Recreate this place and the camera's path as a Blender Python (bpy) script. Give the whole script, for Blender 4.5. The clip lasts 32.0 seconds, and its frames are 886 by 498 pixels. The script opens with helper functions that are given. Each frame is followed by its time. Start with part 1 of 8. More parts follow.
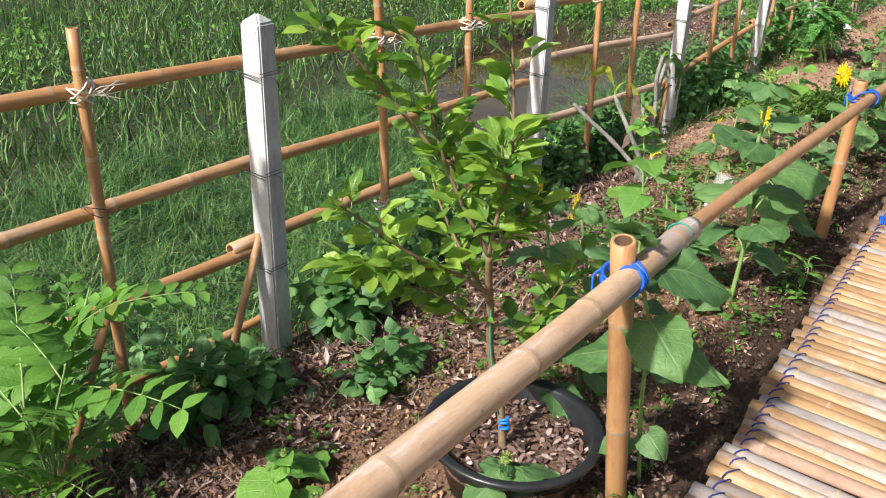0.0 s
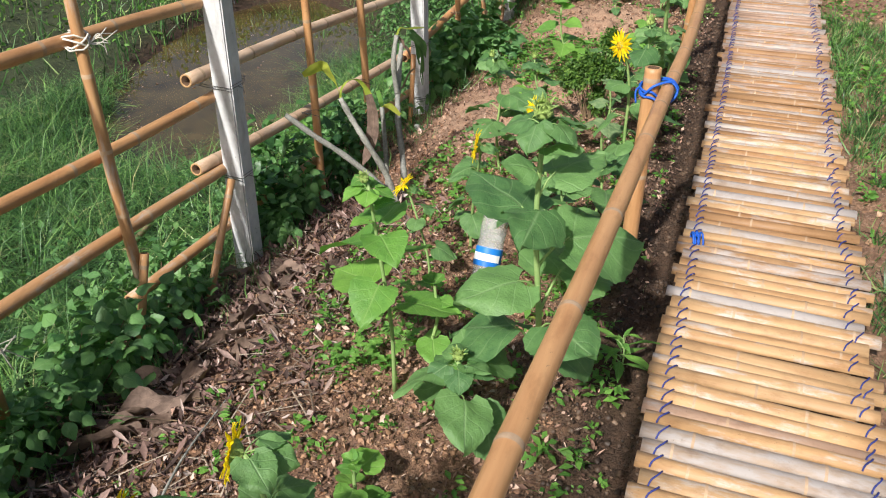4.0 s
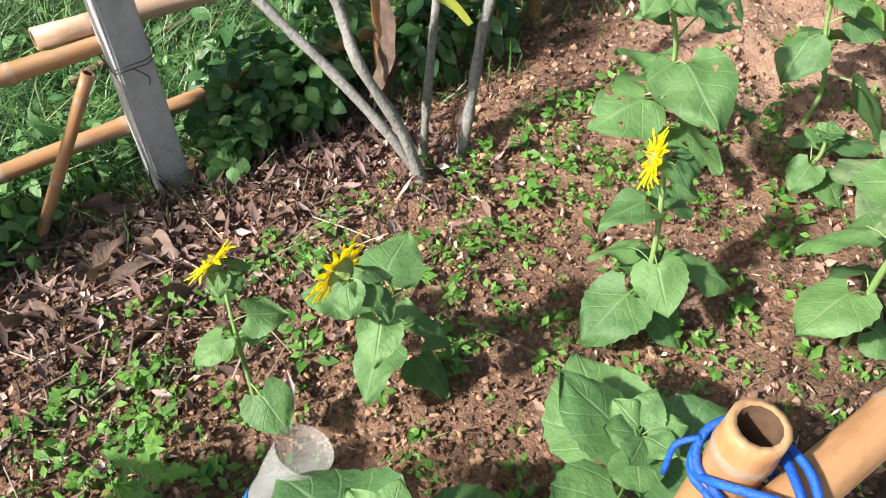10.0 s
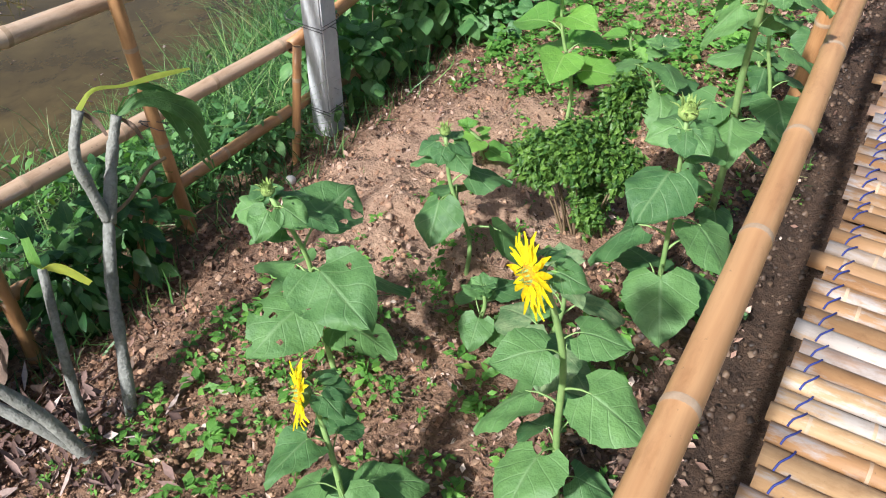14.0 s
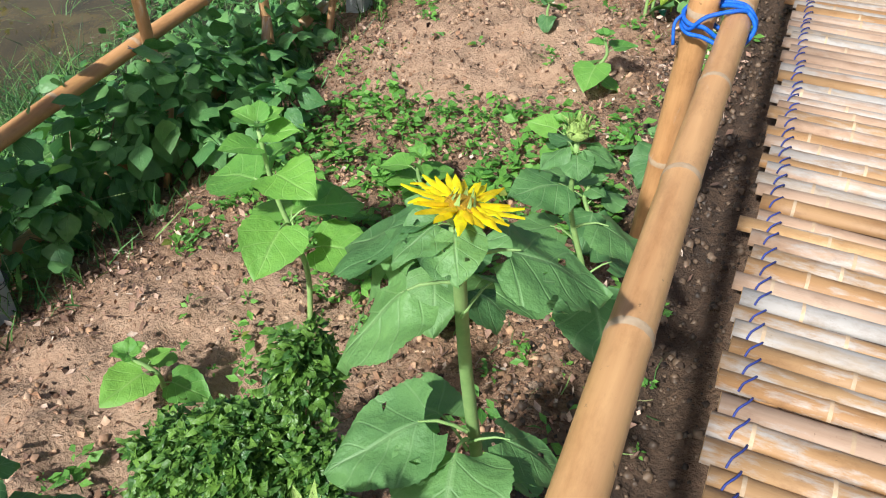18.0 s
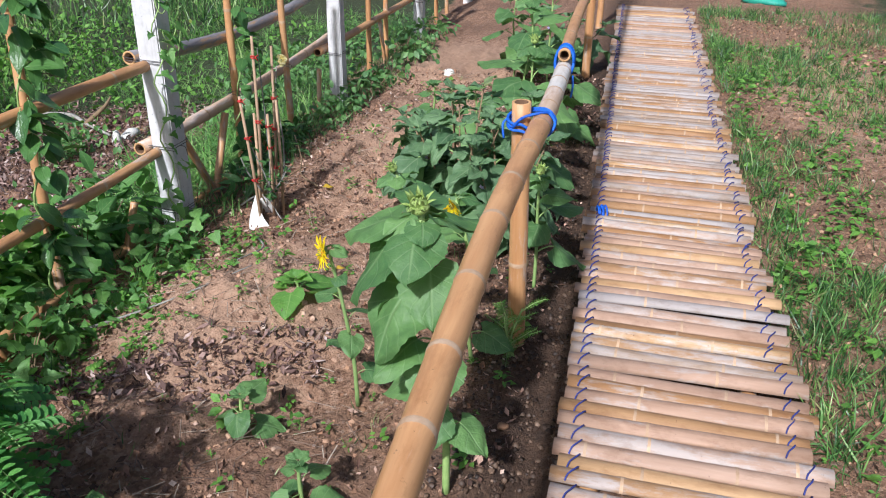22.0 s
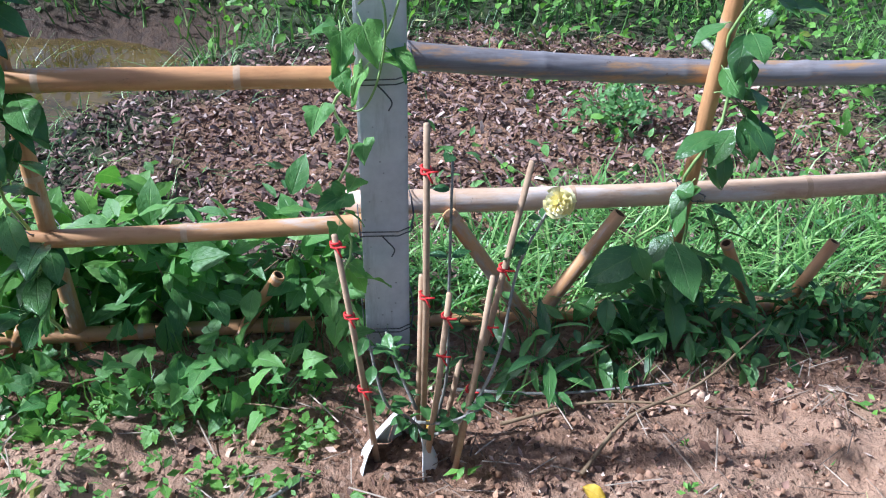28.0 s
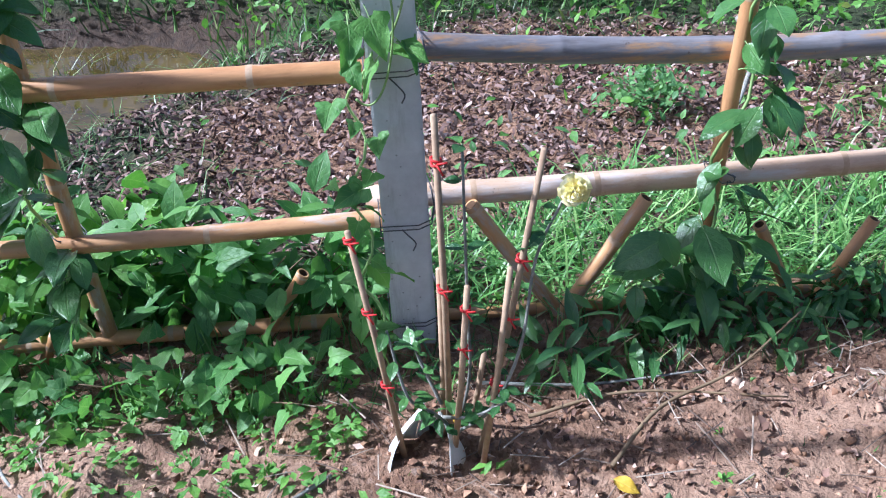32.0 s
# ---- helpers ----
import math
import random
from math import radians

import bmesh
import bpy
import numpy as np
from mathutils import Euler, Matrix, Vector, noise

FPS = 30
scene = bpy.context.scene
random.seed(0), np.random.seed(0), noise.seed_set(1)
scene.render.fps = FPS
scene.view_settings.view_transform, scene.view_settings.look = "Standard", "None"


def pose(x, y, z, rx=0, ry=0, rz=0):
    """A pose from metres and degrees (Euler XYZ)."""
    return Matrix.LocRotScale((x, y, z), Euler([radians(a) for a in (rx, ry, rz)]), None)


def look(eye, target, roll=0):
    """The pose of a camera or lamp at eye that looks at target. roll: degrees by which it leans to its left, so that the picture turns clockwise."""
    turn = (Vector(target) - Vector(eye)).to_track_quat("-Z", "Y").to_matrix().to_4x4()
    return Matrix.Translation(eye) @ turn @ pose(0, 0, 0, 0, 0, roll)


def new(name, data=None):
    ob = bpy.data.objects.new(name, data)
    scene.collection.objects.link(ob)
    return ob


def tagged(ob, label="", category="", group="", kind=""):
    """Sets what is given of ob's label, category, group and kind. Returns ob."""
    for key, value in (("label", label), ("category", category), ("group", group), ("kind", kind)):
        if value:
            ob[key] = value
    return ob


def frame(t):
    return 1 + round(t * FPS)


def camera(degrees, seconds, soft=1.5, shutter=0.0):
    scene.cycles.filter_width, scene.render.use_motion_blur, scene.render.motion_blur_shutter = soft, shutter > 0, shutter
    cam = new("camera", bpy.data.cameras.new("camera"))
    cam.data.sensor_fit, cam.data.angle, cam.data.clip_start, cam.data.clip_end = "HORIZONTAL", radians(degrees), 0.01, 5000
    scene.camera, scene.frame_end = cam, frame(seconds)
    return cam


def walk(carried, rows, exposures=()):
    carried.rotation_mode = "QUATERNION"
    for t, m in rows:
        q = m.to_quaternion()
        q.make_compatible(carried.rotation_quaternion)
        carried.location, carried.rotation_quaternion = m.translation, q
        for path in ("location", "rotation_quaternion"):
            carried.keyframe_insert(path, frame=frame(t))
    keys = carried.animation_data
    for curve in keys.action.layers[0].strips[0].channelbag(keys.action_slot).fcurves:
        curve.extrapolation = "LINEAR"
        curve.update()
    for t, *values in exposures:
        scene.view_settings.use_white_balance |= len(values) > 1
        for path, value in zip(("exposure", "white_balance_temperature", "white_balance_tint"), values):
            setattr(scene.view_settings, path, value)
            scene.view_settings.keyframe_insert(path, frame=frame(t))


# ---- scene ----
cam = camera(57.01, 32.0, 1.1)
# seconds, eye x, y, z, yaw to the left of +y, pitch, lean
PATH = [
    (0, 0.684, -1.545, 1.654, 35.29, -25.38, 2.12),
    (0.5, 0.689, -1.540, 1.661, 32.78, -25.07, 2.86),
    (1, 0.680, -1.510, 1.659, 32.25, -25.81, 2.79),
    (1.5, 0.624, -1.377, 1.644, 31.06, -26.98, 1.48),
    (2, 0.460, -1.045, 1.624, 24.77, -27.84, 1.32),
    (2.5, 0.431, -0.891, 1.652, 22.32, -28.20, 0.94),
    (3, 0.431, -0.602, 1.656, 28.09, -28.45, -0.80),
    (3.5, 0.358, -0.376, 1.657, 26.82, -28.84, -1.08),
    (4, 0.272, -0.124, 1.625, 19.18, -29.48, 0.35),
    (4.5, 0.267, 0.159, 1.620, 17.55, -29.62, 0.77),
    (6.5, 0.390, 1.093, 1.493, 28.99, -35.74, 0.13),
    (7, 0.340, 1.297, 1.516, 30.68, -38.46, 1.06),
    (7.5, 0.281, 1.561, 1.486, 31.80, -41.13, 2.84),
    (8, 0.288, 1.825, 1.508, 35.76, -42.64, 3.63),
    (8.5, 0.269, 2.010, 1.485, 39.26, -44.36, 2.35),
    (9, 0.164, 2.182, 1.455, 41.31, -46.69, 1.51),
    (9.5, 0.129, 2.286, 1.456, 43.92, -48.98, 2.00),
    (10, 0.143, 2.299, 1.437, 52.13, -50.60, 1.62),
    (10.5, 0.149, 2.264, 1.427, 61.53, -51.77, -0.41),
    (11, 0.145, 2.238, 1.415, 64.16, -53.21, -2.34),
    (11.5, 0.136, 2.269, 1.423, 53.57, -51.34, -1.86),
    (12, 0.126, 2.329, 1.462, 41.55, -46.67, -1.45),
    (12.5, 0.102, 2.340, 1.474, 36.12, -43.80, -1.59),
    (13, 0.104, 2.342, 1.483, 34.04, -41.51, -1.61),
    (13.5, 0.118, 2.390, 1.478, 30.67, -40.15, 0.08),
    (14, 0.170, 2.607, 1.481, 29.25, -40.36, 0.46),
    (14.5, 0.214, 2.823, 1.494, 29.70, -41.72, -1.47),
    (15, 0.130, 3.012, 1.468, 25.61, -41.91, -0.61),
    (15.5, 0.096, 3.172, 1.463, 20.24, -42.79, 1.49),
    (17.5, 0.159, 3.623, 1.256, 20.90, -36.20, 1.78),
    (18, 0.159, 3.783, 1.267, 21.78, -37.44, 1.53),
    (18.5, 0.234, 4.010, 1.293, 25.56, -38.80, -1.02),
    (19, 0.230, 4.272, 1.316, 25.77, -38.19, -2.57),
    (19.5, 0.223, 4.558, 1.397, 22.58, -35.72, -3.22),
    (20, 0.292, 4.931, 1.499, 20.54, -30.66, -3.32),
    (20.5, 0.307, 5.279, 1.507, 17.84, -28.03, -1.97),
    (21, 0.280, 5.662, 1.535, 12.26, -26.73, -1.32),
    (21.5, 0.333, 6.032, 1.547, 11.49, -25.43, 0.24),
    (22, 0.348, 6.371, 1.532, 13.29, -26.07, 0.59),
    (22.5, 0.287, 6.718, 1.544, 14.39, -27.56, -0.65),
    (23, 0.308, 7.056, 1.551, 16.67, -28.45, -0.84),
    (23.5, 0.366, 7.383, 1.555, 19.57, -29.01, -1.58),
    (24, 0.328, 7.761, 1.556, 20.72, -29.58, -1.63),
    (24.5, 0.332, 8.124, 1.549, 22.94, -30.62, -1.52),
    (25, 0.349, 8.443, 1.542, 28.01, -32.45, -1.30),
    (25.5, 0.257, 8.740, 1.520, 31.14, -33.66, 1.21),
    (26, 0.164, 8.983, 1.528, 41.41, -34.66, 2.53),
    (26.5, 0.080, 9.200, 1.524, 58.46, -35.15, 3.08),
    (28.5, -0.104, 9.520, 1.454, 85.29, -38.25, 0.52),
    (29, -0.112, 9.523, 1.451, 87.12, -38.97, -0.20),
    (29.5, -0.109, 9.531, 1.455, 89.23, -39.93, -0.07),
    (30, -0.092, 9.546, 1.460, 90.92, -39.38, -0.25),
    (30.5, -0.091, 9.552, 1.462, 91.68, -38.88, -0.11),
    (31, -0.092, 9.552, 1.462, 91.42, -38.37, -0.49),
    (31.5, -0.088, 9.554, 1.456, 90.32, -36.98, -2.20),
    (32, -0.096, 9.558, 1.454, 87.01, -38.08, -2.90),
]


def gaze(x, y, z, yaw, pitch, lean):
    a, p = radians(yaw), radians(pitch)
    return look((x, y, z), (x - math.sin(a) * math.cos(p), y + math.cos(a) * math.cos(p), z + math.sin(p)), lean)


walk(cam, [(t, gaze(*row)) for t, *row in PATH], [(0.0, 0.39, 6500, 10), (4.0, 0.26, 6400, 9), (7.0, 0.36, 6300, 9), (8.0, 0.46, 6400, 10), (9.0, 0.81, 6400, 12), (11.0, 0.76, 6400, 11), (12.0, 0.69, 6100, 12), (13.0, 0.60, 5700, 14), (15.0, 0.46, 6100, 3), (18.0, 0.46, 6000, 2), (19.0, 0.56, 5600, 3), (20.0, 0.40, 5400, -2), (21.0, -0.14, 5600, 5), (22.0, 0.16, 5800, 13), (23.0, 0.41, 5400, 10), (24.0, 0.41, 5500, 8), (25.0, 0.26, 5700, 6), (26.0, 0.66, 5200, 9), (26.5, 0.76, 5200, 9), (28.5, 0.76, 5200, 13), (32.0, 0.86, 5100, 14)])

# world, sun
SUN_EL, SUN_AZ = radians(42), radians(189)
world = bpy.data.worlds.new("sky")
world.use_nodes = True
scene.world = world
wn = world.node_tree
sky = wn.nodes.new("ShaderNodeTexSky")
sky.sky_type = "NISHITA"
sky.sun_disc = False
sky.sun_elevation = SUN_EL
sky.sun_rotation = SUN_AZ
sky.dust_density = 4.0
wn.links.new(sky.outputs[0], wn.nodes["Background"].inputs[0])
wn.nodes["Background"].inputs[1].default_value = 0.074
sun = new("sun", bpy.data.lights.new("sun", "SUN"))
sun.data.energy = 5.0
sun.data.angle = radians(2.5)
sun.data.color = (1.0, 0.96, 0.89)
sd = Vector((math.sin(SUN_AZ) * math.cos(SUN_EL), math.cos(SUN_AZ) * math.cos(SUN_EL), math.sin(SUN_EL)))
sun.matrix_world = look(sd * 30, (0, 0, 0))

# ---- materials ----
class Mat:
    """A node material under construction."""

    def __init__(self, name, rough=0.6, metal=0.0):
        self.m = bpy.data.materials.new(name)
        self.m.use_nodes = True
        self.nt = self.m.node_tree
        self.b = self.nt.nodes["Principled BSDF"]
        self.b.inputs["Roughness"].default_value = rough
        self.b.inputs["Metallic"].default_value = metal

    def node(self, kind, **inputs):
        n = self.nt.nodes.new("ShaderNode" + kind)
        for k, v in inputs.items():
            self.put(n, k.replace("_", " "), v)
        return n

    def put(self, n, key, v):
        sock = n.inputs[key] if not key.startswith("i") or not key[1:].isdigit() else n.inputs[int(key[1:])]
        if isinstance(v, bpy.types.NodeSocket):
            self.nt.links.new(v, sock)
        else:
            sock.default_value = v

    def coord(self, which="Object"):
        return self.node("TexCoord").outputs[which]

    def scaled(self, vec, s):
        n = self.node("Mapping")
        self.put(n, "Vector", vec)
        n.inputs["Scale"].default_value = s
        return n.outputs[0]

    def noise(self, vec, scale, detail=4.0, rough=0.55):
        n = self.node("TexNoise", Scale=scale, Detail=detail, Roughness=rough)
        self.put(n, "Vector", vec)
        return n.outputs["Fac"]

    def ramp(self, fac, stops):
        n = self.node("ValToRGB")
        self.put(n, "Fac", fac)
        while len(n.color_ramp.elements) < len(stops):
            n.color_ramp.elements.new(0.5)
        for e, (p, c) in zip(n.color_ramp.elements, stops):
            e.position = p
            e.color = (*c, 1) if len(c) == 3 else c
        return n.outputs[0]

    def mix(self, fac, a, b, mode="MIX"):
        n = self.node("Mix")
        n.data_type = "RGBA"
        n.blend_type = mode
        self.put(n, "i0", fac)
        for i, v in ((6, a), (7, b)):
            if isinstance(v, tuple):
                v = (*v, 1)
            self.put(n, f"i{i}", v)
        return n.outputs[2]

    def math(self, op, a, b=0.0, clamp=False):
        n = self.node("Math")
        n.operation = op
        n.use_clamp = clamp
        self.put(n, "i0", a)
        self.put(n, "i1", b)
        return n.outputs[0]

    def rnd(self):
        a = self.node("ObjectInfo").outputs["Random"]
        b = self.node("NewGeometry").outputs["Random Per Island"]
        return self.math("FRACT", self.math("ADD", a, b))

    def color(self, c):
        self.put(self.b, "Base Color", c if isinstance(c, bpy.types.NodeSocket) else (*c, 1))
        return self

    def bump(self, height, strength=0.4, dist=0.01):
        n = self.node("Bump", Strength=strength, Distance=dist)
        self.put(n, "Height", height)
        self.put(self.b, "Normal", n.outputs[0])
        return self

    def rough(self, v):
        self.put(self.b, "Roughness", v)
        return self


def bamboo_mat(name, dark, light, grey_amount, grey=(0.42, 0.38, 0.36), dull=(0.33, 0.55)):
    """Split or whole culms, long axis along local X."""
    k = Mat(name, 0.42)
    co = k.coord()
    r = k.rnd()
    shift = k.node("CombineXYZ")
    k.put(shift, "i0", k.math("MULTIPLY", r, 37.0))
    k.put(shift, "i1", k.math("MULTIPLY", r, 11.0))
    add = k.node("VectorMath")
    add.operation = "ADD"
    k.put(add, "i0", co)
    k.put(add, "i1", shift.outputs[0])
    v = add.outputs[0]
    streak = k.noise(k.scaled(v, (2.5, 55, 55)), 1.0, 5, 0.6)
    broad = k.noise(k.scaled(v, (3.0, 7, 7)), 1.0, 3)
    fine = k.noise(k.scaled(v, (14, 220, 220)), 1.0, 3)
    base = k.ramp(streak, [(0.25, dark), (0.75, light)])
    base = k.mix(k.math("MULTIPLY", broad, 0.75), base, k.ramp(broad, [(0.3, dark), (0.7, light)]))
    tint = k.ramp(r, [(0.0, (0.8, 0.7, 0.6)), (0.25, (1.0, 0.95, 0.88)), (0.5, (1.0, 0.84, 0.66)), (0.75, (0.94, 0.94, 0.93)), (1.0, (1.08, 1.0, 0.9))])
    base = k.mix(0.6, base, tint, "MULTIPLY")
    worn = k.ramp(k.math("ADD", k.noise(k.scaled(v, (4, 22, 22)), 1.0, 6, 0.7), k.math("MULTIPLY", k.math("SUBTRACT", r, 0.5), 0.25)), [(0.62 - grey_amount, (0, 0, 0)), (0.72 - grey_amount * 0.6, (1, 1, 1))])
    base = k.mix(worn, base, grey)
    base = k.mix(k.ramp(k.noise(v, 60.0, 4, 0.7), [(0.66, (0, 0, 0)), (0.74, (0.7, 0.7, 0.7))]), base, (0.09, 0.05, 0.025))
    blot = k.ramp(k.noise(k.scaled(v, (5, 14, 14)), 1.6, 6, 0.72), [(0.5, (0, 0, 0)), (0.7, (0.55, 0.55, 0.55))])
    base = k.mix(blot, base, k.mix(1.0, base, (0.52, 0.42, 0.34), "MULTIPLY"))
    k.color(base)
    k.rough(k.ramp(broad, [(0.3, (dull[0],) * 3), (0.7, (dull[1],) * 3)]))
    k.bump(k.math("ADD", fine, k.math("MULTIPLY", streak, 0.8)), 0.25, 0.002)
    return k.m


def leaf_mat(name, dark, light, vein=(0.36, 0.46, 0.2), veins=7.0, blotch=0.25, trans=0.3, rough=0.5, old=(0.25, 0.2, 0.04), old_from=0.93, stop=0.42):
    """Blade with a pale midrib and side veins along its own u and v."""
    k = Mat(name, rough)
    uv = k.coord("UV")
    r = k.rnd()
    sep = k.node("SeparateXYZ")
    k.put(sep, "i0", uv)
    u, vv = sep.outputs[0], sep.outputs[1]
    side = k.math("ABSOLUTE", k.math("SUBTRACT", vv, 0.5))
    mid = k.ramp(side, [(0.0, (1, 1, 1)), (0.035, (0, 0, 0))])
    wave = k.math("SINE", k.math("MULTIPLY", k.math("SUBTRACT", u, k.math("MULTIPLY", side, 0.75)), veins * 6.283))
    lateral = k.ramp(wave, [(0.93, (0, 0, 0)), (1.0, (0.5, 0.5, 0.5))])
    both = k.mix(1.0, mid, lateral, "LIGHTEN")
    geo = k.node("NewGeometry").outputs["Position"]
    n1 = k.noise(geo, 35.0, 4)
    n2 = k.noise(geo, 220.0, 2)
    base = k.ramp(r, [(0.0, dark), (0.5, tuple((a + b) / 2 for a, b in zip(dark, light))), (0.92, light)])
    base = k.mix(blotch, base, k.ramp(n1, [(0.3, dark), (0.7, light)]))
    if old_from < 1:
        base = k.mix(k.ramp(r, [(old_from, (0, 0, 0)), (min(old_from + 0.03, 1), (0.8, 0.8, 0.8))]), base, old)
    base = k.mix(k.math("MULTIPLY", both, stop), base, vein)
    k.color(base)
    k.bump(k.math("ADD", k.math("MULTIPLY", both, -0.5), k.math("ADD", k.math("MULTIPLY", n2, 0.3), k.math("MULTIPLY", k.noise(geo, 70.0, 3), 1.1))), 0.5, 0.006)
    tr = k.node("BsdfTranslucent")
    k.put(tr, "Color", k.mix(1.0, base, (1.2, 1.3, 0.75), "MULTIPLY"))
    mx = k.node("MixShader")
    k.put(mx, "i0", trans)
    k.put(mx, "i1", k.b.outputs[0])
    k.put(mx, "i2", tr.outputs[0])
    k.nt.links.new(mx.outputs[0], k.nt.nodes["Material Output"].inputs[0])
    return k.m


def plain_mat(name, a, b, scale=20.0, rough=0.7, bump=0.3, dist=0.004, stretch=(1, 1, 1), spec=None):
    k = Mat(name, rough)
    co = k.scaled(k.coord(), stretch)
    n = k.noise(co, scale, 5, 0.6)
    big = k.noise(co, scale / 7, 3)
    col = k.ramp(n, [(0.3, a), (0.7, b)])
    col = k.mix(0.45, col, k.ramp(big, [(0.3, a), (0.7, b)]))
    tone = k.ramp(k.rnd(), [(0, (0.8, 0.8, 0.8)), (1, (1.15, 1.12, 1.08))])
    k.color(k.mix(1.0, col, tone, "MULTIPLY"))
    k.bump(n, bump, dist)
    return k.m


def varied_mat(name, stops, rough=0.85, trans=0.0, grain=90.0, patches=0.0):
    """Loose bits: each island has its own colour."""
    k = Mat(name, rough)
    base = k.ramp(k.rnd(), stops)
    geo = k.node("NewGeometry").outputs["Position"]
    n = k.noise(geo, grain, 4)
    base = k.mix(1.0, base, k.ramp(n, [(0.2, (0.65, 0.65, 0.65)), (0.8, (1.3, 1.3, 1.3))]), "MULTIPLY")
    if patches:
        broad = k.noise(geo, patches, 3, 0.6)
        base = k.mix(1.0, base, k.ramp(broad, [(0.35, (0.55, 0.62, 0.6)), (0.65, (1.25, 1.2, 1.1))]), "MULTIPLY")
    k.color(base)
    k.bump(n, 0.4, 0.004)
    if trans:
        tr = k.node("BsdfTranslucent")
        k.put(tr, "Color", k.mix(1.0, base, (1.3, 1.35, 0.7), "MULTIPLY"))
        mx = k.node("MixShader")
        k.put(mx, "i0", trans)
        k.put(mx, "i1", k.b.outputs[0])
        k.put(mx, "i2", tr.outputs[0])
        k.nt.links.new(mx.outputs[0], k.nt.nodes["Material Output"].inputs[0])
    return k.m


def soil_mat():
    k = Mat("soil", 0.95)
    geo = k.node("NewGeometry").outputs["Position"]
    att = k.node("Attribute")
    att.attribute_name = "kind"
    sp = k.node("SeparateColor")
    k.put(sp, "i0", att.outputs["Color"])
    clay, green, wet_or_dark = sp.outputs[0], sp.outputs[1], sp.outputs[2]
    n1 = k.noise(geo, 3.0, 6, 0.6)
    n2 = k.noise(geo, 26.0, 6, 0.7)
    n3 = k.noise(geo, 130.0, 4, 0.7)
    vor = k.node("TexVoronoi", Scale=85.0)
    k.put(vor, "Vector", geo)
    vor.inputs["Randomness"].default_value = 1.0
    earth = k.ramp(n2, [(0.25, (0.065, 0.034, 0.021)), (0.5, (0.23, 0.122, 0.073)), (0.75, (0.43, 0.25, 0.155))])
    earth = k.mix(0.35, earth, k.ramp(n1, [(0.3, (0.12, 0.065, 0.036)), (0.7, (0.36, 0.225, 0.14))]))
    bits = k.ramp(vor.outputs["Color"], [(0.0, (0.06, 0.034, 0.022)), (0.4, (0.27, 0.145, 0.085)), (0.75, (0.5, 0.3, 0.19)), (1.0, (0.64, 0.52, 0.43))])
    earth = k.mix(0.45, earth, bits)
    sand = k.ramp(n2, [(0.25, (0.27, 0.145, 0.088)), (0.6, (0.5, 0.315, 0.21)), (0.85, (0.64, 0.465, 0.35))])
    sand = k.mix(0.3, sand, k.ramp(n3, [(0.3, (0.25, 0.14, 0.085)), (0.7, (0.56, 0.4, 0.29))]))
    edge = k.math("ADD", clay, k.math("MULTIPLY", k.math("SUBTRACT", n2, 0.5), 0.9))
    c = k.mix(k.ramp(edge, [(0.35, (0, 0, 0)), (0.65, (1, 1, 1))]), earth, sand)
    damp = k.ramp(k.noise(geo, 1.7, 5, 0.6), [(0.42, (0, 0, 0)), (0.6, (0.55, 0.55, 0.55))])
    damp = k.math("MULTIPLY", damp, k.math("SUBTRACT", 1.0, k.math("MULTIPLY", k.ramp(clay, [(0.2, (0, 0, 0)), (0.8, (1, 1, 1))]), 0.75)))
    c = k.mix(damp, c, k.ramp(n2, [(0.25, (0.075, 0.04, 0.026)), (0.55, (0.2, 0.11, 0.07)), (0.8, (0.34, 0.205, 0.14))]))
    turf = k.ramp(n2, [(0.3, (0.016, 0.026, 0.009)), (0.7, (0.06, 0.075, 0.026))])
    g2 = k.math("ADD", green, k.math("MULTIPLY", k.math("SUBTRACT", n1, 0.5), 0.8))
    c = k.mix(k.ramp(g2, [(0.4, (0, 0, 0)), (0.62, (1, 1, 1))]), c, turf)
    # third channel: darker brown at the pond and along the handrail
    c = k.mix(wet_or_dark, c, k.ramp(n2, [(0.3, (0.022, 0.011, 0.006)), (0.7, (0.085, 0.046, 0.025))]))
    k.color(c)
    k.rough(k.ramp(wet_or_dark, [(0.0, (0.95,) * 3), (1.0, (0.8,) * 3)]))
    k.bump(k.math("ADD", n2, k.math("ADD", k.math("MULTIPLY", n3, 0.45), k.math("MULTIPLY", k.noise(geo, 62.0, 5, 0.65), 0.6))), 0.9, 0.025)
    return k.m


def concrete_mat():
    k = Mat("concrete", 0.85)
    co = k.coord()
    n = k.noise(co, 9.0, 6, 0.65)
    f = k.noise(co, 120.0, 3)
    col = k.ramp(n, [(0.25, (0.44, 0.44, 0.45)), (0.6, (0.64, 0.64, 0.65)), (0.8, (0.76, 0.76, 0.77))])
    st = k.ramp(k.noise(k.scaled(co, (9, 9, 1.3)), 3.0, 5, 0.7), [(0.52, (0, 0, 0)), (0.75, (0.55, 0.55, 0.55))])
    col = k.mix(st, col, (0.2, 0.19, 0.17))
    vor = k.node("TexVoronoi", Scale=38.0)
    k.put(vor, "Vector", co)
    pit = k.ramp(vor.outputs["Distance"], [(0.05, (1, 1, 1)), (0.12, (0, 0, 0))])
    col = k.mix(k.math("MULTIPLY", pit, 0.7), col, (0.16, 0.16, 0.15))
    k.color(col)
    k.bump(k.math("SUBTRACT", f, k.math("MULTIPLY", pit, 1.2)), 0.35, 0.003)
    return k.m


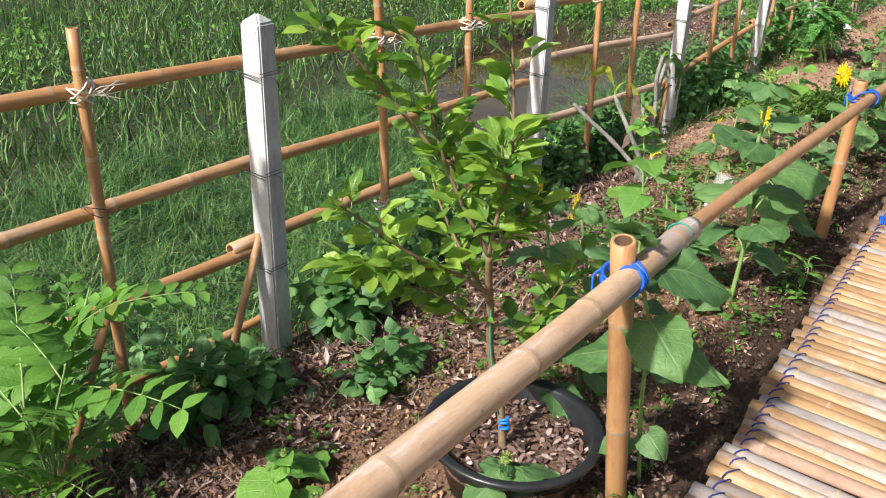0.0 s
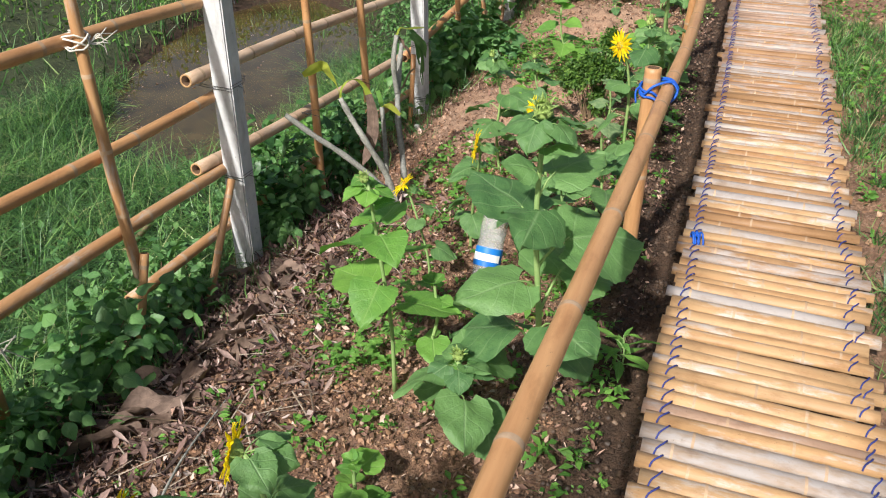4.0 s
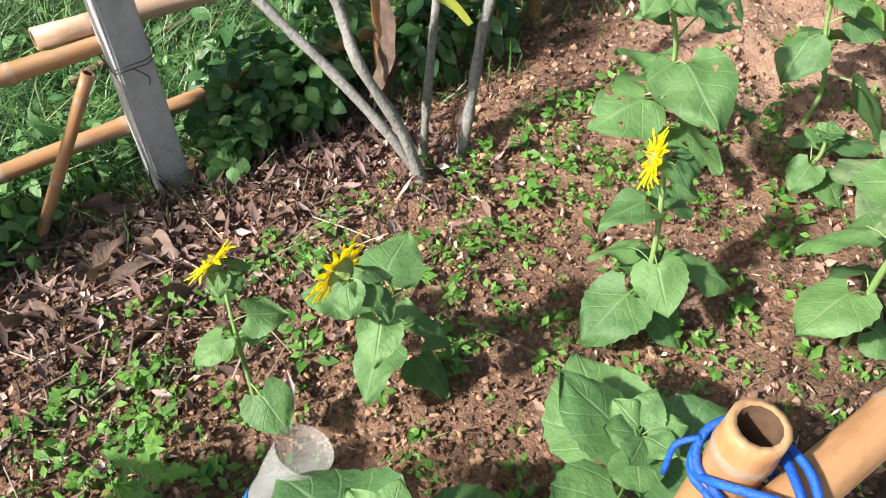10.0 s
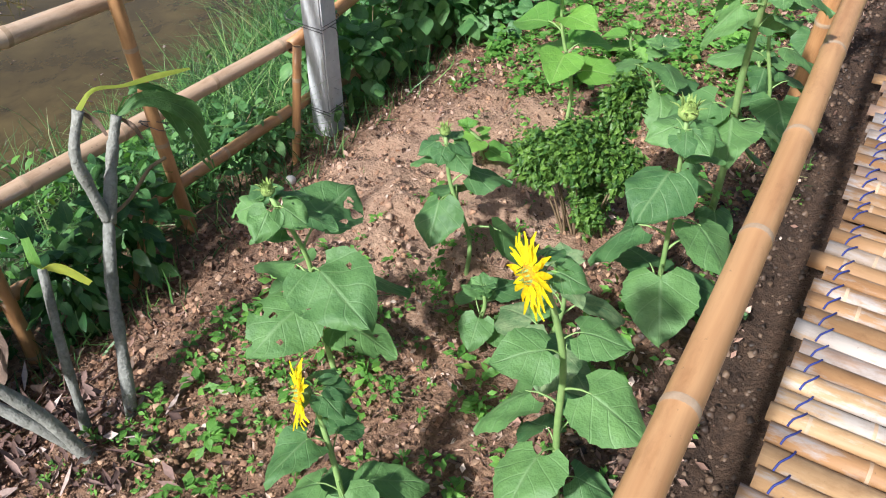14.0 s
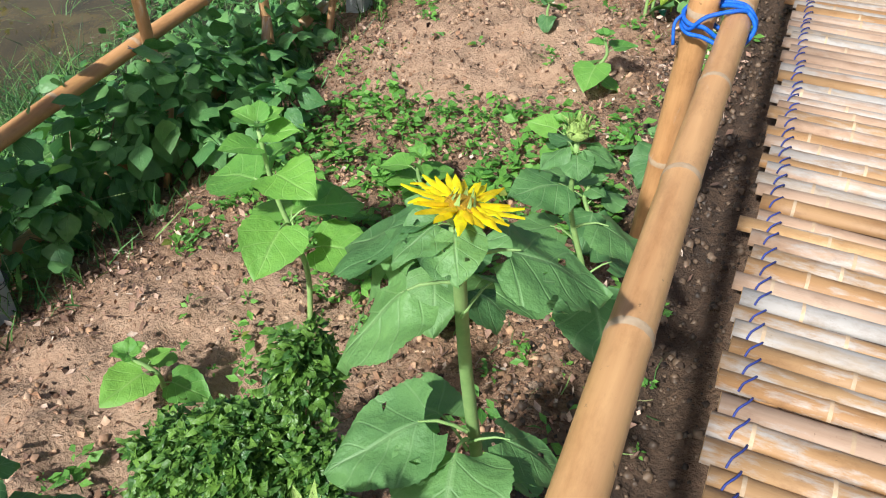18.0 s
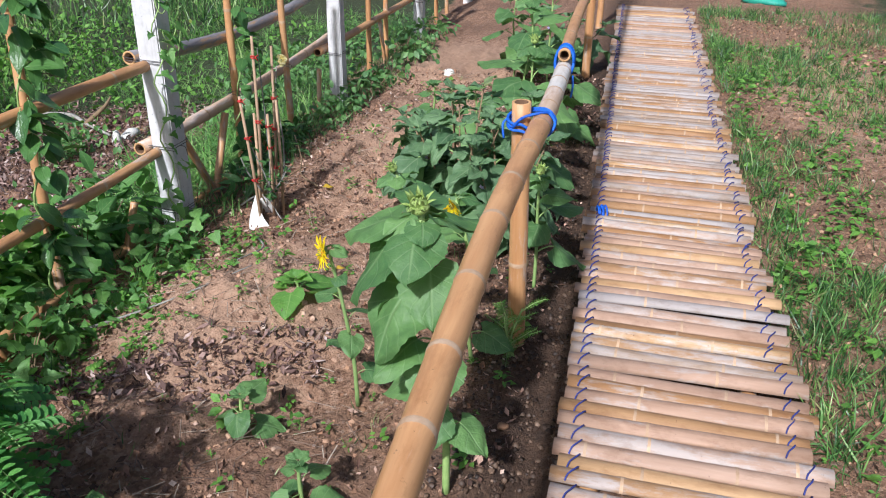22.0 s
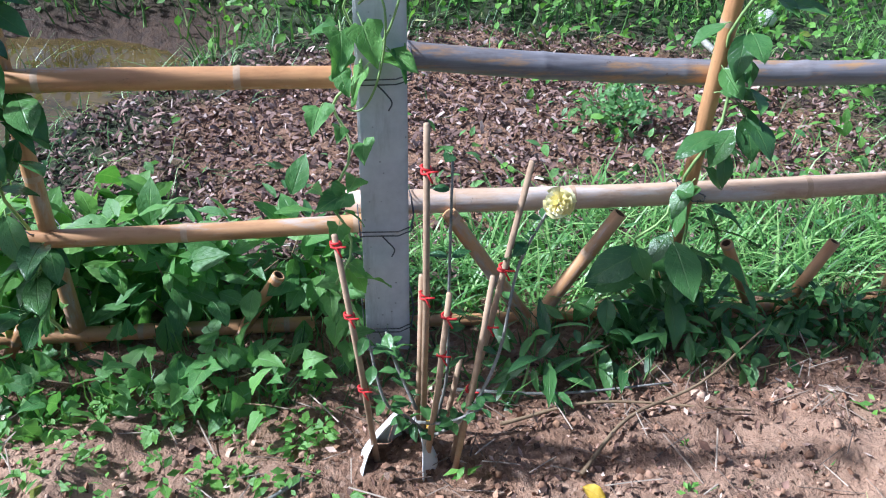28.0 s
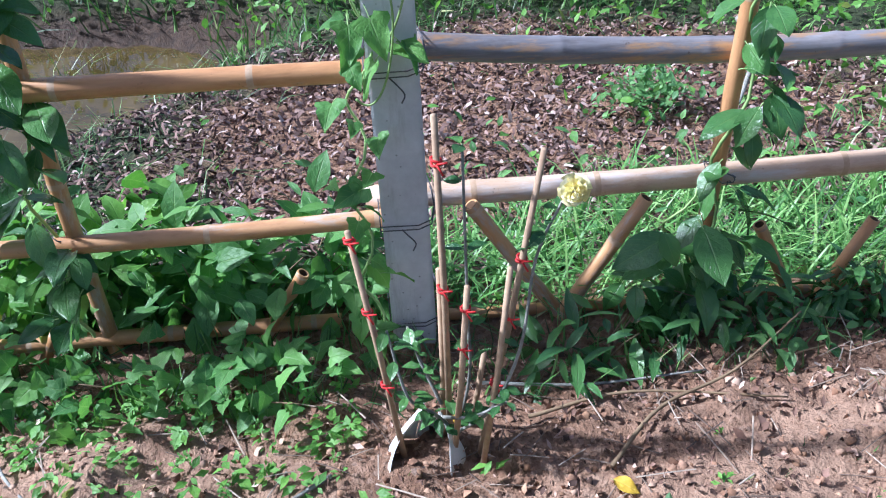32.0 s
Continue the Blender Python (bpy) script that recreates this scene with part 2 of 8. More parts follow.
def water_mat():
    """Shallow brown water: the murky bed shows when seen from above, the sky at a slant."""
    k = Mat("pond_water", 0.03)
    geo = k.node("NewGeometry").outputs["Position"]
    n = k.noise(geo, 2.2, 5, 0.6)
    f = k.noise(k.scaled(geo, (9, 4, 1)), 1.0, 6, 0.7)
    col = k.ramp(n, [(0.3, (0.045, 0.03, 0.01)), (0.7, (0.12, 0.085, 0.032))])
    col = k.mix(k.ramp(f, [(0.5, (0, 0, 0)), (0.72, (0.7, 0.7, 0.7))]), col, (0.02, 0.016, 0.007))
    k.color(col)
    k.b.inputs["IOR"].default_value = 1.45
    k.bump(k.noise(geo, 9.0, 3), 0.04, 0.01)
    return k.m


def clear_mat(name, tint, rough=0.05, alpha=0.35):
    k = Mat(name, rough)
    gl = k.node("BsdfGlossy", Roughness=rough)
    tp = k.node("BsdfTransparent")
    k.put(tp, "Color", (*tint, 1))
    df = k.node("BsdfDiffuse")
    co = k.coord()
    k.put(df, "Color", k.ramp(k.noise(co, 20, 4), [(0.3, (0.6, 0.58, 0.52)), (0.7, (0.85, 0.85, 0.82))]))
    fr = k.node("LayerWeight", Blend=0.25)
    m1 = k.node("MixShader")
    k.put(m1, "i0", alpha)
    k.put(m1, "i1", tp.outputs[0])
    k.put(m1, "i2", df.outputs[0])
    m2 = k.node("MixShader")
    k.put(m2, "i0", k.math("MULTIPLY", fr.outputs["Facing"], 0.45))
    k.put(m2, "i1", m1.outputs[0])
    k.put(m2, "i2", gl.outputs[0])
    k.nt.links.new(m2.outputs[0], k.nt.nodes["Material Output"].inputs[0])
    return k.m


BAMBOO = bamboo_mat("bamboo_culm", (0.40, 0.2, 0.088), (0.62, 0.375, 0.19), 0.03, (0.5, 0.4, 0.33))
BAMBOO_BLEACHED = bamboo_mat("bamboo_bleached", (0.5, 0.45, 0.4), (0.74, 0.7, 0.65), 0.1, (0.72, 0.7, 0.67))
BAMBOO_WEATHERED = bamboo_mat("bamboo_weathered", (0.36, 0.27, 0.21), (0.56, 0.46, 0.39), 0.14, (0.44, 0.42, 0.42))
BAMBOO_PALE = bamboo_mat("bamboo_pale", (0.5, 0.335, 0.225), (0.68, 0.53, 0.41), 0.08, (0.64, 0.55, 0.5), (0.45, 0.65))
BAMBOO_GREY = bamboo_mat("bamboo_weathered", (0.085, 0.085, 0.1), (0.36, 0.345, 0.37), 0.03, (0.42, 0.25, 0.12))
SLAT = bamboo_mat("split_bamboo", (0.37, 0.215, 0.105), (0.57, 0.395, 0.225), 0.1, (0.5, 0.43, 0.38), (0.5, 0.72))
SLAT_GREY = bamboo_mat("split_bamboo_weathered", (0.25, 0.18, 0.13), (0.4, 0.32, 0.26), 0.28, (0.37, 0.33, 0.315), (0.6, 0.82))
SLAT_PINK = bamboo_mat("split_bamboo_faded", (0.3, 0.195, 0.14), (0.49, 0.35, 0.275), 0.1, (0.42, 0.36, 0.33), (0.55, 0.78))
SLAT_BROWN = bamboo_mat("split_bamboo_brown", (0.26, 0.14, 0.065), (0.42, 0.26, 0.135), 0.1, (0.4, 0.34, 0.31), (0.5, 0.75))
NODE = plain_mat("bamboo_node", (0.38, 0.24, 0.14), (0.56, 0.42, 0.3), 70, 0.8)
CUT = plain_mat("bamboo_cut_end", (0.36, 0.19, 0.08), (0.62, 0.4, 0.2), 90, 0.9)
INSIDE = plain_mat("bamboo_inside", (0.06, 0.035, 0.02), (0.16, 0.09, 0.05), 60, 0.95)
ROPE_BLUE = plain_mat("blue_rope", (0.005, 0.06, 0.42), (0.015, 0.16, 0.75), 200, 0.55, 0.8, 0.003)
STRING_BLUE = plain_mat("blue_string", (0.012, 0.016, 0.10), (0.035, 0.06, 0.33), 150, 0.7, 0.8, 0.002)
CORD = plain_mat("white_cord", (0.62, 0.58, 0.5), (0.85, 0.83, 0.78), 120, 0.9, 0.6)
WIRE = plain_mat("dark_wire", (0.03, 0.03, 0.04), (0.1, 0.1, 0.11), 60, 0.5)
RED_TIE = plain_mat("red_tie", (0.45, 0.012, 0.015), (0.7, 0.03, 0.03), 80, 0.6)
SUNLEAF = leaf_mat("sunflower_leaf", (0.062, 0.155, 0.055), (0.175, 0.33, 0.105), (0.32, 0.46, 0.23), 4, 0.35, 0.3, 0.55, old_from=1.0)
YOUNGLEAF = leaf_mat("young_leaf", (0.10, 0.26, 0.055), (0.23, 0.45, 0.08), (0.38, 0.55, 0.2), 4, 0.3, 0.36, 0.48, old_from=1.0)
LIMELEAF = leaf_mat("citrus_leaf", (0.06, 0.185, 0.03), (0.36, 0.55, 0.08), (0.4, 0.54, 0.16), 8, 0.2, 0.38, 0.3, old_from=1.0, stop=0.3)
EGGLEAF = leaf_mat("eggplant_leaf", (0.06, 0.135, 0.062), (0.175, 0.3, 0.14), (0.38, 0.48, 0.3), 5, 0.35, 0.28, 0.6, old=(0.24, 0.16, 0.04), old_from=0.99)
DARKLEAF = leaf_mat("climber_leaf", (0.034, 0.105, 0.038), (0.1, 0.235, 0.06), (0.18, 0.3, 0.1), 7, 0.2, 0.24, 0.26, old_from=1.0)
VINELEAF = leaf_mat("vine_leaf", (0.07, 0.2, 0.055), (0.18, 0.38, 0.085), (0.34, 0.5, 0.2), 5, 0.25, 0.36, 0.5, old_from=1.0)
BUSHLEAF = leaf_mat("bush_leaf", (0.055, 0.165, 0.055), (0.19, 0.37, 0.115), (0.22, 0.36, 0.14), 6, 0.25, 0.3, 0.42, old_from=1.0, stop=0.4)
WEEDLEAF = leaf_mat("weed_leaf", (0.06, 0.18, 0.03), (0.2, 0.42, 0.07), (0.3, 0.46, 0.15), 4, 0.25, 0.32, 0.5, old_from=0.985, stop=0.3)
FERNLEAF = leaf_mat("legume_leaflet", (0.045, 0.18, 0.04), (0.15, 0.39, 0.085), (0.14, 0.3, 0.08), 1, 0.1, 0.3, 0.5, old_from=1.0, stop=0.1)
SHRUBLEAF = leaf_mat("shrub_leaf", (0.03, 0.1, 0.022), (0.17, 0.3, 0.05), (0.28, 0.4, 0.1), 2, 0.2, 0.28, 0.4, old_from=1.0, stop=0.1)
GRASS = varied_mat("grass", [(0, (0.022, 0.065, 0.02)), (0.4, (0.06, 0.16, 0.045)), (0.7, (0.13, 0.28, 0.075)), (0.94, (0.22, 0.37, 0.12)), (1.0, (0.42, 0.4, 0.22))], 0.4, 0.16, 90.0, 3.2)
# sunlit copy of the grass: the sunlight is put into its colours
GRASS_LIT = varied_mat("sunlit_grass", [(0, (0.06, 0.17, 0.04)), (0.5, (0.15, 0.34, 0.08)), (1.0, (0.32, 0.5, 0.17))], 0.4, 0.3)
LITTER = varied_mat("dead_leaves", [(0, (0.05, 0.027, 0.02)), (0.35, (0.15, 0.08, 0.055)), (0.65, (0.33, 0.195, 0.145)), (0.9, (0.52, 0.36, 0.28)), (1.0, (0.62, 0.5, 0.42))])
CHIPS = varied_mat("wood_chips", [(0, (0.035, 0.02, 0.016)), (0.5, (0.15, 0.085, 0.07)), (0.85, (0.31, 0.205, 0.175)), (1.0, (0.52, 0.42, 0.38))])
GRAVEL = varied_mat("gravel", [(0, (0.08, 0.042, 0.025)), (0.35, (0.23, 0.125, 0.068)), (0.7, (0.44, 0.255, 0.15)), (0.97, (0.45, 0.29, 0.19)), (1.0, (0.56, 0.47, 0.4))])
STRAW = varied_mat("dry_stalks", [(0, (0.09, 0.06, 0.045)), (0.5, (0.24, 0.175, 0.13)), (1.0, (0.46, 0.38, 0.3))])
SOIL = soil_mat()
CONCRETE = concrete_mat()
WATER = water_mat()
STEM = plain_mat("green_stem", (0.17, 0.31, 0.09), (0.34, 0.48, 0.18), 40, 0.6)
BROWNSTEM = plain_mat("woody_stem", (0.14, 0.09, 0.05), (0.3, 0.22, 0.13), 45, 0.85)
GREYSTEM = plain_mat("grey_bark", (0.13, 0.13, 0.115), (0.42, 0.42, 0.39), 90, 0.85, 1.0, 0.006)
STICK = plain_mat("bamboo_stick", (0.28, 0.18, 0.11), (0.5, 0.36, 0.24), 70, 0.8)
PETAL = varied_mat("yellow_petal", [(0, (0.84, 0.57, 0.004)), (0.5, (0.9, 0.7, 0.006)), (1.0, (0.95, 0.82, 0.015))], 0.5, 0.4)
DISC = plain_mat("flower_disc", (0.68, 0.3, 0.005), (0.9, 0.58, 0.012), 300, 0.9, 0.9, 0.004)
BUD = plain_mat("green_bud", (0.22, 0.36, 0.08), (0.45, 0.58, 0.18), 160, 0.6, 0.7, 0.003)
ROSE_PETAL = varied_mat("pale_petal", [(0, (0.8, 0.68, 0.3)), (0.5, (0.85, 0.78, 0.48)), (1.0, (0.9, 0.87, 0.68))], 0.6, 0.3)
LILAC = plain_mat("lilac_petal", (0.35, 0.28, 0.6), (0.6, 0.55, 0.8), 60, 0.6, 0.1)
POT = plain_mat("black_plastic", (0.012, 0.013, 0.016), (0.035, 0.037, 0.042), 15, 0.32, 0.15)
BAG = plain_mat("white_plastic_bag", (0.74, 0.72, 0.68), (0.92, 0.91, 0.88), 30, 0.5, 0.3, 0.01)
PET = clear_mat("clear_plastic", (0.97, 0.97, 0.96), 0.08, 0.3)
BAGWATER = clear_mat("cloudy_plastic", (0.9, 0.88, 0.8), 0.2, 0.75)
LABEL_BLUE = plain_mat("blue_label", (0.01, 0.14, 0.6), (0.03, 0.3, 0.8), 8, 0.4, 0.05)
LABEL_WHITE = plain_mat("white_print", (0.7, 0.72, 0.75), (0.9, 0.9, 0.9), 20, 0.5, 0.05)
CAP = plain_mat("green_cap", (0.02, 0.2, 0.12), (0.05, 0.36, 0.2), 30, 0.4, 0.05)
GREEN_STRING = plain_mat("green_string", (0.02, 0.3, 0.22), (0.06, 0.5, 0.38), 80, 0.6)
DEADLEAF = leaf_mat("withered_leaf", (0.085, 0.054, 0.042), (0.29, 0.2, 0.155), (0.4, 0.28, 0.2), 7, 0.6, 0.15, 0.8, old_from=1.0)

MOTTLED = leaf_mat("mottled_leaf", (0.09, 0.2, 0.075), (0.34, 0.44, 0.22), (0.4, 0.5, 0.25), 5, 0.9, 0.3, 0.6, old_from=1.0)
# darker stones for the strip beside the walkway
DARKGRAVEL = varied_mat("dark_gravel", [(0, (0.022, 0.013, 0.009)), (0.4, (0.06, 0.036, 0.024)), (0.85, (0.13, 0.08, 0.05)), (1.0, (0.19, 0.125, 0.085))], 0.6)
PALELEAF = leaf_mat("wilting_leaf", (0.3, 0.42, 0.05), (0.58, 0.62, 0.1), (0.5, 0.6, 0.2), 5, 0.3, 0.4, 0.5, old_from=1.0)
CRUMB = varied_mat("soil_crumbs", [(0, (0.05, 0.028, 0.02)), (0.35, (0.17, 0.09, 0.054)), (0.7, (0.35, 0.195, 0.12)), (1.0, (0.46, 0.29, 0.19))], 0.95, 0.0, 160.0)
# ---- helpers ----
RNG = np.random.default_rng(7)


def mesh_of(name, verts, faces, mats, uvs=None, mat_index=None, smooth=True):
    me = bpy.data.meshes.new(name)
    me.from_pydata([tuple(v) for v in verts], [], [tuple(int(i) for i in f) for f in faces])
    for m in mats:
        me.materials.append(m)
    if mat_index is not None:
        me.polygons.foreach_set("material_index", np.asarray(mat_index, dtype=np.int32))
    if uvs is not None:
        layer = me.uv_layers.new(name="uv")
        loops = np.zeros(len(me.loops), dtype=np.int32)
        me.loops.foreach_get("vertex_index", loops)
        layer.data.foreach_set("uv", np.asarray(uvs, dtype=np.float32)[loops].ravel())
    if smooth:
        me.polygons.foreach_set("use_smooth", np.ones(len(me.polygons), dtype=bool))
    me.update()
    return me


def put(name, me, parent=None, m=None, label=""):
    """An object on a mesh; a part where it has a parent."""
    ob = new(name, me)
    if parent is not None:
        ob.parent = parent
    if m is not None:
        ob.matrix_basis = m
    if label:
        ob["label"] = label
    return ob


def thing(name, x, y, z, label, category, group=""):
    ob = new(name)
    ob.empty_display_size = 0.05
    ob.matrix_basis = pose(x, y, z)
    return tagged(ob, label, category, group)


def tube(points, radii, sides=8, cap=True):
    """Vertices and faces of a round tube along points."""
    pts = [Vector(p) for p in points]
    if not isinstance(radii, (list, tuple)):
        radii = [radii] * len(pts)
    vs, fs = [], []
    ref = None
    for i, p in enumerate(pts):
        d = (pts[min(i + 1, len(pts) - 1)] - pts[max(i - 1, 0)]).normalized()
        if ref is None:
            ref = d.orthogonal().normalized()
        a = (ref - d * ref.dot(d)).normalized()
        ref = a
        b = d.cross(a)
        for s in range(sides):
            w = 2 * math.pi * s / sides
            vs.append(p + (a * math.cos(w) + b * math.sin(w)) * radii[i])
    for i in range(len(pts) - 1):
        for s in range(sides):
            q = (s + 1) % sides
            fs.append((i * sides + s, i * sides + q, (i + 1) * sides + q, (i + 1) * sides + s))
    if cap:
        fs.append(tuple(range(sides))[::-1])
        fs.append(tuple((len(pts) - 1) * sides + s for s in range(sides)))
    return vs, fs


def joined(pieces):
    vs, fs = [], []
    for v, f in pieces:
        o = len(vs)
        vs += list(v)
        fs += [tuple(i + o for i in g) for g in f]
    return vs, fs


def smooth_path(points, n=6):
    """Catmull-Rom through the points."""
    p = [Vector(q) for q in points]
    p = [p[0] * 2 - p[1]] + p + [p[-1] * 2 - p[-2]]
    out = []
    for i in range(1, len(p) - 2):
        for s in range(n):
            t = s / n
            out.append(0.5 * ((2 * p[i]) + (p[i + 1] - p[i - 1]) * t + (2 * p[i - 1] - 5 * p[i] + 4 * p[i + 1] - p[i + 2]) * t * t
                              + (3 * p[i] - p[i - 1] - 3 * p[i + 1] + p[i + 2]) * t ** 3))
    out.append(p[-2])
    return out


def scatter(name, proto, places, turns, sizes, mats, kind="stuff", label="", category="", parent=None):
    """Many small pieces in one mesh: proto is (verts, quads, uvs); turns are n x 3 x 3."""
    v, q, uv = (np.asarray(a) for a in proto)
    n = len(places)
    sizes = np.asarray(sizes, float)
    sc = sizes[:, None, None] if sizes.ndim == 1 else sizes[:, None, :]
    big = np.einsum("nij,nkj->nki", turns, v[None] * sc) + np.asarray(places)[:, None, :]
    faces = (q[None] + (np.arange(n) * len(v))[:, None, None]).reshape(-1, q.shape[1])
    me = bpy.data.meshes.new(name)
    me.vertices.add(n * len(v))
    me.vertices.foreach_set("co", big.astype(np.float32).ravel())
    k = q.shape[1]
    me.loops.add(faces.size)
    me.loops.foreach_set("vertex_index", faces.astype(np.int32).ravel())
    me.polygons.add(len(faces))
    me.polygons.foreach_set("loop_start", np.arange(0, faces.size, k, dtype=np.int32))
    me.polygons.foreach_set("loop_total", np.full(len(faces), k, dtype=np.int32))
    me.polygons.foreach_set("use_smooth", np.ones(len(faces), dtype=bool))
    layer = me.uv_layers.new(name="uv")
    layer.data.foreach_set("uv", uv[(faces % len(v)).ravel()].astype(np.float32).ravel())
    for m in mats:
        me.materials.append(m)
    me.update(calc_edges=True)
    ob = put(name, me, parent)
    return tagged(ob, label, category, "", kind)


def turns_of(yaw, pitch, roll):
    """Matrices that turn +X to a direction (yaw about z, pitch upwards) with a roll about it."""
    cy, sy, cp, sp, cr, sr = np.cos(yaw), np.sin(yaw), np.cos(pitch), np.sin(pitch), np.cos(roll), np.sin(roll)
    z = np.zeros_like(cy)
    o = np.ones_like(cy)
    a = np.stack([np.stack([cy, -sy, z], -1), np.stack([sy, cy, z], -1), np.stack([z, z, o], -1)], -2)
    b = np.stack([np.stack([cp, z, -sp], -1), np.stack([z, o, z], -1), np.stack([sp, z, cp], -1)], -2)
    c = np.stack([np.stack([o, z, z], -1), np.stack([z, cr, -sr], -1), np.stack([z, sr, cr], -1)], -2)
    return a @ b @ c


def aim(origin, direction, roll=0.0, size=1.0):
    """A pose whose local +X runs along direction and local +Z stays as near up as can be."""
    x = Vector(direction).normalized()
    up = Vector((0, 0, 1)) if abs(x.z) < 0.98 else Vector((0, 1, 0))
    y = up.cross(x).normalized()
    z = x.cross(y)
    m = Matrix((x, y, z)).transposed().to_4x4()
    return Matrix.Translation(origin) @ m @ Matrix.Rotation(roll, 4, "X") @ Matrix.Diagonal((size, size, size, 1))


# ---- ground ----
GX = [-40, -3.4, -2.3, -1.75, -1.45, -1.12, -0.56, 0, 0.2, 5]
GZ = [-0.5, -0.46, -0.43, -0.35, -0.25, -0.165, -0.095, -0.02, 0, 0]
HZ = [-0.4, -0.3, -0.2, -0.09, -0.05, -0.02, -0.02, 0, 0, 0]
MOUNDS = [(-0.82, 6.75, 0.6, 0.55, 0.05), (-0.75, 4.55, 0.45, 0.5, 0.03), (-0.92, 8.78, 0.36, 0.34, 0.12), (-0.95, 8.3, 0.45, 0.13, -0.045), (-0.9, 7.85, 0.5, 0.32, 0.05), (-0.75, 10.9, 0.5, 0.8, 0.05)]
CLAY = [(-0.85, 6.7, 0.6, 0.75), (-0.9, 4.6, 0.55, 0.75), (-0.95, 8.75, 0.5, 0.75), (-0.8, 10.8, 0.6, 1.3), (-1.15, 12.8, 0.7, 1.0), (1.75, 12.6, 0.55, 1.6), (1.6, 9.2, 0.25, 0.6)]
POND = (-3.75, 6.2, 1.0, 2.4)


def pond_d(x, y):
    """1 at the edge of the slanting oval pond, less inside."""
    return ((x - POND[0] + 0.28 * (y - POND[1])) / POND[2]) ** 2 + ((y - POND[1]) / POND[3]) ** 2


def ground_z(x, y):
    x, y = np.asarray(x, float), np.asarray(y, float)
    k = np.clip((y - 5.6) / 3.6, 0, 1)
    k = k * k * (3 - 2 * k)
    z = np.interp(x, GX, GZ) * (1 - k) + np.interp(x, GX, HZ) * k
    for cx, cy, rx, ry, h in MOUNDS:
        z = z + h * np.exp(-((x - cx) / rx) ** 2 - ((y - cy) / ry) ** 2)
    s = np.clip((1.45 - pond_d(x, y)) / 0.8, 0, 1) * (x < -2)
    z = z * (1 - s) - 0.66 * s
    z = z - 0.035 * np.exp(-((x - 0.17) / 0.05) ** 2)
    return z


def gz(x, y):
    return float(ground_z(x, y))


def clay_at(x, y):
    """Share of bare clay at a place, 0 to about 1."""
    return max(math.exp(-((x - cx) / rx) ** 2 - ((y - cy) / ry) ** 2) for cx, cy, rx, ry in CLAY)


def bumps(x, y):
    """Small unevenness of the soil, with scraped ridges and hollows on the clay mounds."""
    c = clay_at(x, y) if y > 3.2 and -1.8 < x < 0.0 else 0.0
    ridge = (1 - abs(noise.noise((x * 3.4 + 5, y * 4.6, 1.3)))) ** 3 - 0.45
    return c * (0.07 * ridge + 0.045 * noise.noise((x * 11, y * 9, 9.1)) + 0.02 * noise.noise((x * 26, y * 24, 2.2))) + 0.030 * noise.noise((x * 2.2, y * 2.2, 0.3)) + 0.024 * noise.noise((x * 8, y * 8, 3.1)) + 0.017 * noise.noise((x * 19, y * 19, 7.7))


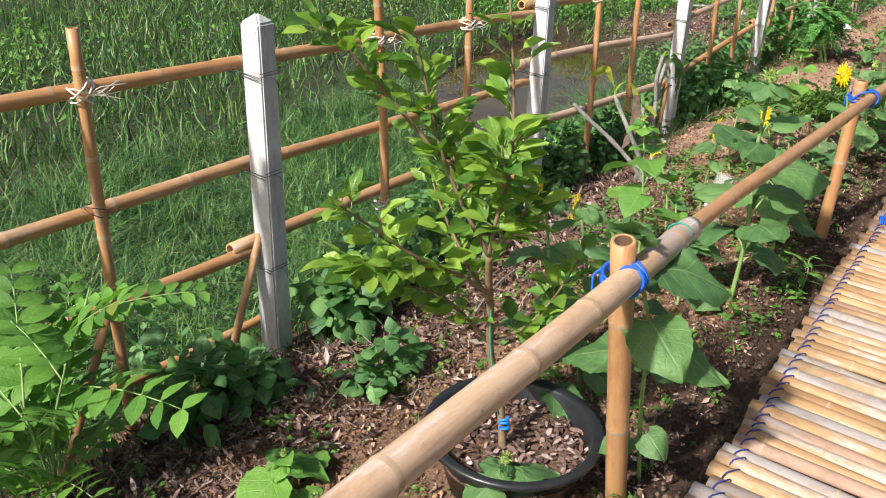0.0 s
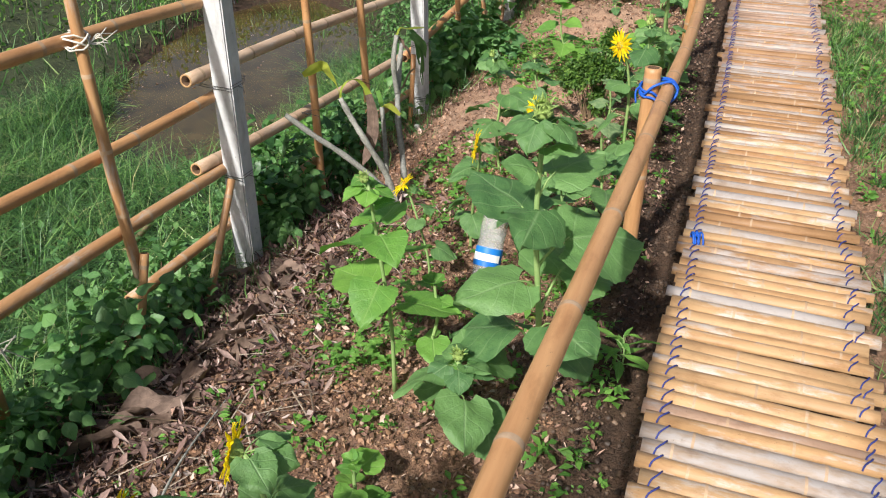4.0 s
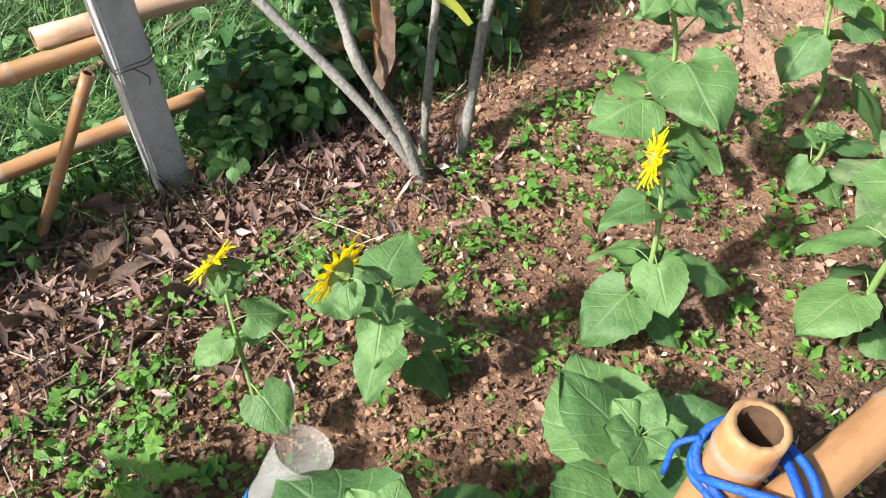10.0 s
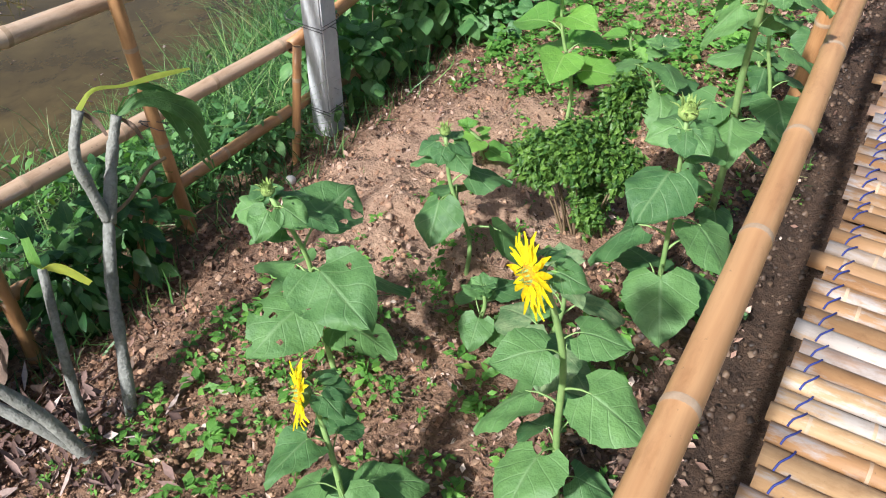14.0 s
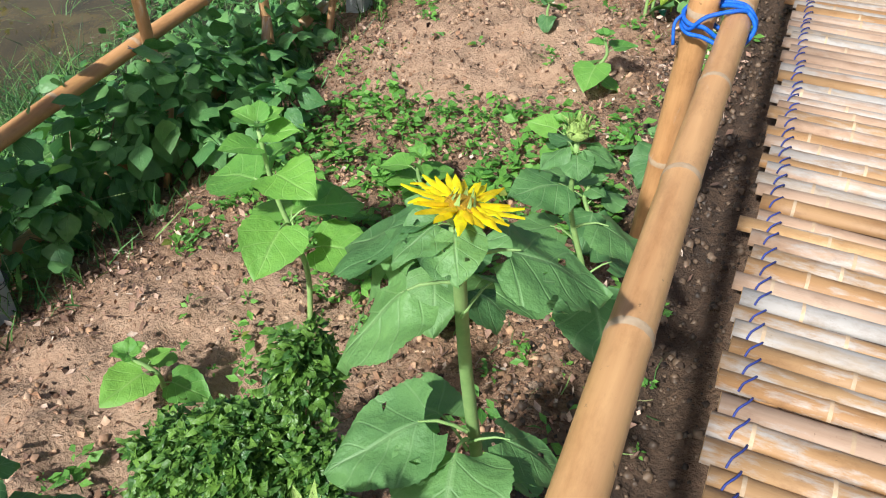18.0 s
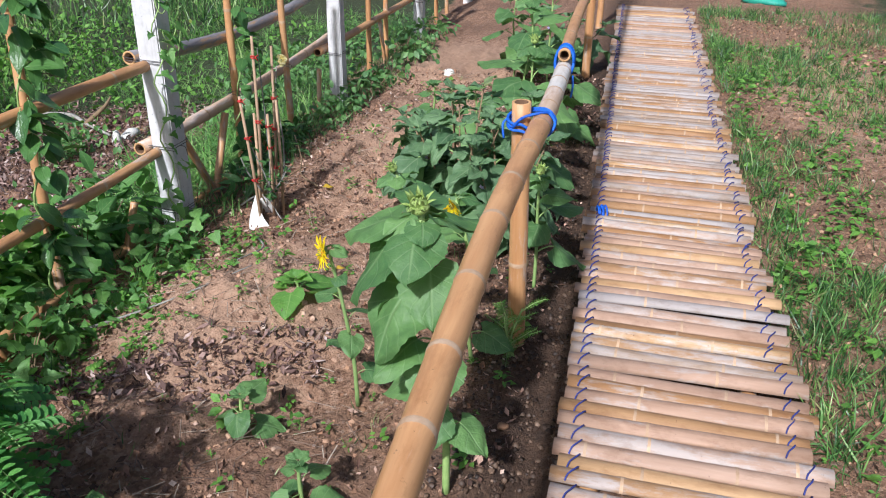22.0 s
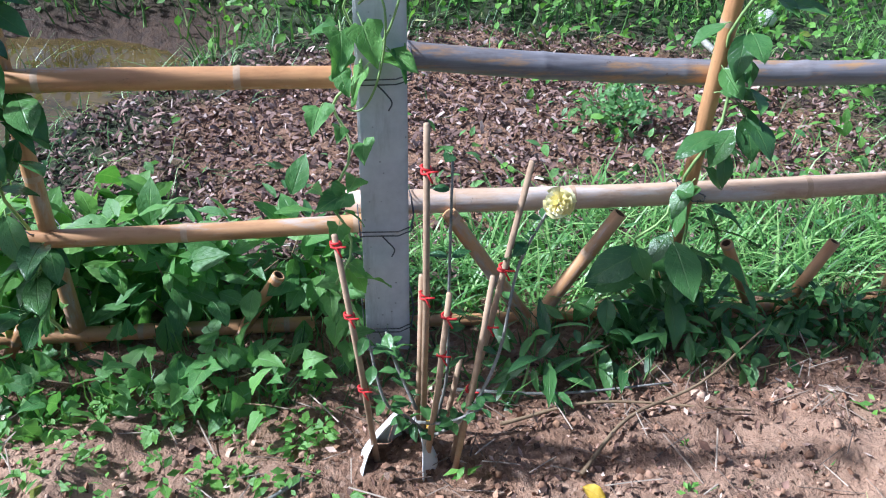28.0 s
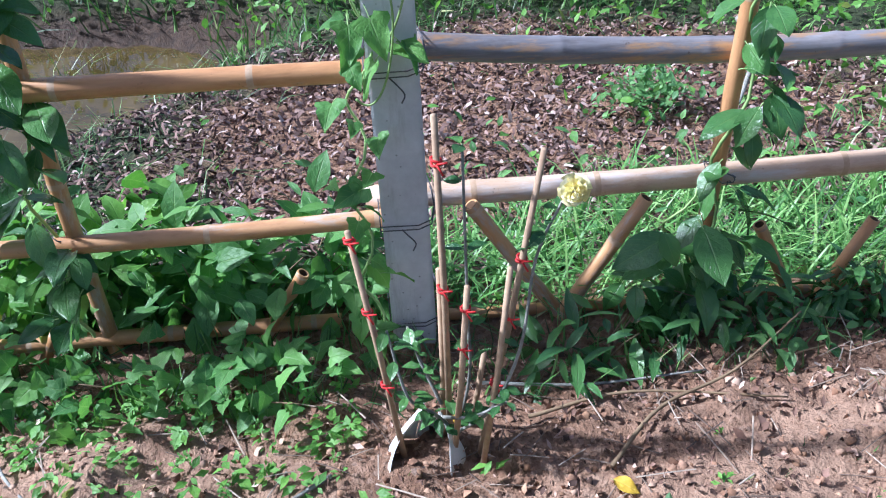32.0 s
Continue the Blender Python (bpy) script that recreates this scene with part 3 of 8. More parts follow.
def build_ground():
    xs = np.concatenate([[-400, -120, -60, -35, -22, -15, -11, -8.5, -7], np.arange(-6, -2.4, 0.12), np.arange(-2.4, 1.0, 0.028), np.arange(1.0, 3.0, 0.07), [3.4, 4.2, 6, 10, 20, 50, 150, 400]])
    ys = np.concatenate([[-400, -120, -50, -25, -12, -7, -4.5, -3.2], np.arange(-2.4, 12.6, 0.034), np.arange(12.6, 18, 0.12), [19, 21, 25, 32, 45, 80, 200, 400]])
    X, Y = np.meshgrid(xs, ys)
    Z = ground_z(X, Y)
    flat_n = np.zeros_like(Z)
    near = (X > -6.5) & (X < 3.2) & (Y > -4) & (Y < 18.5)
    idx = np.argwhere(near)
    for a, b in idx:
        x, y = X[a, b], Y[a, b]
        flat_n[a, b] = bumps(x, y)
    keep = 1 - 0.75 * np.exp(-((X - 0.6) / 0.4) ** 4)
    Z = Z + flat_n * keep
    nx, ny = len(xs), len(ys)
    V = np.stack([X, Y, Z], -1).reshape(-1, 3)
    i = (np.arange(ny - 1)[:, None] * nx + np.arange(nx - 1)[None]).reshape(-1)
    F = np.stack([i, i + 1, i + nx + 1, i + nx], -1)
    me = bpy.data.meshes.new("ground")
    me.vertices.add(len(V))
    me.vertices.foreach_set("co", V.astype(np.float32).ravel())
    me.loops.add(F.size)
    me.loops.foreach_set("vertex_index", F.astype(np.int32).ravel())
    me.polygons.add(len(F))
    me.polygons.foreach_set("loop_start", np.arange(0, F.size, 4, dtype=np.int32))
    me.polygons.foreach_set("loop_total", np.full(len(F), 4, dtype=np.int32))
    me.polygons.foreach_set("use_smooth", np.ones(len(F), dtype=bool))
    me.update(calc_edges=True)
    clay = np.zeros(len(V))
    for cx, cy, rx, ry in CLAY:
        clay = np.maximum(clay, 1.15 * np.exp(-((V[:, 0] - cx) / rx) ** 2 - ((V[:, 1] - cy) / ry) ** 2))
    green = np.clip((-1.75 - V[:, 0]) / 0.3, 0, 1) + 0.28 * np.clip((V[:, 0] - 0.95) / 0.2, 0, 1) + 0.5 * np.clip((V[:, 0] - 2.2) / 1.2, 0, 1)
    green = green * (1 - np.clip(1.4 * np.exp(-((V[:, 0] + 3.2) / 1.0) ** 2 - ((V[:, 1] - 10.2) / 1.5) ** 2), 0, 1))
    wet_or_dark = np.clip((1.5 - pond_d(V[:, 0], V[:, 1])) / 0.3, 0, 1) * (V[:, 0] < -2)
    # darker soil in a strip between handrail and walkway
    wet_or_dark = np.maximum(wet_or_dark, 0.92 * np.exp(-((V[:, 0] - 0.13) / 0.19) ** 2))
    att = me.color_attributes.new("kind", "FLOAT_COLOR", "POINT")
    att.data.foreach_set("color", np.stack([clay, green, wet_or_dark, np.ones(len(V))], -1).astype(np.float32).ravel())
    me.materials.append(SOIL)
    return tagged(put("ground", me), "brown stony garden soil with sandy clay mounds", "ground", "", "structure")


build_ground()


def build_water():
    n = 72
    vs = [(POND[0], POND[1], -0.545)]
    for i in range(n):
        a = 2 * math.pi * i / n
        r = 1.14 + 0.05 * math.sin(3 * a + 1)
        vs.append((POND[0] + POND[2] * r * math.cos(a) - 0.28 * POND[3] * r * math.sin(a), POND[1] + POND[3] * r * math.sin(a), -0.545))
    fs = [(0, 1 + i, 1 + (i + 1) % n) for i in range(n)]
    tagged(put("water", mesh_of("water", vs, fs, [WATER])), "still brown pond water reflecting the sky", "water", "", "structure")


build_water()


# ---- bamboo ----
def culm_mesh(name, length, r0, r1, nodes, mat, bow=0.0, sides=14, hollow=True, seed=0):
    """A whole culm along local X from 0 to length, swollen at its nodes, hollow at both ends."""
    rng = random.Random(seed)
    xs = {0.0: 0, length: 0}
    for x in nodes:
        for dx, k in ((-0.022, 0), (-0.008, 1), (0.0, 3), (0.007, 2), (0.022, 0)):
            if 0.001 < x + dx < length - 0.001:
                xs[x + dx] = k
    x = 0.15
    while x < length:
        if all(abs(x - q) > 0.05 for q in xs):
            xs[x] = 0
        x += 0.15
    keys = sorted(xs)
    swell = {0: 1.0, 1: 1.035, 2: 1.045, 3: 1.075}
    vs, fs, mi = [], [], []
    wob = [rng.uniform(-1, 1) for _ in range(4)]

    def centre(x):
        t = x / length
        return (bow * 4 * t * (1 - t) + 0.004 * wob[0] * math.sin(3.1 * x + wob[1] * 3), 0.004 * wob[2] * math.sin(2.3 * x + wob[3] * 3))

    for x in keys:
        r = (r0 + (r1 - r0) * x / length) * swell[xs[x]]
        cz, cy = centre(x)
        for s in range(sides):
            a = 2 * math.pi * s / sides
            vs.append((x, cy + r * math.cos(a), cz + r * math.sin(a)))
    for i in range(len(keys) - 1):
        ring = xs[keys[i]] in (1, 3) and xs[keys[i + 1]] in (2, 3)
        for s in range(sides):
            q = (s + 1) % sides
            fs.append((i * sides + s, i * sides + q, (i + 1) * sides + q, (i + 1) * sides + s))
            mi.append(1 if ring else 0)
    for end, x, depth in ((0, 0.0, 0.05), (len(keys) - 1, length, -0.05)):
        r = (r0 if x == 0 else r1)
        cz, cy = centre(x)
        o = len(vs)
        for s in range(sides):
            a = 2 * math.pi * s / sides
            vs.append((x, cy + 0.72 * r * math.cos(a), cz + 0.72 * r * math.sin(a)))
        for s in range(sides):
            a = 2 * math.pi * s / sides
            vs.append((x + depth, cy + 0.68 * r * math.cos(a), cz + 0.68 * r * math.sin(a)))
        for s in range(sides):
            q = (s + 1) % sides
            f = (end * sides + q, end * sides + s, o + s, o + q)
            g = (o + q, o + s, o + sides + s, o + sides + q)
            if x:
                f, g = f[::-1], g[::-1]
            fs += [f, g]
            mi += [2, 3]
        f = tuple(o + sides + s for s in range(sides))
        fs.append(f[::-1] if not x else f)
        mi.append(3)
    return mesh_of(name, vs, fs, [mat, mat if mat is BAMBOO_GREY else NODE, CUT, INSIDE], None, mi)


def even_nodes(length, gap, seed):
    rng = random.Random(seed)
    out, x = [], rng.uniform(0.05, gap)
    while x < length:
        out.append(x)
        x += gap * rng.uniform(0.8, 1.15)
    return out


def culm(name, a, b, r0, r1, mat, parent, gap=0.28, bow=0.0, nodes=None, label="", seed=0):
    a, b = Vector(a), Vector(b)
    length = (b - a).length
    me = culm_mesh(name, length, r0, r1, nodes if nodes is not None else even_nodes(length, gap, seed), mat, bow, seed=seed)
    return put(name, me, parent, aim(a, b - a), label)


def coil(centre, axis, r, turns, wire, spread, wobble=0.1, seed=0, squash=1.0):
    """Loops of cord round an axis."""
    rng = random.Random(seed)
    ax = Vector(axis).normalized()
    u = ax.orthogonal().normalized()
    w = ax.cross(u)
    pts = []
    n = int(turns * 14)
    for i in range(n + 1):
        a = 2 * math.pi * i / 14
        rr = r * (1 + wobble * 0.3 * rng.uniform(-1, 1))
        pts.append(Vector(centre) + (u * math.cos(a) + w * math.sin(a) * squash) * rr + ax * (spread * (i / n - 0.5) + wobble * 0.012 * math.sin(a * 0.7 + seed)))
    return tube(pts, wire, 6)


# ---- walkway ----
WALK_Z = 0.075


def walk_left(y):
    return float(np.interp(y, [-3, 0, 2, 5, 8, 10, 13, 20], [0.25, 0.25, 0.225, 0.255, 0.25, 0.2, 0.13, 0.0]))


def walk_width(y):
    return float(np.interp(y, [-3, 2, 5, 8, 12, 20], [0.66, 0.655, 0.66, 0.7, 0.74, 0.74]))


def slat_mesh(k):
    """A split culm 1 m long along local X, round side up."""
    rng = random.Random(40 + k)
    w, h = 0.034, 0.026
    xs = {0.0: 0, 1.0: 0}
    x = rng.uniform(0.1, 0.7)
    while x < 0.97:
        for dx, s in ((-0.02, 0), (-0.006, 1), (0.006, 1), (0.02, 0)):
            if 0 < x + dx < 1:
                xs[x + dx] = s
        x += rng.uniform(0.42, 0.62)
    keys = sorted(xs)
    prof = [(math.cos(a), math.sin(a)) for a in (math.radians(d) for d in (172, 145, 115, 90, 65, 35, 8))]
    vs, fs, mi = [], [], []
    bend = rng.uniform(-0.006, 0.006)
    m = len(prof)
    for x in keys:
        s = 1 + 0.055 * xs[x]
        for c, e in prof:
            vs.append((x, c * w * s + bend * math.sin(math.pi * x), e * h * s))
        for c, e in ((prof[-1][0] * 0.8, 0.02), (prof[0][0] * 0.8, 0.02)):
            vs.append((x, c * w * s + bend * math.sin(math.pi * x), e * h * s - 0.001))
    row = m + 2
    for i in range(len(keys) - 1):
        ring = xs[keys[i]] and xs[keys[i + 1]]
        for s in range(row):
            q = (s + 1) % row
            fs.append((i * row + s, i * row + q, (i + 1) * row + q, (i + 1) * row + s))
            mi.append(1 if ring and s < m - 1 else 0)
    fs.append(tuple(range(row)))
    mi.append(2)
    fs.append(tuple((len(keys) - 1) * row + s for s in range(row))[::-1])
    mi.append(2)
    return vs, fs, mi


def build_walkway():
    deck = thing("bamboo_walkway", 0.55, 4.0, 0.0, "walkway deck of split bamboo slats stitched with blue string over soil", "walkway")
    deck_y = 4.0
    fresh = [mesh_of("slat", *slat_mesh(k)[:2], [SLAT, NODE, CUT], None, slat_mesh(k)[2]) for k in range(8)]
    brown = [mesh_of("slat", *slat_mesh(k)[:2], [SLAT_BROWN, NODE, CUT], None, slat_mesh(k)[2]) for k in range(8)]
    faded = [mesh_of("slat", *slat_mesh(k)[:2], [SLAT_PINK, NODE, CUT], None, slat_mesh(k)[2]) for k in range(8)]
    aged = [mesh_of("slat", *slat_mesh(k)[:2], [SLAT_GREY, NODE, CUT], None, slat_mesh(k)[2]) for k in range(8)]
    rng = random.Random(5)
    y = -1.9
    rows = []
    while y < 15.5:
        pitch = rng.uniform(0.052, 0.066)
        rows.append((y, pitch))
        y += pitch
    # panels of the deck end at these places, with a gap
    gaps = (2.86, 5.68, 7.44, 9.82, 11.6, 13.4)
    stitch_l, stitch_r = [], []
    for y, pitch in rows:
        left = walk_left(y) + rng.uniform(-0.016, 0.016)
        if any(abs(y - g) < 0.035 for g in (4.52, 5.66, 7.43)):
            left -= 0.04
        width = walk_width(y) + rng.uniform(-0.02, 0.02)
        old = rng.random() < (0.11 if y < 3.2 else 0.14 if y < 8 else 0.12)
        if y > 10.6 and int((y - 10.6) / 0.22) % 3 == 0:
            old = True
        pick = rng.random()
        kinds = aged if old else brown if pick < np.interp(y, [2.5, 3.6, 5.6, 7.5, 9.0], [0.06, 0.58, 0.58, 0.25, 0.42]) else faded if pick < np.interp(y, [2.5, 4.5, 6.0, 9.0], [0.16, 0.78, 0.9, 0.9]) else fresh
        me = kinds[rng.randrange(8)]
        tilt = rng.uniform(-1.2, 1.2) - 2.0
        dz = rng.uniform(-0.004, 0.006) - (0.012 if any(0 < y - g < 0.07 for g in gaps) else 0)
        m = pose(left - 0.55, y - deck_y, WALK_Z - 0.022 + dz, rng.uniform(-5, 5), rng.uniform(-0.5, 0.5), tilt)
        flip = rng.random() < 0.5
        s = Matrix.Diagonal((width, pitch / 0.064, rng.uniform(0.85, 1.15), 1))
        m = m @ s
        if flip:
            m = m @ pose(1, 0, 0, 0, 0, 180)
        put("slat", me, deck, m)
        for xo, st in ((0.055, stitch_l), (width - 0.055, stitch_r)):
            x = walk_left(y) + xo + rng.uniform(-0.004, 0.004) - 0.55
            zz = WALK_Z + 0.006 + dz
            yy = y - deck_y + math.tan(radians(tilt)) * xo
            st.append(([(x - 0.016, yy - pitch * 0.55, zz - 0.012), (x - 0.010, yy - pitch * 0.3, zz + 0.000), (x + 0.004, yy, zz + 0.003), (x + 0.012, yy + pitch * 0.3, zz - 0.002), (x + 0.014, yy + pitch * 0.52, zz - 0.012)]))
    for run in (stitch_l, stitch_r):
        pieces = [tube(smooth_path(p, 2), 0.0026, 5, False) for p in run]
        v, f = joined(pieces)
        put("string", mesh_of("string", v, f, [STRING_BLUE]), deck, None, "twisted dark blue lashing string")
    for g, xo in ((2.86, 0.045), (9.8, 0.05)):
        x = walk_left(g) + xo - 0.55
        pieces = [coil((x + 0.011 * k, g - deck_y + 0.01, WALK_Z - 0.008), (1, 0.15, 0), 0.034, 2.2, 0.004, 0.016, 0.8, k) for k in range(3)]
        v, f = joined(pieces)
        put("knot", mesh_of("knot", v, f, [ROPE_BLUE]), deck, None, "blue rope knot")
    for xo in (0.1, 0.56):
        pts = [(walk_left(y) + xo - 0.55, y - deck_y, 0.018) for y in np.arange(-1.9, 15.4, 0.6)]
        v, f = tube(pts, 0.028, 8)
        put("bearer", mesh_of("bearer", v, f, [BAMBOO]), deck)


build_walkway()

# ---- handrail ----
RAIL_Y = [-3.0, -1.0, -0.3, 0.1, 0.45, 0.8, 1.15, 1.55, 2.0, 2.7, 3.3, 4.0, 4.7, 5.4, 6.0, 6.5, 7.0, 7.5, 8.1, 8.74, 9.4, 10.2, 11.0, 15.0]
RAIL_X = [0.08, 0.08, 0.081, 0.075, 0.066, 0.069, 0.082, 0.087, 0.095, 0.102, 0.116, 0.115, 0.104, 0.108, 0.111, 0.105, 0.106, 0.089, 0.078, 0.096, 0.084, 0.057, 0.056, 0.047]
RAIL_Z = [0.854, 0.839, 0.821, 0.807, 0.8, 0.789, 0.775, 0.76, 0.737, 0.71, 0.687, 0.662, 0.65, 0.653, 0.674, 0.709, 0.749, 0.787, 0.811, 0.807, 0.799, 0.802, 0.813, 0.83]


def rail_at(y):
    return Vector((float(np.interp(y, RAIL_Y, RAIL_X)), y, float(np.interp(y, RAIL_Y, RAIL_Z))))


def rail_mesh(y0, y1, r0, r1, nodes, mat, worn=()):
    """A long bent culm that follows the rail line, in coordinates along local X."""
    n = int((y1 - y0) / 0.03)
    marks = sorted(set([round(y0 + (y1 - y0) * i / n, 4) for i in range(n + 1)]) | {round(q + d, 4) for q in nodes for d in (-0.02, -0.007, 0.0, 0.007, 0.02) if y0 < q + d < y1})
    sides = 18
    vs, fs, mi = [], [], []
    for y in marks:
        c = sum((rail_at(y + d) for d in (-0.3, -0.15, 0, 0.15, 0.3)), Vector()) / 5
        near = min((abs(y - q) for q in nodes), default=1)
        r = (r0 + (r1 - r0) * (y - y0) / (y1 - y0)) * (1.06 if near < 0.004 else 1.03 if near < 0.012 else 1.0)
        for s in range(sides):
            a = 2 * math.pi * s / sides
            vs.append((y - y0, -(c.x + r * math.cos(a)) + 0.1, c.z + r * math.sin(a)))
    for i in range(len(marks) - 1):
        ring = min((abs((marks[i] + marks[i + 1]) / 2 - q) for q in nodes), default=1) < 0.005
        for s in range(sides):
            q = (s + 1) % sides
            fs.append((i * sides + s, i * sides + q, (i + 1) * sides + q, (i + 1) * sides + s))
            mi.append(1 if ring else max([0] + [4 + j for j, w in enumerate(worn) if marks[i] + 0.012 * math.sin(s * 2.1 + j) > w]))
    for end, x, dep in ((0, y0, 0.06), (len(marks) - 1, y1, -0.06)):
        c = sum((rail_at(x + d) for d in (-0.3, -0.15, 0, 0.15, 0.3)), Vector()) / 5
        r = r0 if end == 0 else r1
        o = len(vs)
        for k, d in ((0.7, 0), (0.66, dep)):
            for s in range(sides):
                a = 2 * math.pi * s / sides
                vs.append((x - y0 + d, -(c.x + k * r * math.cos(a)) + 0.1, c.z + k * r * math.sin(a)))
        for s in range(sides):
            q = (s + 1) % sides
            f, g = (end * sides + q, end * sides + s, o + s, o + q), (o + q, o + s, o + sides + s, o + sides + q)
            fs += [f, g] if end == 0 else [f[::-1], g[::-1]]
            mi += [2, 3]
        f = tuple(o + sides + s for s in range(sides))
        fs.append(f[::-1] if end == 0 else f)
        mi.append(3)
    return mesh_of("rail", vs, fs, [mat, NODE, CUT, INSIDE, BAMBOO_WEATHERED, BAMBOO_BLEACHED], None, mi)


def build_handrail():
    h = thing("bamboo_handrail", 0.1, 0.0, 0.0, "handrail of long bamboo culms lashed with blue rope to bamboo posts", "handrail")
    turn = Matrix.Rotation(radians(90), 4, "Z")

    def rail(y0, y1, r0, r1, nodes, mat, label, dz=0.0, worn=()):
        put("rail", rail_mesh(y0, y1, r0, r1, nodes, mat, worn), h, Matrix.Translation((0, y0, dz)) @ turn, label)

    rail(-2.2, 0.46, 0.034, 0.032, [-1.6, -1.2, -0.82, -0.42, -0.16, 0.07, 0.21, 0.33], BAMBOO_PALE, "thick pale culm with a bleached grey end", 0.0, (0.16, 0.4))
    rail(0.42, 8.76, 0.0225, 0.0315, [0.75, 1.15, 1.6, 2.17, 2.52, 2.91, 3.3, 3.7, 4.05, 4.46, 4.81, 5.13, 5.48, 5.83, 6.12, 6.45, 6.75, 7.0, 7.28, 7.47, 7.7, 7.97, 8.2, 8.45, 8.66], BAMBOO, "orange-brown culm")
    rail(8.755, 9.5, 0.031, 0.03, [8.87, 9.04, 9.2, 9.36], BAMBOO_PALE, "weathered pale culm bleached towards its end", 0.0, (9.6, 9.04))
    rail(9.41, 15.0, 0.024, 0.024, [9.75, 10.1, 10.5, 10.9, 11.3, 11.8, 12.3, 12.8, 13.4, 14, 14.5], BAMBOO, "orange-brown culm", 0.055)
    for k, (x0, y0, x1, y1, zt) in enumerate([(0.05, 0.30, 0.044, 0.06, 0.895), (0.045, 2.70, 0.045, 2.735, 0.785), (0.0, 5.56, 0.04, 5.43, 0.725), (0.045, 8.78, 0.025, 8.72, 0.865), (-0.02, 12.5, -0.02, 12.45, 0.9), (-0.06, 14.6, -0.05, 14.55, 0.9)]):
        a, b = Vector((x0 - 0.1, y0, gz(x0, y0) - 0.1)), Vector((x1 - 0.1, y1, zt))
        post = culm("post", a, b, 0.031, 0.029, BAMBOO, h, nodes=[0.1, 0.42, 0.8] if k != 1 else [0.1, 0.5, 0.86], seed=60 + k)
        c = rail_at(y1)
        mid = (b + Vector((c.x - 0.1, y1, c.z))) / 2
        ax = (b - a).normalized()
        pieces = []
        px, rx, rz = b.x, c.x - 0.1, c.z
        rope = 0.0046
        for j in range(3):
            o = 0.0095 * (j - 1)
            s = 1 if j % 2 else -1
            loop = [(px, y1 + s * 0.033, rz + 0.03 * s * 0.4 + o)]
            for d in (115, 145, 180, 215, 245):
                loop.append((px + 0.036 * math.cos(radians(d)), y1 + s * 0.036 * math.sin(radians(d)), rz + 0.012 * math.sin(radians(d)) * s + o))
            loop += [(px + 0.012, y1 - s * 0.038, rz + 0.02 + o * 0.5), (rx - 0.008, y1 - s * 0.02 + o, rz + 0.034), (rx + 0.018, y1 - s * 0.004 + o, rz + 0.03), (rx + 0.036, y1 + o, rz + 0.002), (rx + 0.02, y1 + s * 0.012 + o, rz - 0.03), (rx - 0.008, y1 + s * 0.028 + o, rz - 0.034), (px + 0.014, y1 + s * 0.037, rz - 0.012 + o), (px, y1 + s * 0.033, rz + 0.03 * s * 0.4 + o)]
            pieces.append(tube(smooth_path(loop, 4), rope, 7))
        tail = [(px - 0.034, y1 - 0.012, rz + 0.01), (px - 0.046, y1 - 0.03, rz - 0.005), (px - 0.04, y1 - 0.04, rz - 0.045)]
        pieces.append(tube(smooth_path(tail, 4), 0.0035, 6))
        v, f = joined(pieces)
        put("rope_lashing", mesh_of("rope_lashing", v, f, [ROPE_BLUE]), h, None, "bright blue plastic rope")
    c = rail_at(9.44)
    pieces = []
    for j in range(6):
        loop = [(c.x - 0.1 + 0.0345 * math.cos(w), 9.425 + 0.0085 * j + 0.006 * math.sin(w + j), c.z + 0.026 + 0.06 * math.sin(w)) for w in np.linspace(0, 2 * math.pi, 21)]
        pieces.append(tube(loop, 0.0052, 6))
    pieces.append(tube(smooth_path([(c.x - 0.065, 9.42, c.z - 0.02), (c.x - 0.06, 9.4, c.z - 0.06), (c.x - 0.065, 9.41, c.z - 0.1)], 4), 0.004, 6))
    v, f = joined(pieces)
    put("rope_lashing", mesh_of("rope_lashing", v, f, [ROPE_BLUE]), h, None, "bright blue plastic rope")
    c = rail_at(0.44)
    v, f = joined([coil((c.x - 0.1, 0.385, c.z), (0, 1, 0.0), 0.0345, 2.1, 0.002, 0.01, 0.2, 3)])
    put("string_tie", mesh_of("string_tie", v, f, [GREEN_STRING]), h)


build_handrail()

# ---- fence ----
POSTS = [(-1.55, -1.75, 1.12), (-1.60, 0.48, 1.15), (-1.655, 2.68, 1.14), (-1.64, 4.88, 1.12), (-1.645, 7.14, 1.16), (-1.70, 9.555, 1.28), (-1.66, 11.66, 1.3), (-1.68, 13.9, 1.3), (-1.7, 16.2, 1.3)]


def post_mesh(h, wide=1.0):
    bm = bmesh.new()
    bmesh.ops.create_cube(bm, size=1)
    for v in bm.verts:
        top = v.co.z > 0
        w = (0.044 if top else 0.049) * wide
        v.co = Vector((math.copysign(w, v.co.x), math.copysign(w, v.co.y), h - 0.035 if top else -0.25))
    topf = max(bm.faces, key=lambda f: f.calc_center_median().z)
    r = bmesh.ops.poke(bm, faces=[topf])
    r["verts"][0].co.z = h
    bmesh.ops.bevel(bm, geom=[e for e in bm.edges], offset=0.006, segments=2, affect="EDGES")
    me = bpy.data.meshes.new("shaft")
    bm.to_mesh(me)
    bm.free()
    me.materials.append(CONCRETE)
    return me


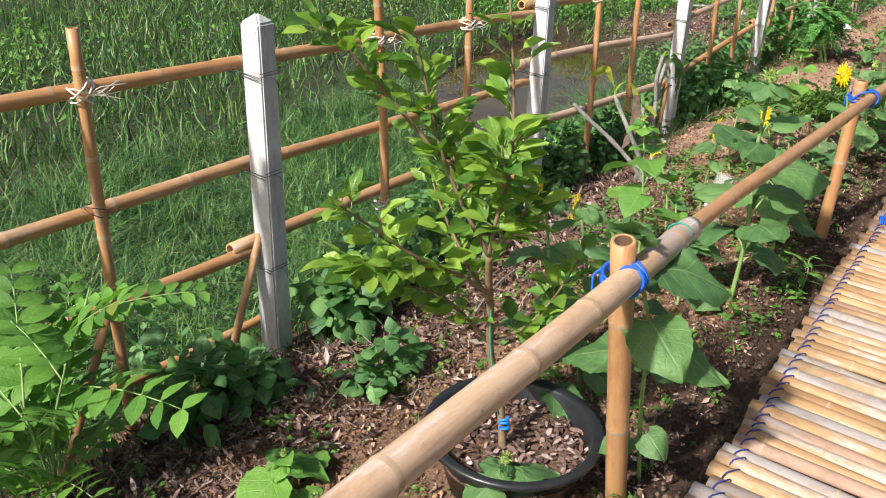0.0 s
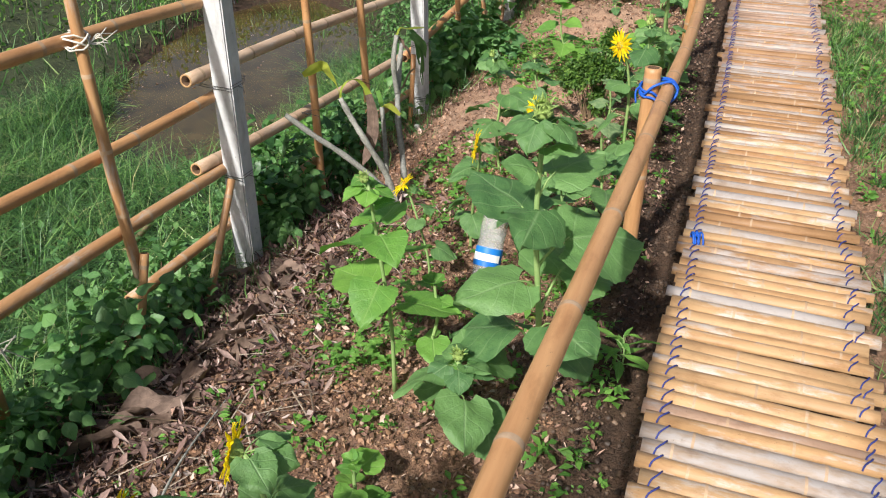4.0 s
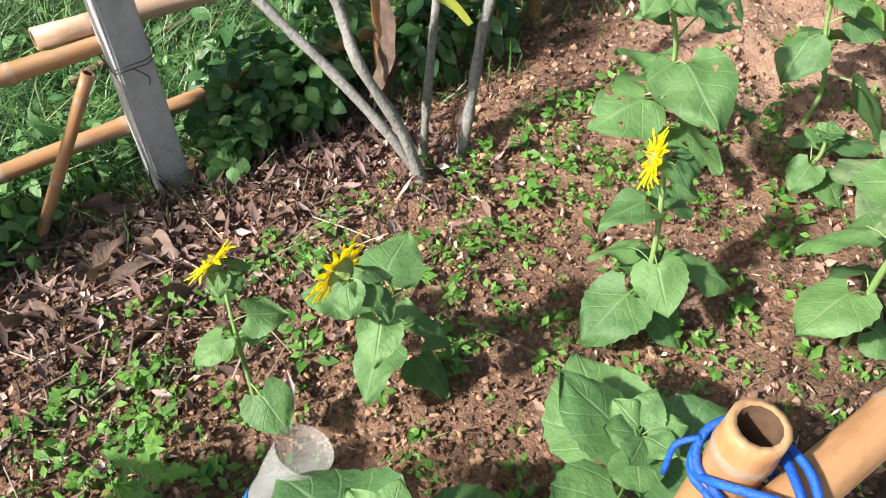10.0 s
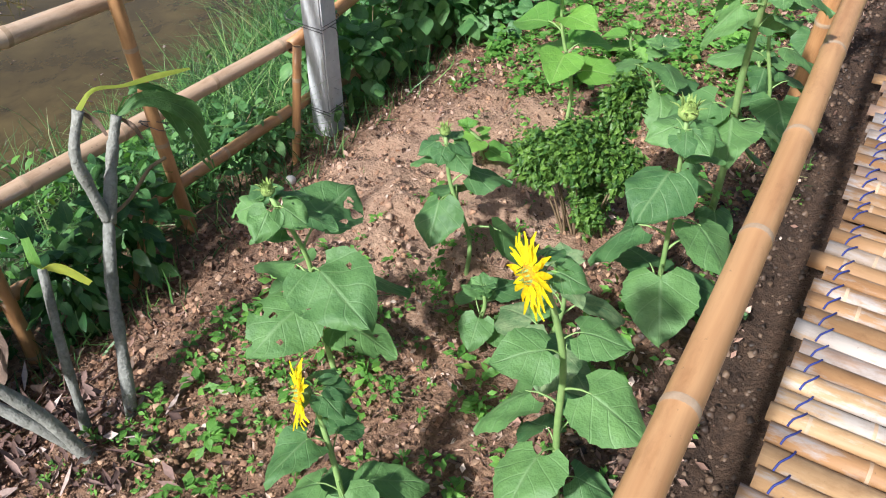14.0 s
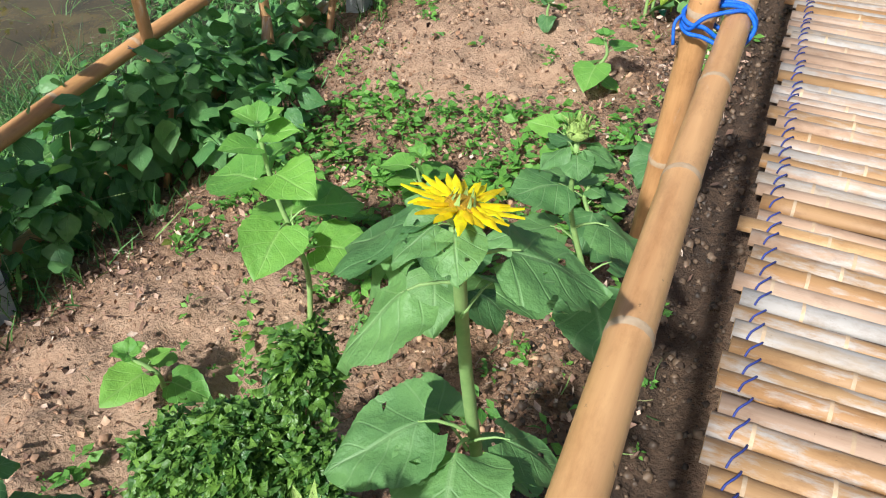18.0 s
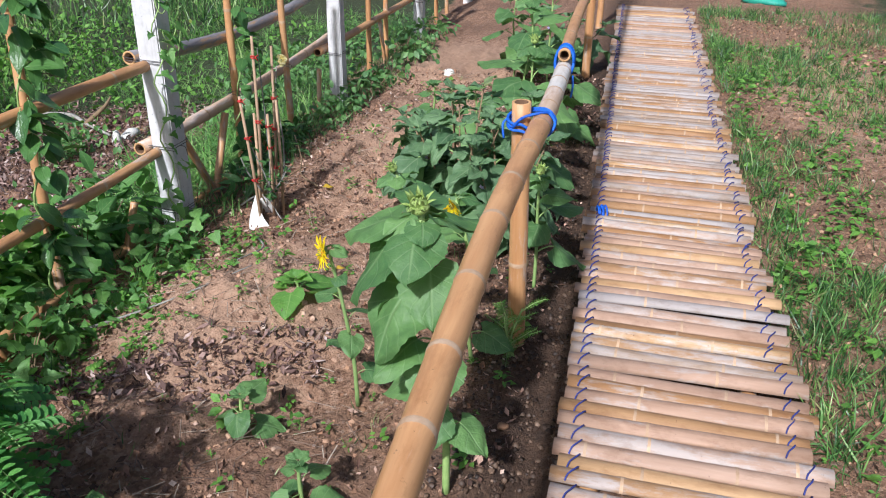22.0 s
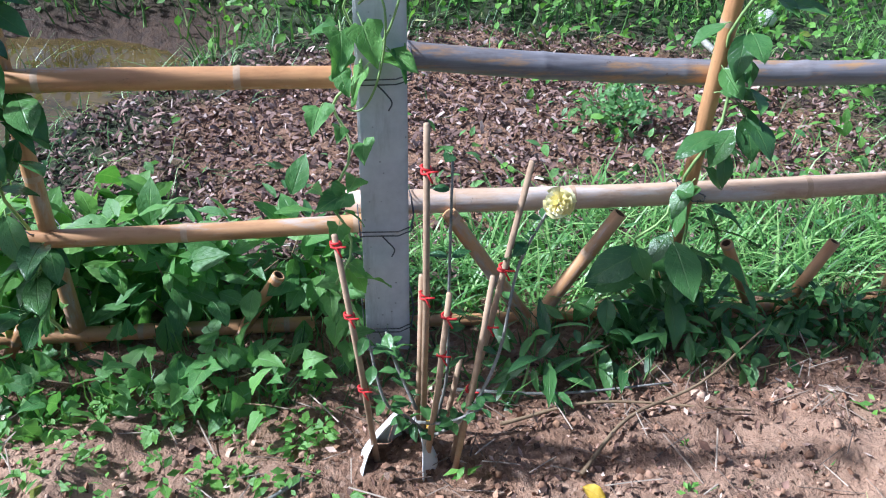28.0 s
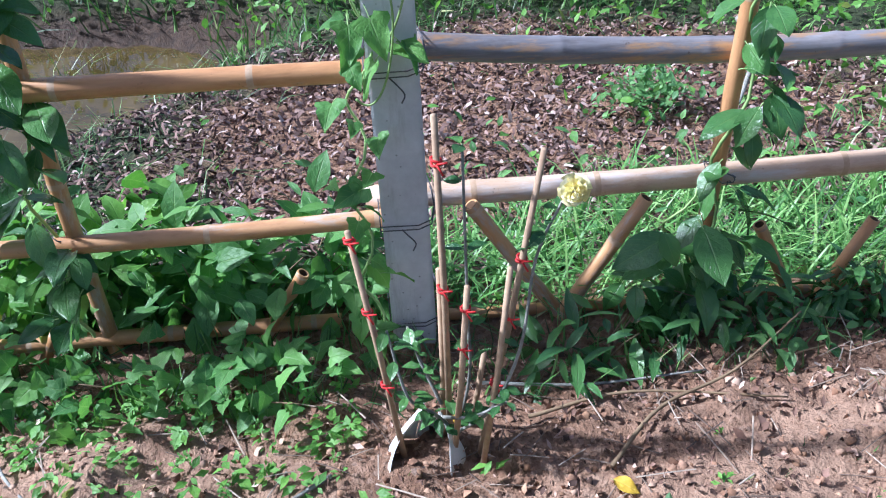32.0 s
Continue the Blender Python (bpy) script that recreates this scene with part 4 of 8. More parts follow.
def build_posts():
    for k, (x, y, top) in enumerate(POSTS):
        z = gz(x, y)
        p = thing("concrete_post", x, y, z, "square grey concrete fence post with pointed top and wire ties", "fence post", "concrete fence posts")
        me = post_mesh(top - z, 1.18 if k == 5 else 1.0)
        put("shaft", me, p, pose(0, 0, 0, 0, 0, 8 if k == 1 else random.uniform(-4, 4)))
        levels = [0.93, 0.55, 0.15] if k < 3 else [0.6, 0.15, -0.2] if k == 3 else [0.66, 0.28, -0.05]
        if k == 5:
            levels = [0.70, 0.31, 0.0]
        for j, lv in enumerate(levels):
            zc = lv - z
            pieces = []
            for q in range(2):
                s = 0.053 if k != 5 else 0.06
                zz = zc + 0.012 * q
                loop = [(s, -s, zz), (s, s, zz + 0.01), (-s - 0.06, s, zz + 0.02), (-s - 0.075, 0, zz + 0.03 * (q - 0.5)), (-s - 0.06, -s, zz), (s, -s, zz - 0.012)]
                pieces.append(tube(smooth_path(loop, 3), 0.0016, 5))
            tw = [(s, -0.01, zc), (s + 0.015, 0.005, zc - 0.01), (s + 0.012, 0.02, zc - 0.035), (s + 0.02, 0.012, zc - 0.05)]
            pieces.append(tube(smooth_path(tw, 3), 0.0018, 5))
            v, f = joined(pieces)
            put("wire_tie", mesh_of("wire_tie", v, f, [WIRE]), p)


build_posts()

RAILS = [
    (-1.70, -2.2, 0.985, 0.62, 0.955, 0.026, 0), (-1.70, -2.2, 0.60, 0.62, 0.565, 0.027, 0), (-1.70, -2.2, 0.23, 0.55, 0.185, 0.028, 0), (-1.70, -0.4, -0.12, 0.62, -0.15, 0.02, 0),
    (-1.71, 0.36, 0.955, 2.75, 0.88, 0.025, 0), (-1.71, 0.36, 0.56, 2.78, 0.50, 0.025, 0), (-1.71, 0.36, 0.22, 2.72, 0.172, 0.027, 0),
    (-1.74, 2.56, 0.94, 5.0, 0.84, 0.026, 0), (-1.74, 2.52, 0.605, 5.0, 0.455, 0.028, 2), (-1.74, 2.50, 0.225, 4.95, 0.072, 0.028, 2), (-1.72, 1.95, -0.085, 4.9, -0.19, 0.024, 0),
    (-1.71, 4.8, 0.56, 7.2, 0.675, 0.025, 0), (-1.71, 4.78, 0.075, 7.24, 0.275, 0.027, 0), (-1.70, 4.9, -0.22, 7.1, -0.1, 0.026, 0),
    (-1.73, 7.05, 0.69, 9.56, 0.674, 0.027, 0), (-1.73, 7.05, 0.30, 9.54, 0.287, 0.024, 0), (-1.74, 7.2, -0.045, 9.36, -0.055, 0.022, 0),
    (-1.80, 9.50, 0.705, 11.9, 0.69, 0.032, 1), (-1.79, 9.46, 0.308, 11.9, 0.345, 0.031, 2), (-1.75, 9.62, -0.07, 11.5, -0.09, 0.017, 0),
    (-1.74, 11.5, 0.70, 14.1, 0.70, 0.028, 0), (-1.74, 11.5, 0.31, 14.1, 0.31, 0.028, 0), (-1.74, 13.7, 0.70, 16.4, 0.70, 0.028, 0), (-1.74, 13.7, 0.31, 16.4, 0.31, 0.028, 0)]
UPRIGHTS = [(-0.19, -0.21, 1.17, -0.28), (-1.05, -1.0, 1.15, -0.3), (1.21, 1.27, 1.14, 0.0), (1.91, 1.97, 1.12, 0.08), (3.38, 3.43, 1.1, -0.32), (4.0, 4.1, 1.1, -0.34), (5.66, 5.75, 1.1, -0.25), (6.36, 6.4, 1.08, -0.26),
            (7.9, 7.8, 1.1, -0.15), (8.79, 8.74, 1.15, -0.2), (10.335, 10.32, 1.2, -0.06), (10.98, 11.02, 1.15, -0.06), (12.62, 12.58, 1.1, -0.06), (13.1, 13.05, 1.1, -0.06), (14.8, 14.8, 1.1, -0.06), (15.3, 15.3, 1.1, -0.06)]
STAKES = [(0.45, 0.30, 0.16, -0.3), (-0.25, 0.22, -0.52, -0.3), (2.57, 0.17, 2.21, -0.34), (1.97, 0.13, 1.80, -0.28), (4.71, 0.13, 4.6, -0.35), (6.9, 0.09, 6.70, -0.32), (6.34, 0.05, 6.2, -0.3),
          (9.282, 0.125, 9.08, -0.14), (10.157, 0.278, 9.93, -0.075), (9.718, 0.299, 10.03, -0.16), (10.468, 0.16, 10.60, -0.04), (8.332, -0.02, 8.45, -0.22), (8.613, -0.01, 8.48, -0.17), (10.78, 0.15, 10.67, -0.08), (11.5, 0.2, 11.42, -0.1), (11.78, 0.3, 12.1, -0.08), (12.85, 0.3, 12.95, -0.08), (5.72, -0.02, 5.6, -0.3), (3.95, -0.05, 3.7, -0.33)]


def build_fence():
    fx = -1.7
    f = thing("bamboo_fence", fx, 5.0, 0.0, "open garden fence of orange-brown bamboo rails, uprights and leaning stakes", "fence")
    for k, (x, y0, z0, y1, z1, r, kind) in enumerate(RAILS):
        mat = (BAMBOO, BAMBOO_GREY, BAMBOO_PALE)[kind]
        ob = culm("rail", (x - fx, y0 - 5, z0), (x - fx, y1 - 5, z1), r, r * 0.92, mat, f, 0.36, -0.075 if kind == 1 else -0.03 if kind == 2 and y0 > 9 else -0.012 if k % 2 else 0.01, seed=100 + k)
        if kind:
            ob["label"] = "grey weathered culm" if kind == 1 else "thick pale culm"
    for k, (yt, yb, zt, zb) in enumerate(UPRIGHTS):
        x = -1.655 if yt < 7.5 else -1.745
        culm("upright", (x - fx, yb - 5, zb - 0.08), (x - fx - 0.005, yt - 5, zt), 0.0215, 0.019, BAMBOO, f, 0.3, 0.008 * (-1) ** k, seed=150 + k)
    for k, (yt, zt, yb, zb) in enumerate(STAKES):
        x = -1.62 if yt < 7.5 else -1.735
        culm("stake", (x - fx + 0.01, yb - 5, zb - 0.05), (x - fx, yt - 5, zt), *((0.02, 0.019) if 9.7 < yt < 10.2 else (0.0155, 0.0165)), BAMBOO, f, 0.25, 0.0, seed=190 + k)
    ties = [(-0.19, 0.965), (-0.2, 0.58, 1), (-0.2, 0.2), (1.22, 0.925), (1.92, 0.91), (1.25, 0.15), (-1.03, 0.97), (3.39, 0.9), (4.02, 0.87), (3.4, 0.17, 1), (4.06, 0.13, 1), (5.67, 0.6, 1), (5.7, 0.15, 1), (6.38, 0.22, 1), (7.86, 0.28, 1), (8.72, 0.28, 1), (10.34, 0.32, 1), (11.0, 0.32, 1)]
    for k, (y, z, *dark) in enumerate(ties):
        x = (-1.675 if y < 7.5 else -1.76) - fx
        pieces, ends = [], []
        for q in range(4 if not dark else 2):
            pieces.append(coil((x, y - 5, z + 0.006 * q), (0.25 * (-1) ** q, 0.6 * (-1) ** (q // 2), 1), 0.042, 1.3, 0.0032 if not dark else 0.0015, 0.012, 0.5, k + q, 1.1))
        if not dark:
            rng = random.Random(k)
            for q in range(7):
                s = 1 if q % 2 else 0.8
                end = (x + 0.06 + 0.02 * rng.random(), y - 5 + rng.uniform(0.05, 0.12), z + rng.uniform(-0.07, 0.05))
                ends.append(tube(smooth_path([(x + 0.03, y - 5 + 0.02, z), (x + 0.055, y - 5 + 0.05 * s, z + rng.uniform(-0.01, 0.03)), end], 4), 0.0018, 5))
        v, fc = joined(pieces)
        put("cord_tie" if not dark else "wire_tie", mesh_of("cord_tie", v, fc, [CORD if not dark else WIRE]), f, None, "frayed white cord" if not dark else "")
        for ev, ef in ends:
            put("cord_end", mesh_of("cord_end", ev, ef, [CORD]), f)


build_fence()

# ---- leaves ----
def blade(outline, nu=8, nv=6, droop=0.25, fold=0.15, wave=0.03, back=0.0, twist=0.0, seed=0, teeth=0.0, ripple=0.0):
    """A leaf blade along +X from 0 to 1: outline gives (u, half width); returns verts, quads, uvs."""
    rng = np.random.default_rng(seed)
    us = np.linspace(0, 1, nu + 1)
    ou, ow = zip(*outline)
    ph = rng.uniform(0, 6, 4)
    vs, uv = [], []
    for u in us:
        w = float(np.interp(u, ou, ow))
        for j in range(nv + 1):
            s = 2 * j / nv - 1
            ww = w * (1 + teeth * (0.5 if (int(round(u * nu)) % 2) else -0.5)) if abs(s) > 0.99 else w
            y = s * ww
            x = u - back * s * s * (1 - u) ** 2
            ang = droop * 1.6 * u
            z = fold * abs(y) - droop * u * u + wave * math.sin(5 * u + ph[0] + 2.2 * s) * abs(s) + 0.5 * wave * math.sin(11 * u + ph[1]) * s * s
            z += twist * y * u + ripple * math.sin(8 * u + ph[2] + 1.5 * s) * math.cos(5 * s + ph[3])
            vs.append((x * (1 - 0.12 * abs(droop) * u), y, z))
            uv.append((u, 0.5 + 0.5 * s))
    q = []
    for i in range(nu):
        for j in range(nv):
            a = i * (nv + 1) + j
            q.append((a, a + nv + 1, a + nv + 2, a + 1))
    return np.array(vs), np.array(q), np.array(uv)


HEART = [(0, 0.22), (0.06, 0.41), (0.15, 0.49), (0.28, 0.52), (0.43, 0.5), (0.58, 0.42), (0.73, 0.3), (0.86, 0.17), (0.95, 0.07), (1, 0.003)]
OVAL = [(0, 0.03), (0.15, 0.19), (0.35, 0.28), (0.55, 0.27), (0.75, 0.18), (0.9, 0.08), (1, 0.003)]
LANCE = [(0, 0.02), (0.15, 0.1), (0.4, 0.16), (0.7, 0.11), (0.9, 0.04), (1, 0.003)]
LOBED = [(0, 0.06), (0.05, 0.2), (0.12, 0.3), (0.2, 0.36), (0.27, 0.31), (0.33, 0.3), (0.42, 0.37), (0.47, 0.34), (0.53, 0.26), (0.6, 0.24), (0.67, 0.26), (0.74, 0.18), (0.86, 0.1), (1, 0.003)]
ROUND = [(0, 0.08), (0.1, 0.3), (0.3, 0.46), (0.5, 0.48), (0.7, 0.4), (0.88, 0.22), (1, 0.01)]
IVY = [(0, 0.14), (0.08, 0.42), (0.2, 0.46), (0.34, 0.3), (0.5, 0.3), (0.7, 0.19), (0.88, 0.07), (1, 0.003)]


def stalked(proto, stalk, thick, rise=0.1, hang=0.0):
    """A blade with its stalk: verts, faces, uvs, material indices."""
    v, q, uv = proto
    pts = [(0, 0, 0), (stalk * 0.35, 0, rise * 0.6), (stalk * 0.75, 0, rise), (stalk + 0.06, 0, rise)]
    tv, tf = tube(pts, [thick * 1.3, thick, thick * 0.9, thick * 0.5], 5, False)
    off = len(v)
    ch, sh = math.cos(hang), math.sin(hang)
    vs = [(p[0] * ch + p[2] * sh + stalk, p[1], p[2] * ch - p[0] * sh + rise) for p in v] + [tuple(p) for p in tv]
    fs = [tuple(f) for f in q] + [tuple(i + off for i in f) for f in tf]
    return vs, fs, np.concatenate([uv, np.full((len(tv), 2), 0.5)]), [0] * len(q) + [1] * len(tf)


def eaten(proto, n, r):
    """The same blade with round holes bitten out of it."""
    v, q, uv = proto
    bites = [(r.uniform(0.12, 0.9), r.choice((-1, 1)) * r.uniform(0.1, 0.46), r.uniform(0.035, 0.1)) for _ in range(n)]
    v = v.copy()
    inside = np.zeros(len(v), bool)
    for bx, by, br in bites:
        d = v[:, :2] - (bx, by)
        a = np.arctan2(d[:, 1], d[:, 0])
        rim = br * (1 + 0.25 * np.sin(3 * a + 9 * bx))
        inn = np.hypot(d[:, 0], d[:, 1]) < rim
        v[inn, 0], v[inn, 1] = bx + (rim * np.cos(a))[inn], by + (rim * np.sin(a))[inn]
        inside |= inn
    keep = ~inside[q].all(axis=1)
    return v, q[keep], uv


def leaf_set(name, outline, mat, stem, stalk, thick, variants, rise=0.1, **kw):
    out = []
    for k in range(variants):
        r = random.Random(k * 7 + len(name))
        pr = blade(outline, droop=kw.get("droop", 0.3) * r.uniform(0.4, 1.5), fold=kw.get("fold", 0.2) * r.uniform(0.4, 1.6), wave=kw.get("wave", 0.04) * r.uniform(0.6, 1.5),
                   back=kw.get("back", 0.0), twist=r.uniform(-0.35, 0.35), seed=k, teeth=kw.get("teeth", 0.0), ripple=kw.get("ripple", 0.0), nu=kw.get("nu", 9), nv=kw.get("nv", 6))
        if kw.get("holes"):
            pr = eaten(pr, kw["holes"], r)
        v, f, uv, mi = stalked(pr, stalk, thick, rise, kw.get("hang", 0.0) * r.uniform(0.6, 1.3))
        out.append(mesh_of(name, v, f, [mat, stem], uv, mi))
    return out


SUN_LEAVES = leaf_set("leaf", HEART, SUNLEAF, STEM, 0.42, 0.018, 8, 0.16, back=0.16, droop=0.3, fold=-0.14, wave=0.075, teeth=0.05, nu=16, nv=10, hang=0.42, ripple=0.022)
EATEN_LEAVES = leaf_set("leaf", HEART, SUNLEAF, STEM, 0.42, 0.018, 4, 0.16, back=0.16, droop=0.3, fold=-0.12, wave=0.075, teeth=0.03, nu=32, nv=24, hang=0.42, holes=4, ripple=0.022)
YOUNG_LEAVES = leaf_set("leaf", HEART, YOUNGLEAF, STEM, 0.3, 0.018, 5, 0.1, back=0.1, droop=0.22, fold=0.2, wave=0.04, teeth=0.05, nu=12, hang=0.35, ripple=0.02)
LIME_LEAVES = leaf_set("leaf", OVAL, LIMELEAF, STEM, 0.16, 0.016, 5, 0.03, droop=0.22, fold=0.35, wave=0.03, nu=7, nv=4)
EGG_LEAVES = leaf_set("leaf", LOBED, EGGLEAF, STEM, 0.25, 0.018, 7, 0.06, droop=0.4, fold=0.12, wave=0.1, nu=22, nv=8, ripple=0.03, hang=0.35, back=0.06)
CLIMB_LEAVES = leaf_set("leaf", OVAL, DARKLEAF, STEM, 0.12, 0.014, 5, 0.02, droop=0.35, fold=0.18, wave=0.03, nu=7, nv=4)
VINE_LEAVES = leaf_set("leaf", IVY, VINELEAF, STEM, 0.35, 0.016, 4, 0.08, droop=0.3, fold=0.2, wave=0.05, back=0.12, nu=9)
PEPPER_LEAVES = leaf_set("leaf", LANCE, YOUNGLEAF, STEM, 0.15, 0.02, 3, 0.04, droop=0.35, fold=0.25, wave=0.03, nu=7, nv=4)
BIG_DEAD = leaf_set("withered_leaf", OVAL, DEADLEAF, BROWNSTEM, 0.15, 0.015, 2, 0.02, droop=0.9, fold=0.6, wave=0.08, nu=10)


PALE_LEAVES = leaf_set("leaf", LOBED, PALELEAF, STEM, 0.3, 0.018, 3, 0.1, back=0.1, droop=0.6, fold=0.3, wave=0.08, teeth=0.05, nu=12, hang=0.5)
MOTTLED_LEAVES = leaf_set("leaf", HEART, MOTTLED, STEM, 0.4, 0.018, 3, 0.14, back=0.14, droop=0.3, fold=-0.1, wave=0.05, teeth=0.04, nu=14, nv=8, hang=0.5)


# ---- flowers ----
def head_meshes():
    """Parts of a flower head that faces along +X and is 1 unit across: petals, disc, green cup and pointed bracts."""
    rng = random.Random(3)
    petals = []
    for k in range(4):
        w, l, bend = 0.055 * rng.uniform(0.85, 1.2), 0.36 * rng.uniform(0.85, 1.1), rng.uniform(-0.06, 0.1)
        vs, fs = [], []
        for t, ww in ((0, 0.45), (0.35, 1), (0.7, 0.8), (1, 0.08)):
            for q in (-1, 0, 1):
                vs.append((bend * t * t * 1.3 + 0.02 * math.sin(9 * t + k) - 0.018 * abs(q), l * t, q * w * ww))
        for i in range(3):
            for q in range(2):
                c = i * 3 + q
                fs.append((c, c + 1, c + 4, c + 3))
        petals.append(mesh_of("petal", vs, fs, [PETAL]))
    bracts = []
    for k in range(2):
        vs, fs = [], []
        curl = (0.16, -0.1)[k]
        for t, ww in ((0, 0.7), (0.4, 1), (0.75, 0.5), (1, 0.04)):
            for q in (-1, 0, 1):
                vs.append((0.22 * t, curl * t * t + 0.012 * (1 - abs(q)), q * 0.05 * ww))
        for i in range(3):
            for q in range(2):
                c = i * 3 + q
                fs.append((c, c + 1, c + 4, c + 3))
        bracts.append(mesh_of("bract", vs, fs, [BUD]))
    vs, fs = [(0.075, 0, 0)], []
    n = 20
    for k, (r, x) in enumerate(((0.06, 0.07), (0.11, 0.058), (0.15, 0.035), (0.17, 0.0))):
        for i in range(n):
            a = 2 * math.pi * i / n
            vs.append((x + 0.006 * ((i + k) % 2), r * math.cos(a), r * math.sin(a)))
    for i in range(n):
        j = (i + 1) % n
        fs.append((0, 1 + i, 1 + j))
        for k in range(3):
            c = 1 + k * n
            fs.append((c + i, c + n + i, c + n + j, c + j))
    disc = mesh_of("disc", vs, fs, [DISC])

    def cup(closed):
        vs, fs = [], []
        n = 16
        prof = [(-0.17, 0.04), (-0.13, 0.13), (-0.05, 0.21), (0.0, 0.22)] if not closed else [(-0.2, 0.05), (-0.15, 0.16), (-0.05, 0.25), (0.05, 0.26), (0.12, 0.2), (0.165, 0.11), (0.18, 0.02)]
        for x, r in prof:
            for i in range(n):
                a = 2 * math.pi * i / n
                vs.append((x, r * math.cos(a), r * math.sin(a)))
        for k in range(len(prof) - 1):
            for i in range(n):
                j = (i + 1) % n
                fs.append((k * n + i, k * n + n + i, k * n + n + j, k * n + j))
        fs.append(tuple(range(n))[::-1])
        fs.append(tuple((len(prof) - 1) * n + i for i in range(n)))
        return mesh_of("bud" if closed else "calyx", vs, fs, [BUD])

    return petals, bracts, disc, cup(True), cup(False)


PETAL_MESHES, BRACTS, DISC_MESH, BUD_MESH, CALYX = head_meshes()


def ring_of(name, meshes, parent, count, x, r, rng, grow=1.0, bend=0.0):
    """Single petals or bracts round a head, bent forward by bend."""
    for i in range(count):
        a = 2 * math.pi * (i + rng.uniform(-0.25, 0.25)) / count
        m = Matrix.Rotation(a, 4, "X") @ Matrix.Translation((x, r, 0)) @ Matrix.Rotation(-bend - rng.uniform(-0.12, 0.12), 4, "Z") @ Matrix.Diagonal((grow, grow * rng.uniform(0.8, 1.12), grow, 1))
        put(name, meshes[rng.randrange(len(meshes))], parent, m)


def sunflower(x, y, top, leaves=9, leaf=0.13, head="bud", size=0.07, face=(0, 0, 1), seed=0, label="", young=False, lean=(0, 0), thick=0.0065, low=0.2, droop=0.0, turn=0.0, bitten=False, pool=None, away=False):
    """A sunflower whose stem runs from the soil to the head at height top, with alternate long-stalked leaves."""
    rng = random.Random(seed)
    z = gz(x, y)
    h = top - z
    root = thing("sunflower", x, y, z - 0.02, label, "sunflower", "sunflowers in the bed")
    lx, ly = lean
    bend = rng.uniform(-0.02, 0.02)
    path = smooth_path([(0, 0, 0), (lx * 0.15 + bend, ly * 0.15, h * 0.35), (lx * 0.5 - bend, ly * 0.5, h * 0.7), (lx, ly, h)], 5)
    n = len(path)
    v, f = tube(path, [thick * (1.15 - 0.45 * i / n) for i in range(n)], 8)
    put("stem", mesh_of("stem", v, f, [STEM]), root)
    pool = pool or EATEN_LEAVES if bitten or pool else YOUNG_LEAVES if young else SUN_LEAVES
    for k in range(leaves):
        t = low + ((0.86 if head == "flower" else 0.96) - low) * (k + rng.uniform(-0.2, 0.2)) / max(leaves - 1, 1)
        t = min(max(t, low * 0.8), 0.97)
        p = Vector(path[min(int(t * (n - 1)), n - 1)])
        a = turn + k * 2.4 + rng.uniform(-0.4, 0.4)
        if away and math.cos(a) > 0.15:
            a = math.pi - a
        up = 0.15 + 0.75 * max(0, t - 0.6) / 0.4 - droop + rng.uniform(-0.2, 0.2)
        grow = (0.75 + 0.5 * math.sin(math.pi * min(1, 0.15 + t * 0.85))) * (1.0 if t < 0.8 else 0.62)
        s = leaf * grow * rng.uniform(0.8, 1.2)
        put("leaf", pool[rng.randrange(len(pool))], root, aim(p, (math.cos(a), math.sin(a), up), rng.uniform(-0.35, 0.35), s))
    tip = path[-1]
    fd = Vector(face).normalized()
    if head == "tuft":
        for k in range(6):
            a = k * 1.05 + turn
            put("leaf", pool[k % len(pool)], root, aim(tip, (math.cos(a), math.sin(a), 1.1), rng.uniform(-0.3, 0.3), leaf * 0.42))
    if head == "bud":
        b = put("bud", BUD_MESH, root, aim(tip + fd * 0.02, fd, 0, size * 1.12))
        ring_of("bract", BRACTS[:1], b, 10, -0.06, 0.22, rng, 1.8, 0.6)
        ring_of("bract", BRACTS[1:], b, 9, 0.0, 0.23, rng, 1.5, 0.05)
        ring_of("bract", BRACTS[:1], b, 7, 0.1, 0.2, rng, 1.15, -0.35)
        for k in range(5):
            a = k * 1.26 + turn
            put("leaf", pool[k % len(pool)], root, aim(tip - Vector((0, 0, 0.025)), (math.cos(a), math.sin(a), 0.1), rng.uniform(-0.3, 0.3), leaf * 0.5))
    elif head in ("flower", "wilted"):
        fl = put("flower", CALYX, root, aim(tip + fd * 0.02, fd, 0, size), "yellow flower head")
        wilt = 0.35 if head == "wilted" else 0.0
        ring_of("petal", PETAL_MESHES, fl, 18, 0.03, 0.16, rng, 1.0, wilt)
        ring_of("petal", PETAL_MESHES, fl, 12, 0.045, 0.13, rng, 0.85, wilt + 0.12)
        ring_of("bract", BRACTS[:1], fl, 9, -0.05, 0.2, rng, 0.8, 1.2)
        put("disc", DISC_MESH, fl)
        for k in range(3):
            a = math.atan2(-fd.y, -fd.x) + (k - 1) * 0.9
            put("leaf", pool[k % len(pool)], root, aim(tip, (math.cos(a), math.sin(a), 0.1), rng.uniform(-0.3, 0.3), leaf * 0.6))
    return root


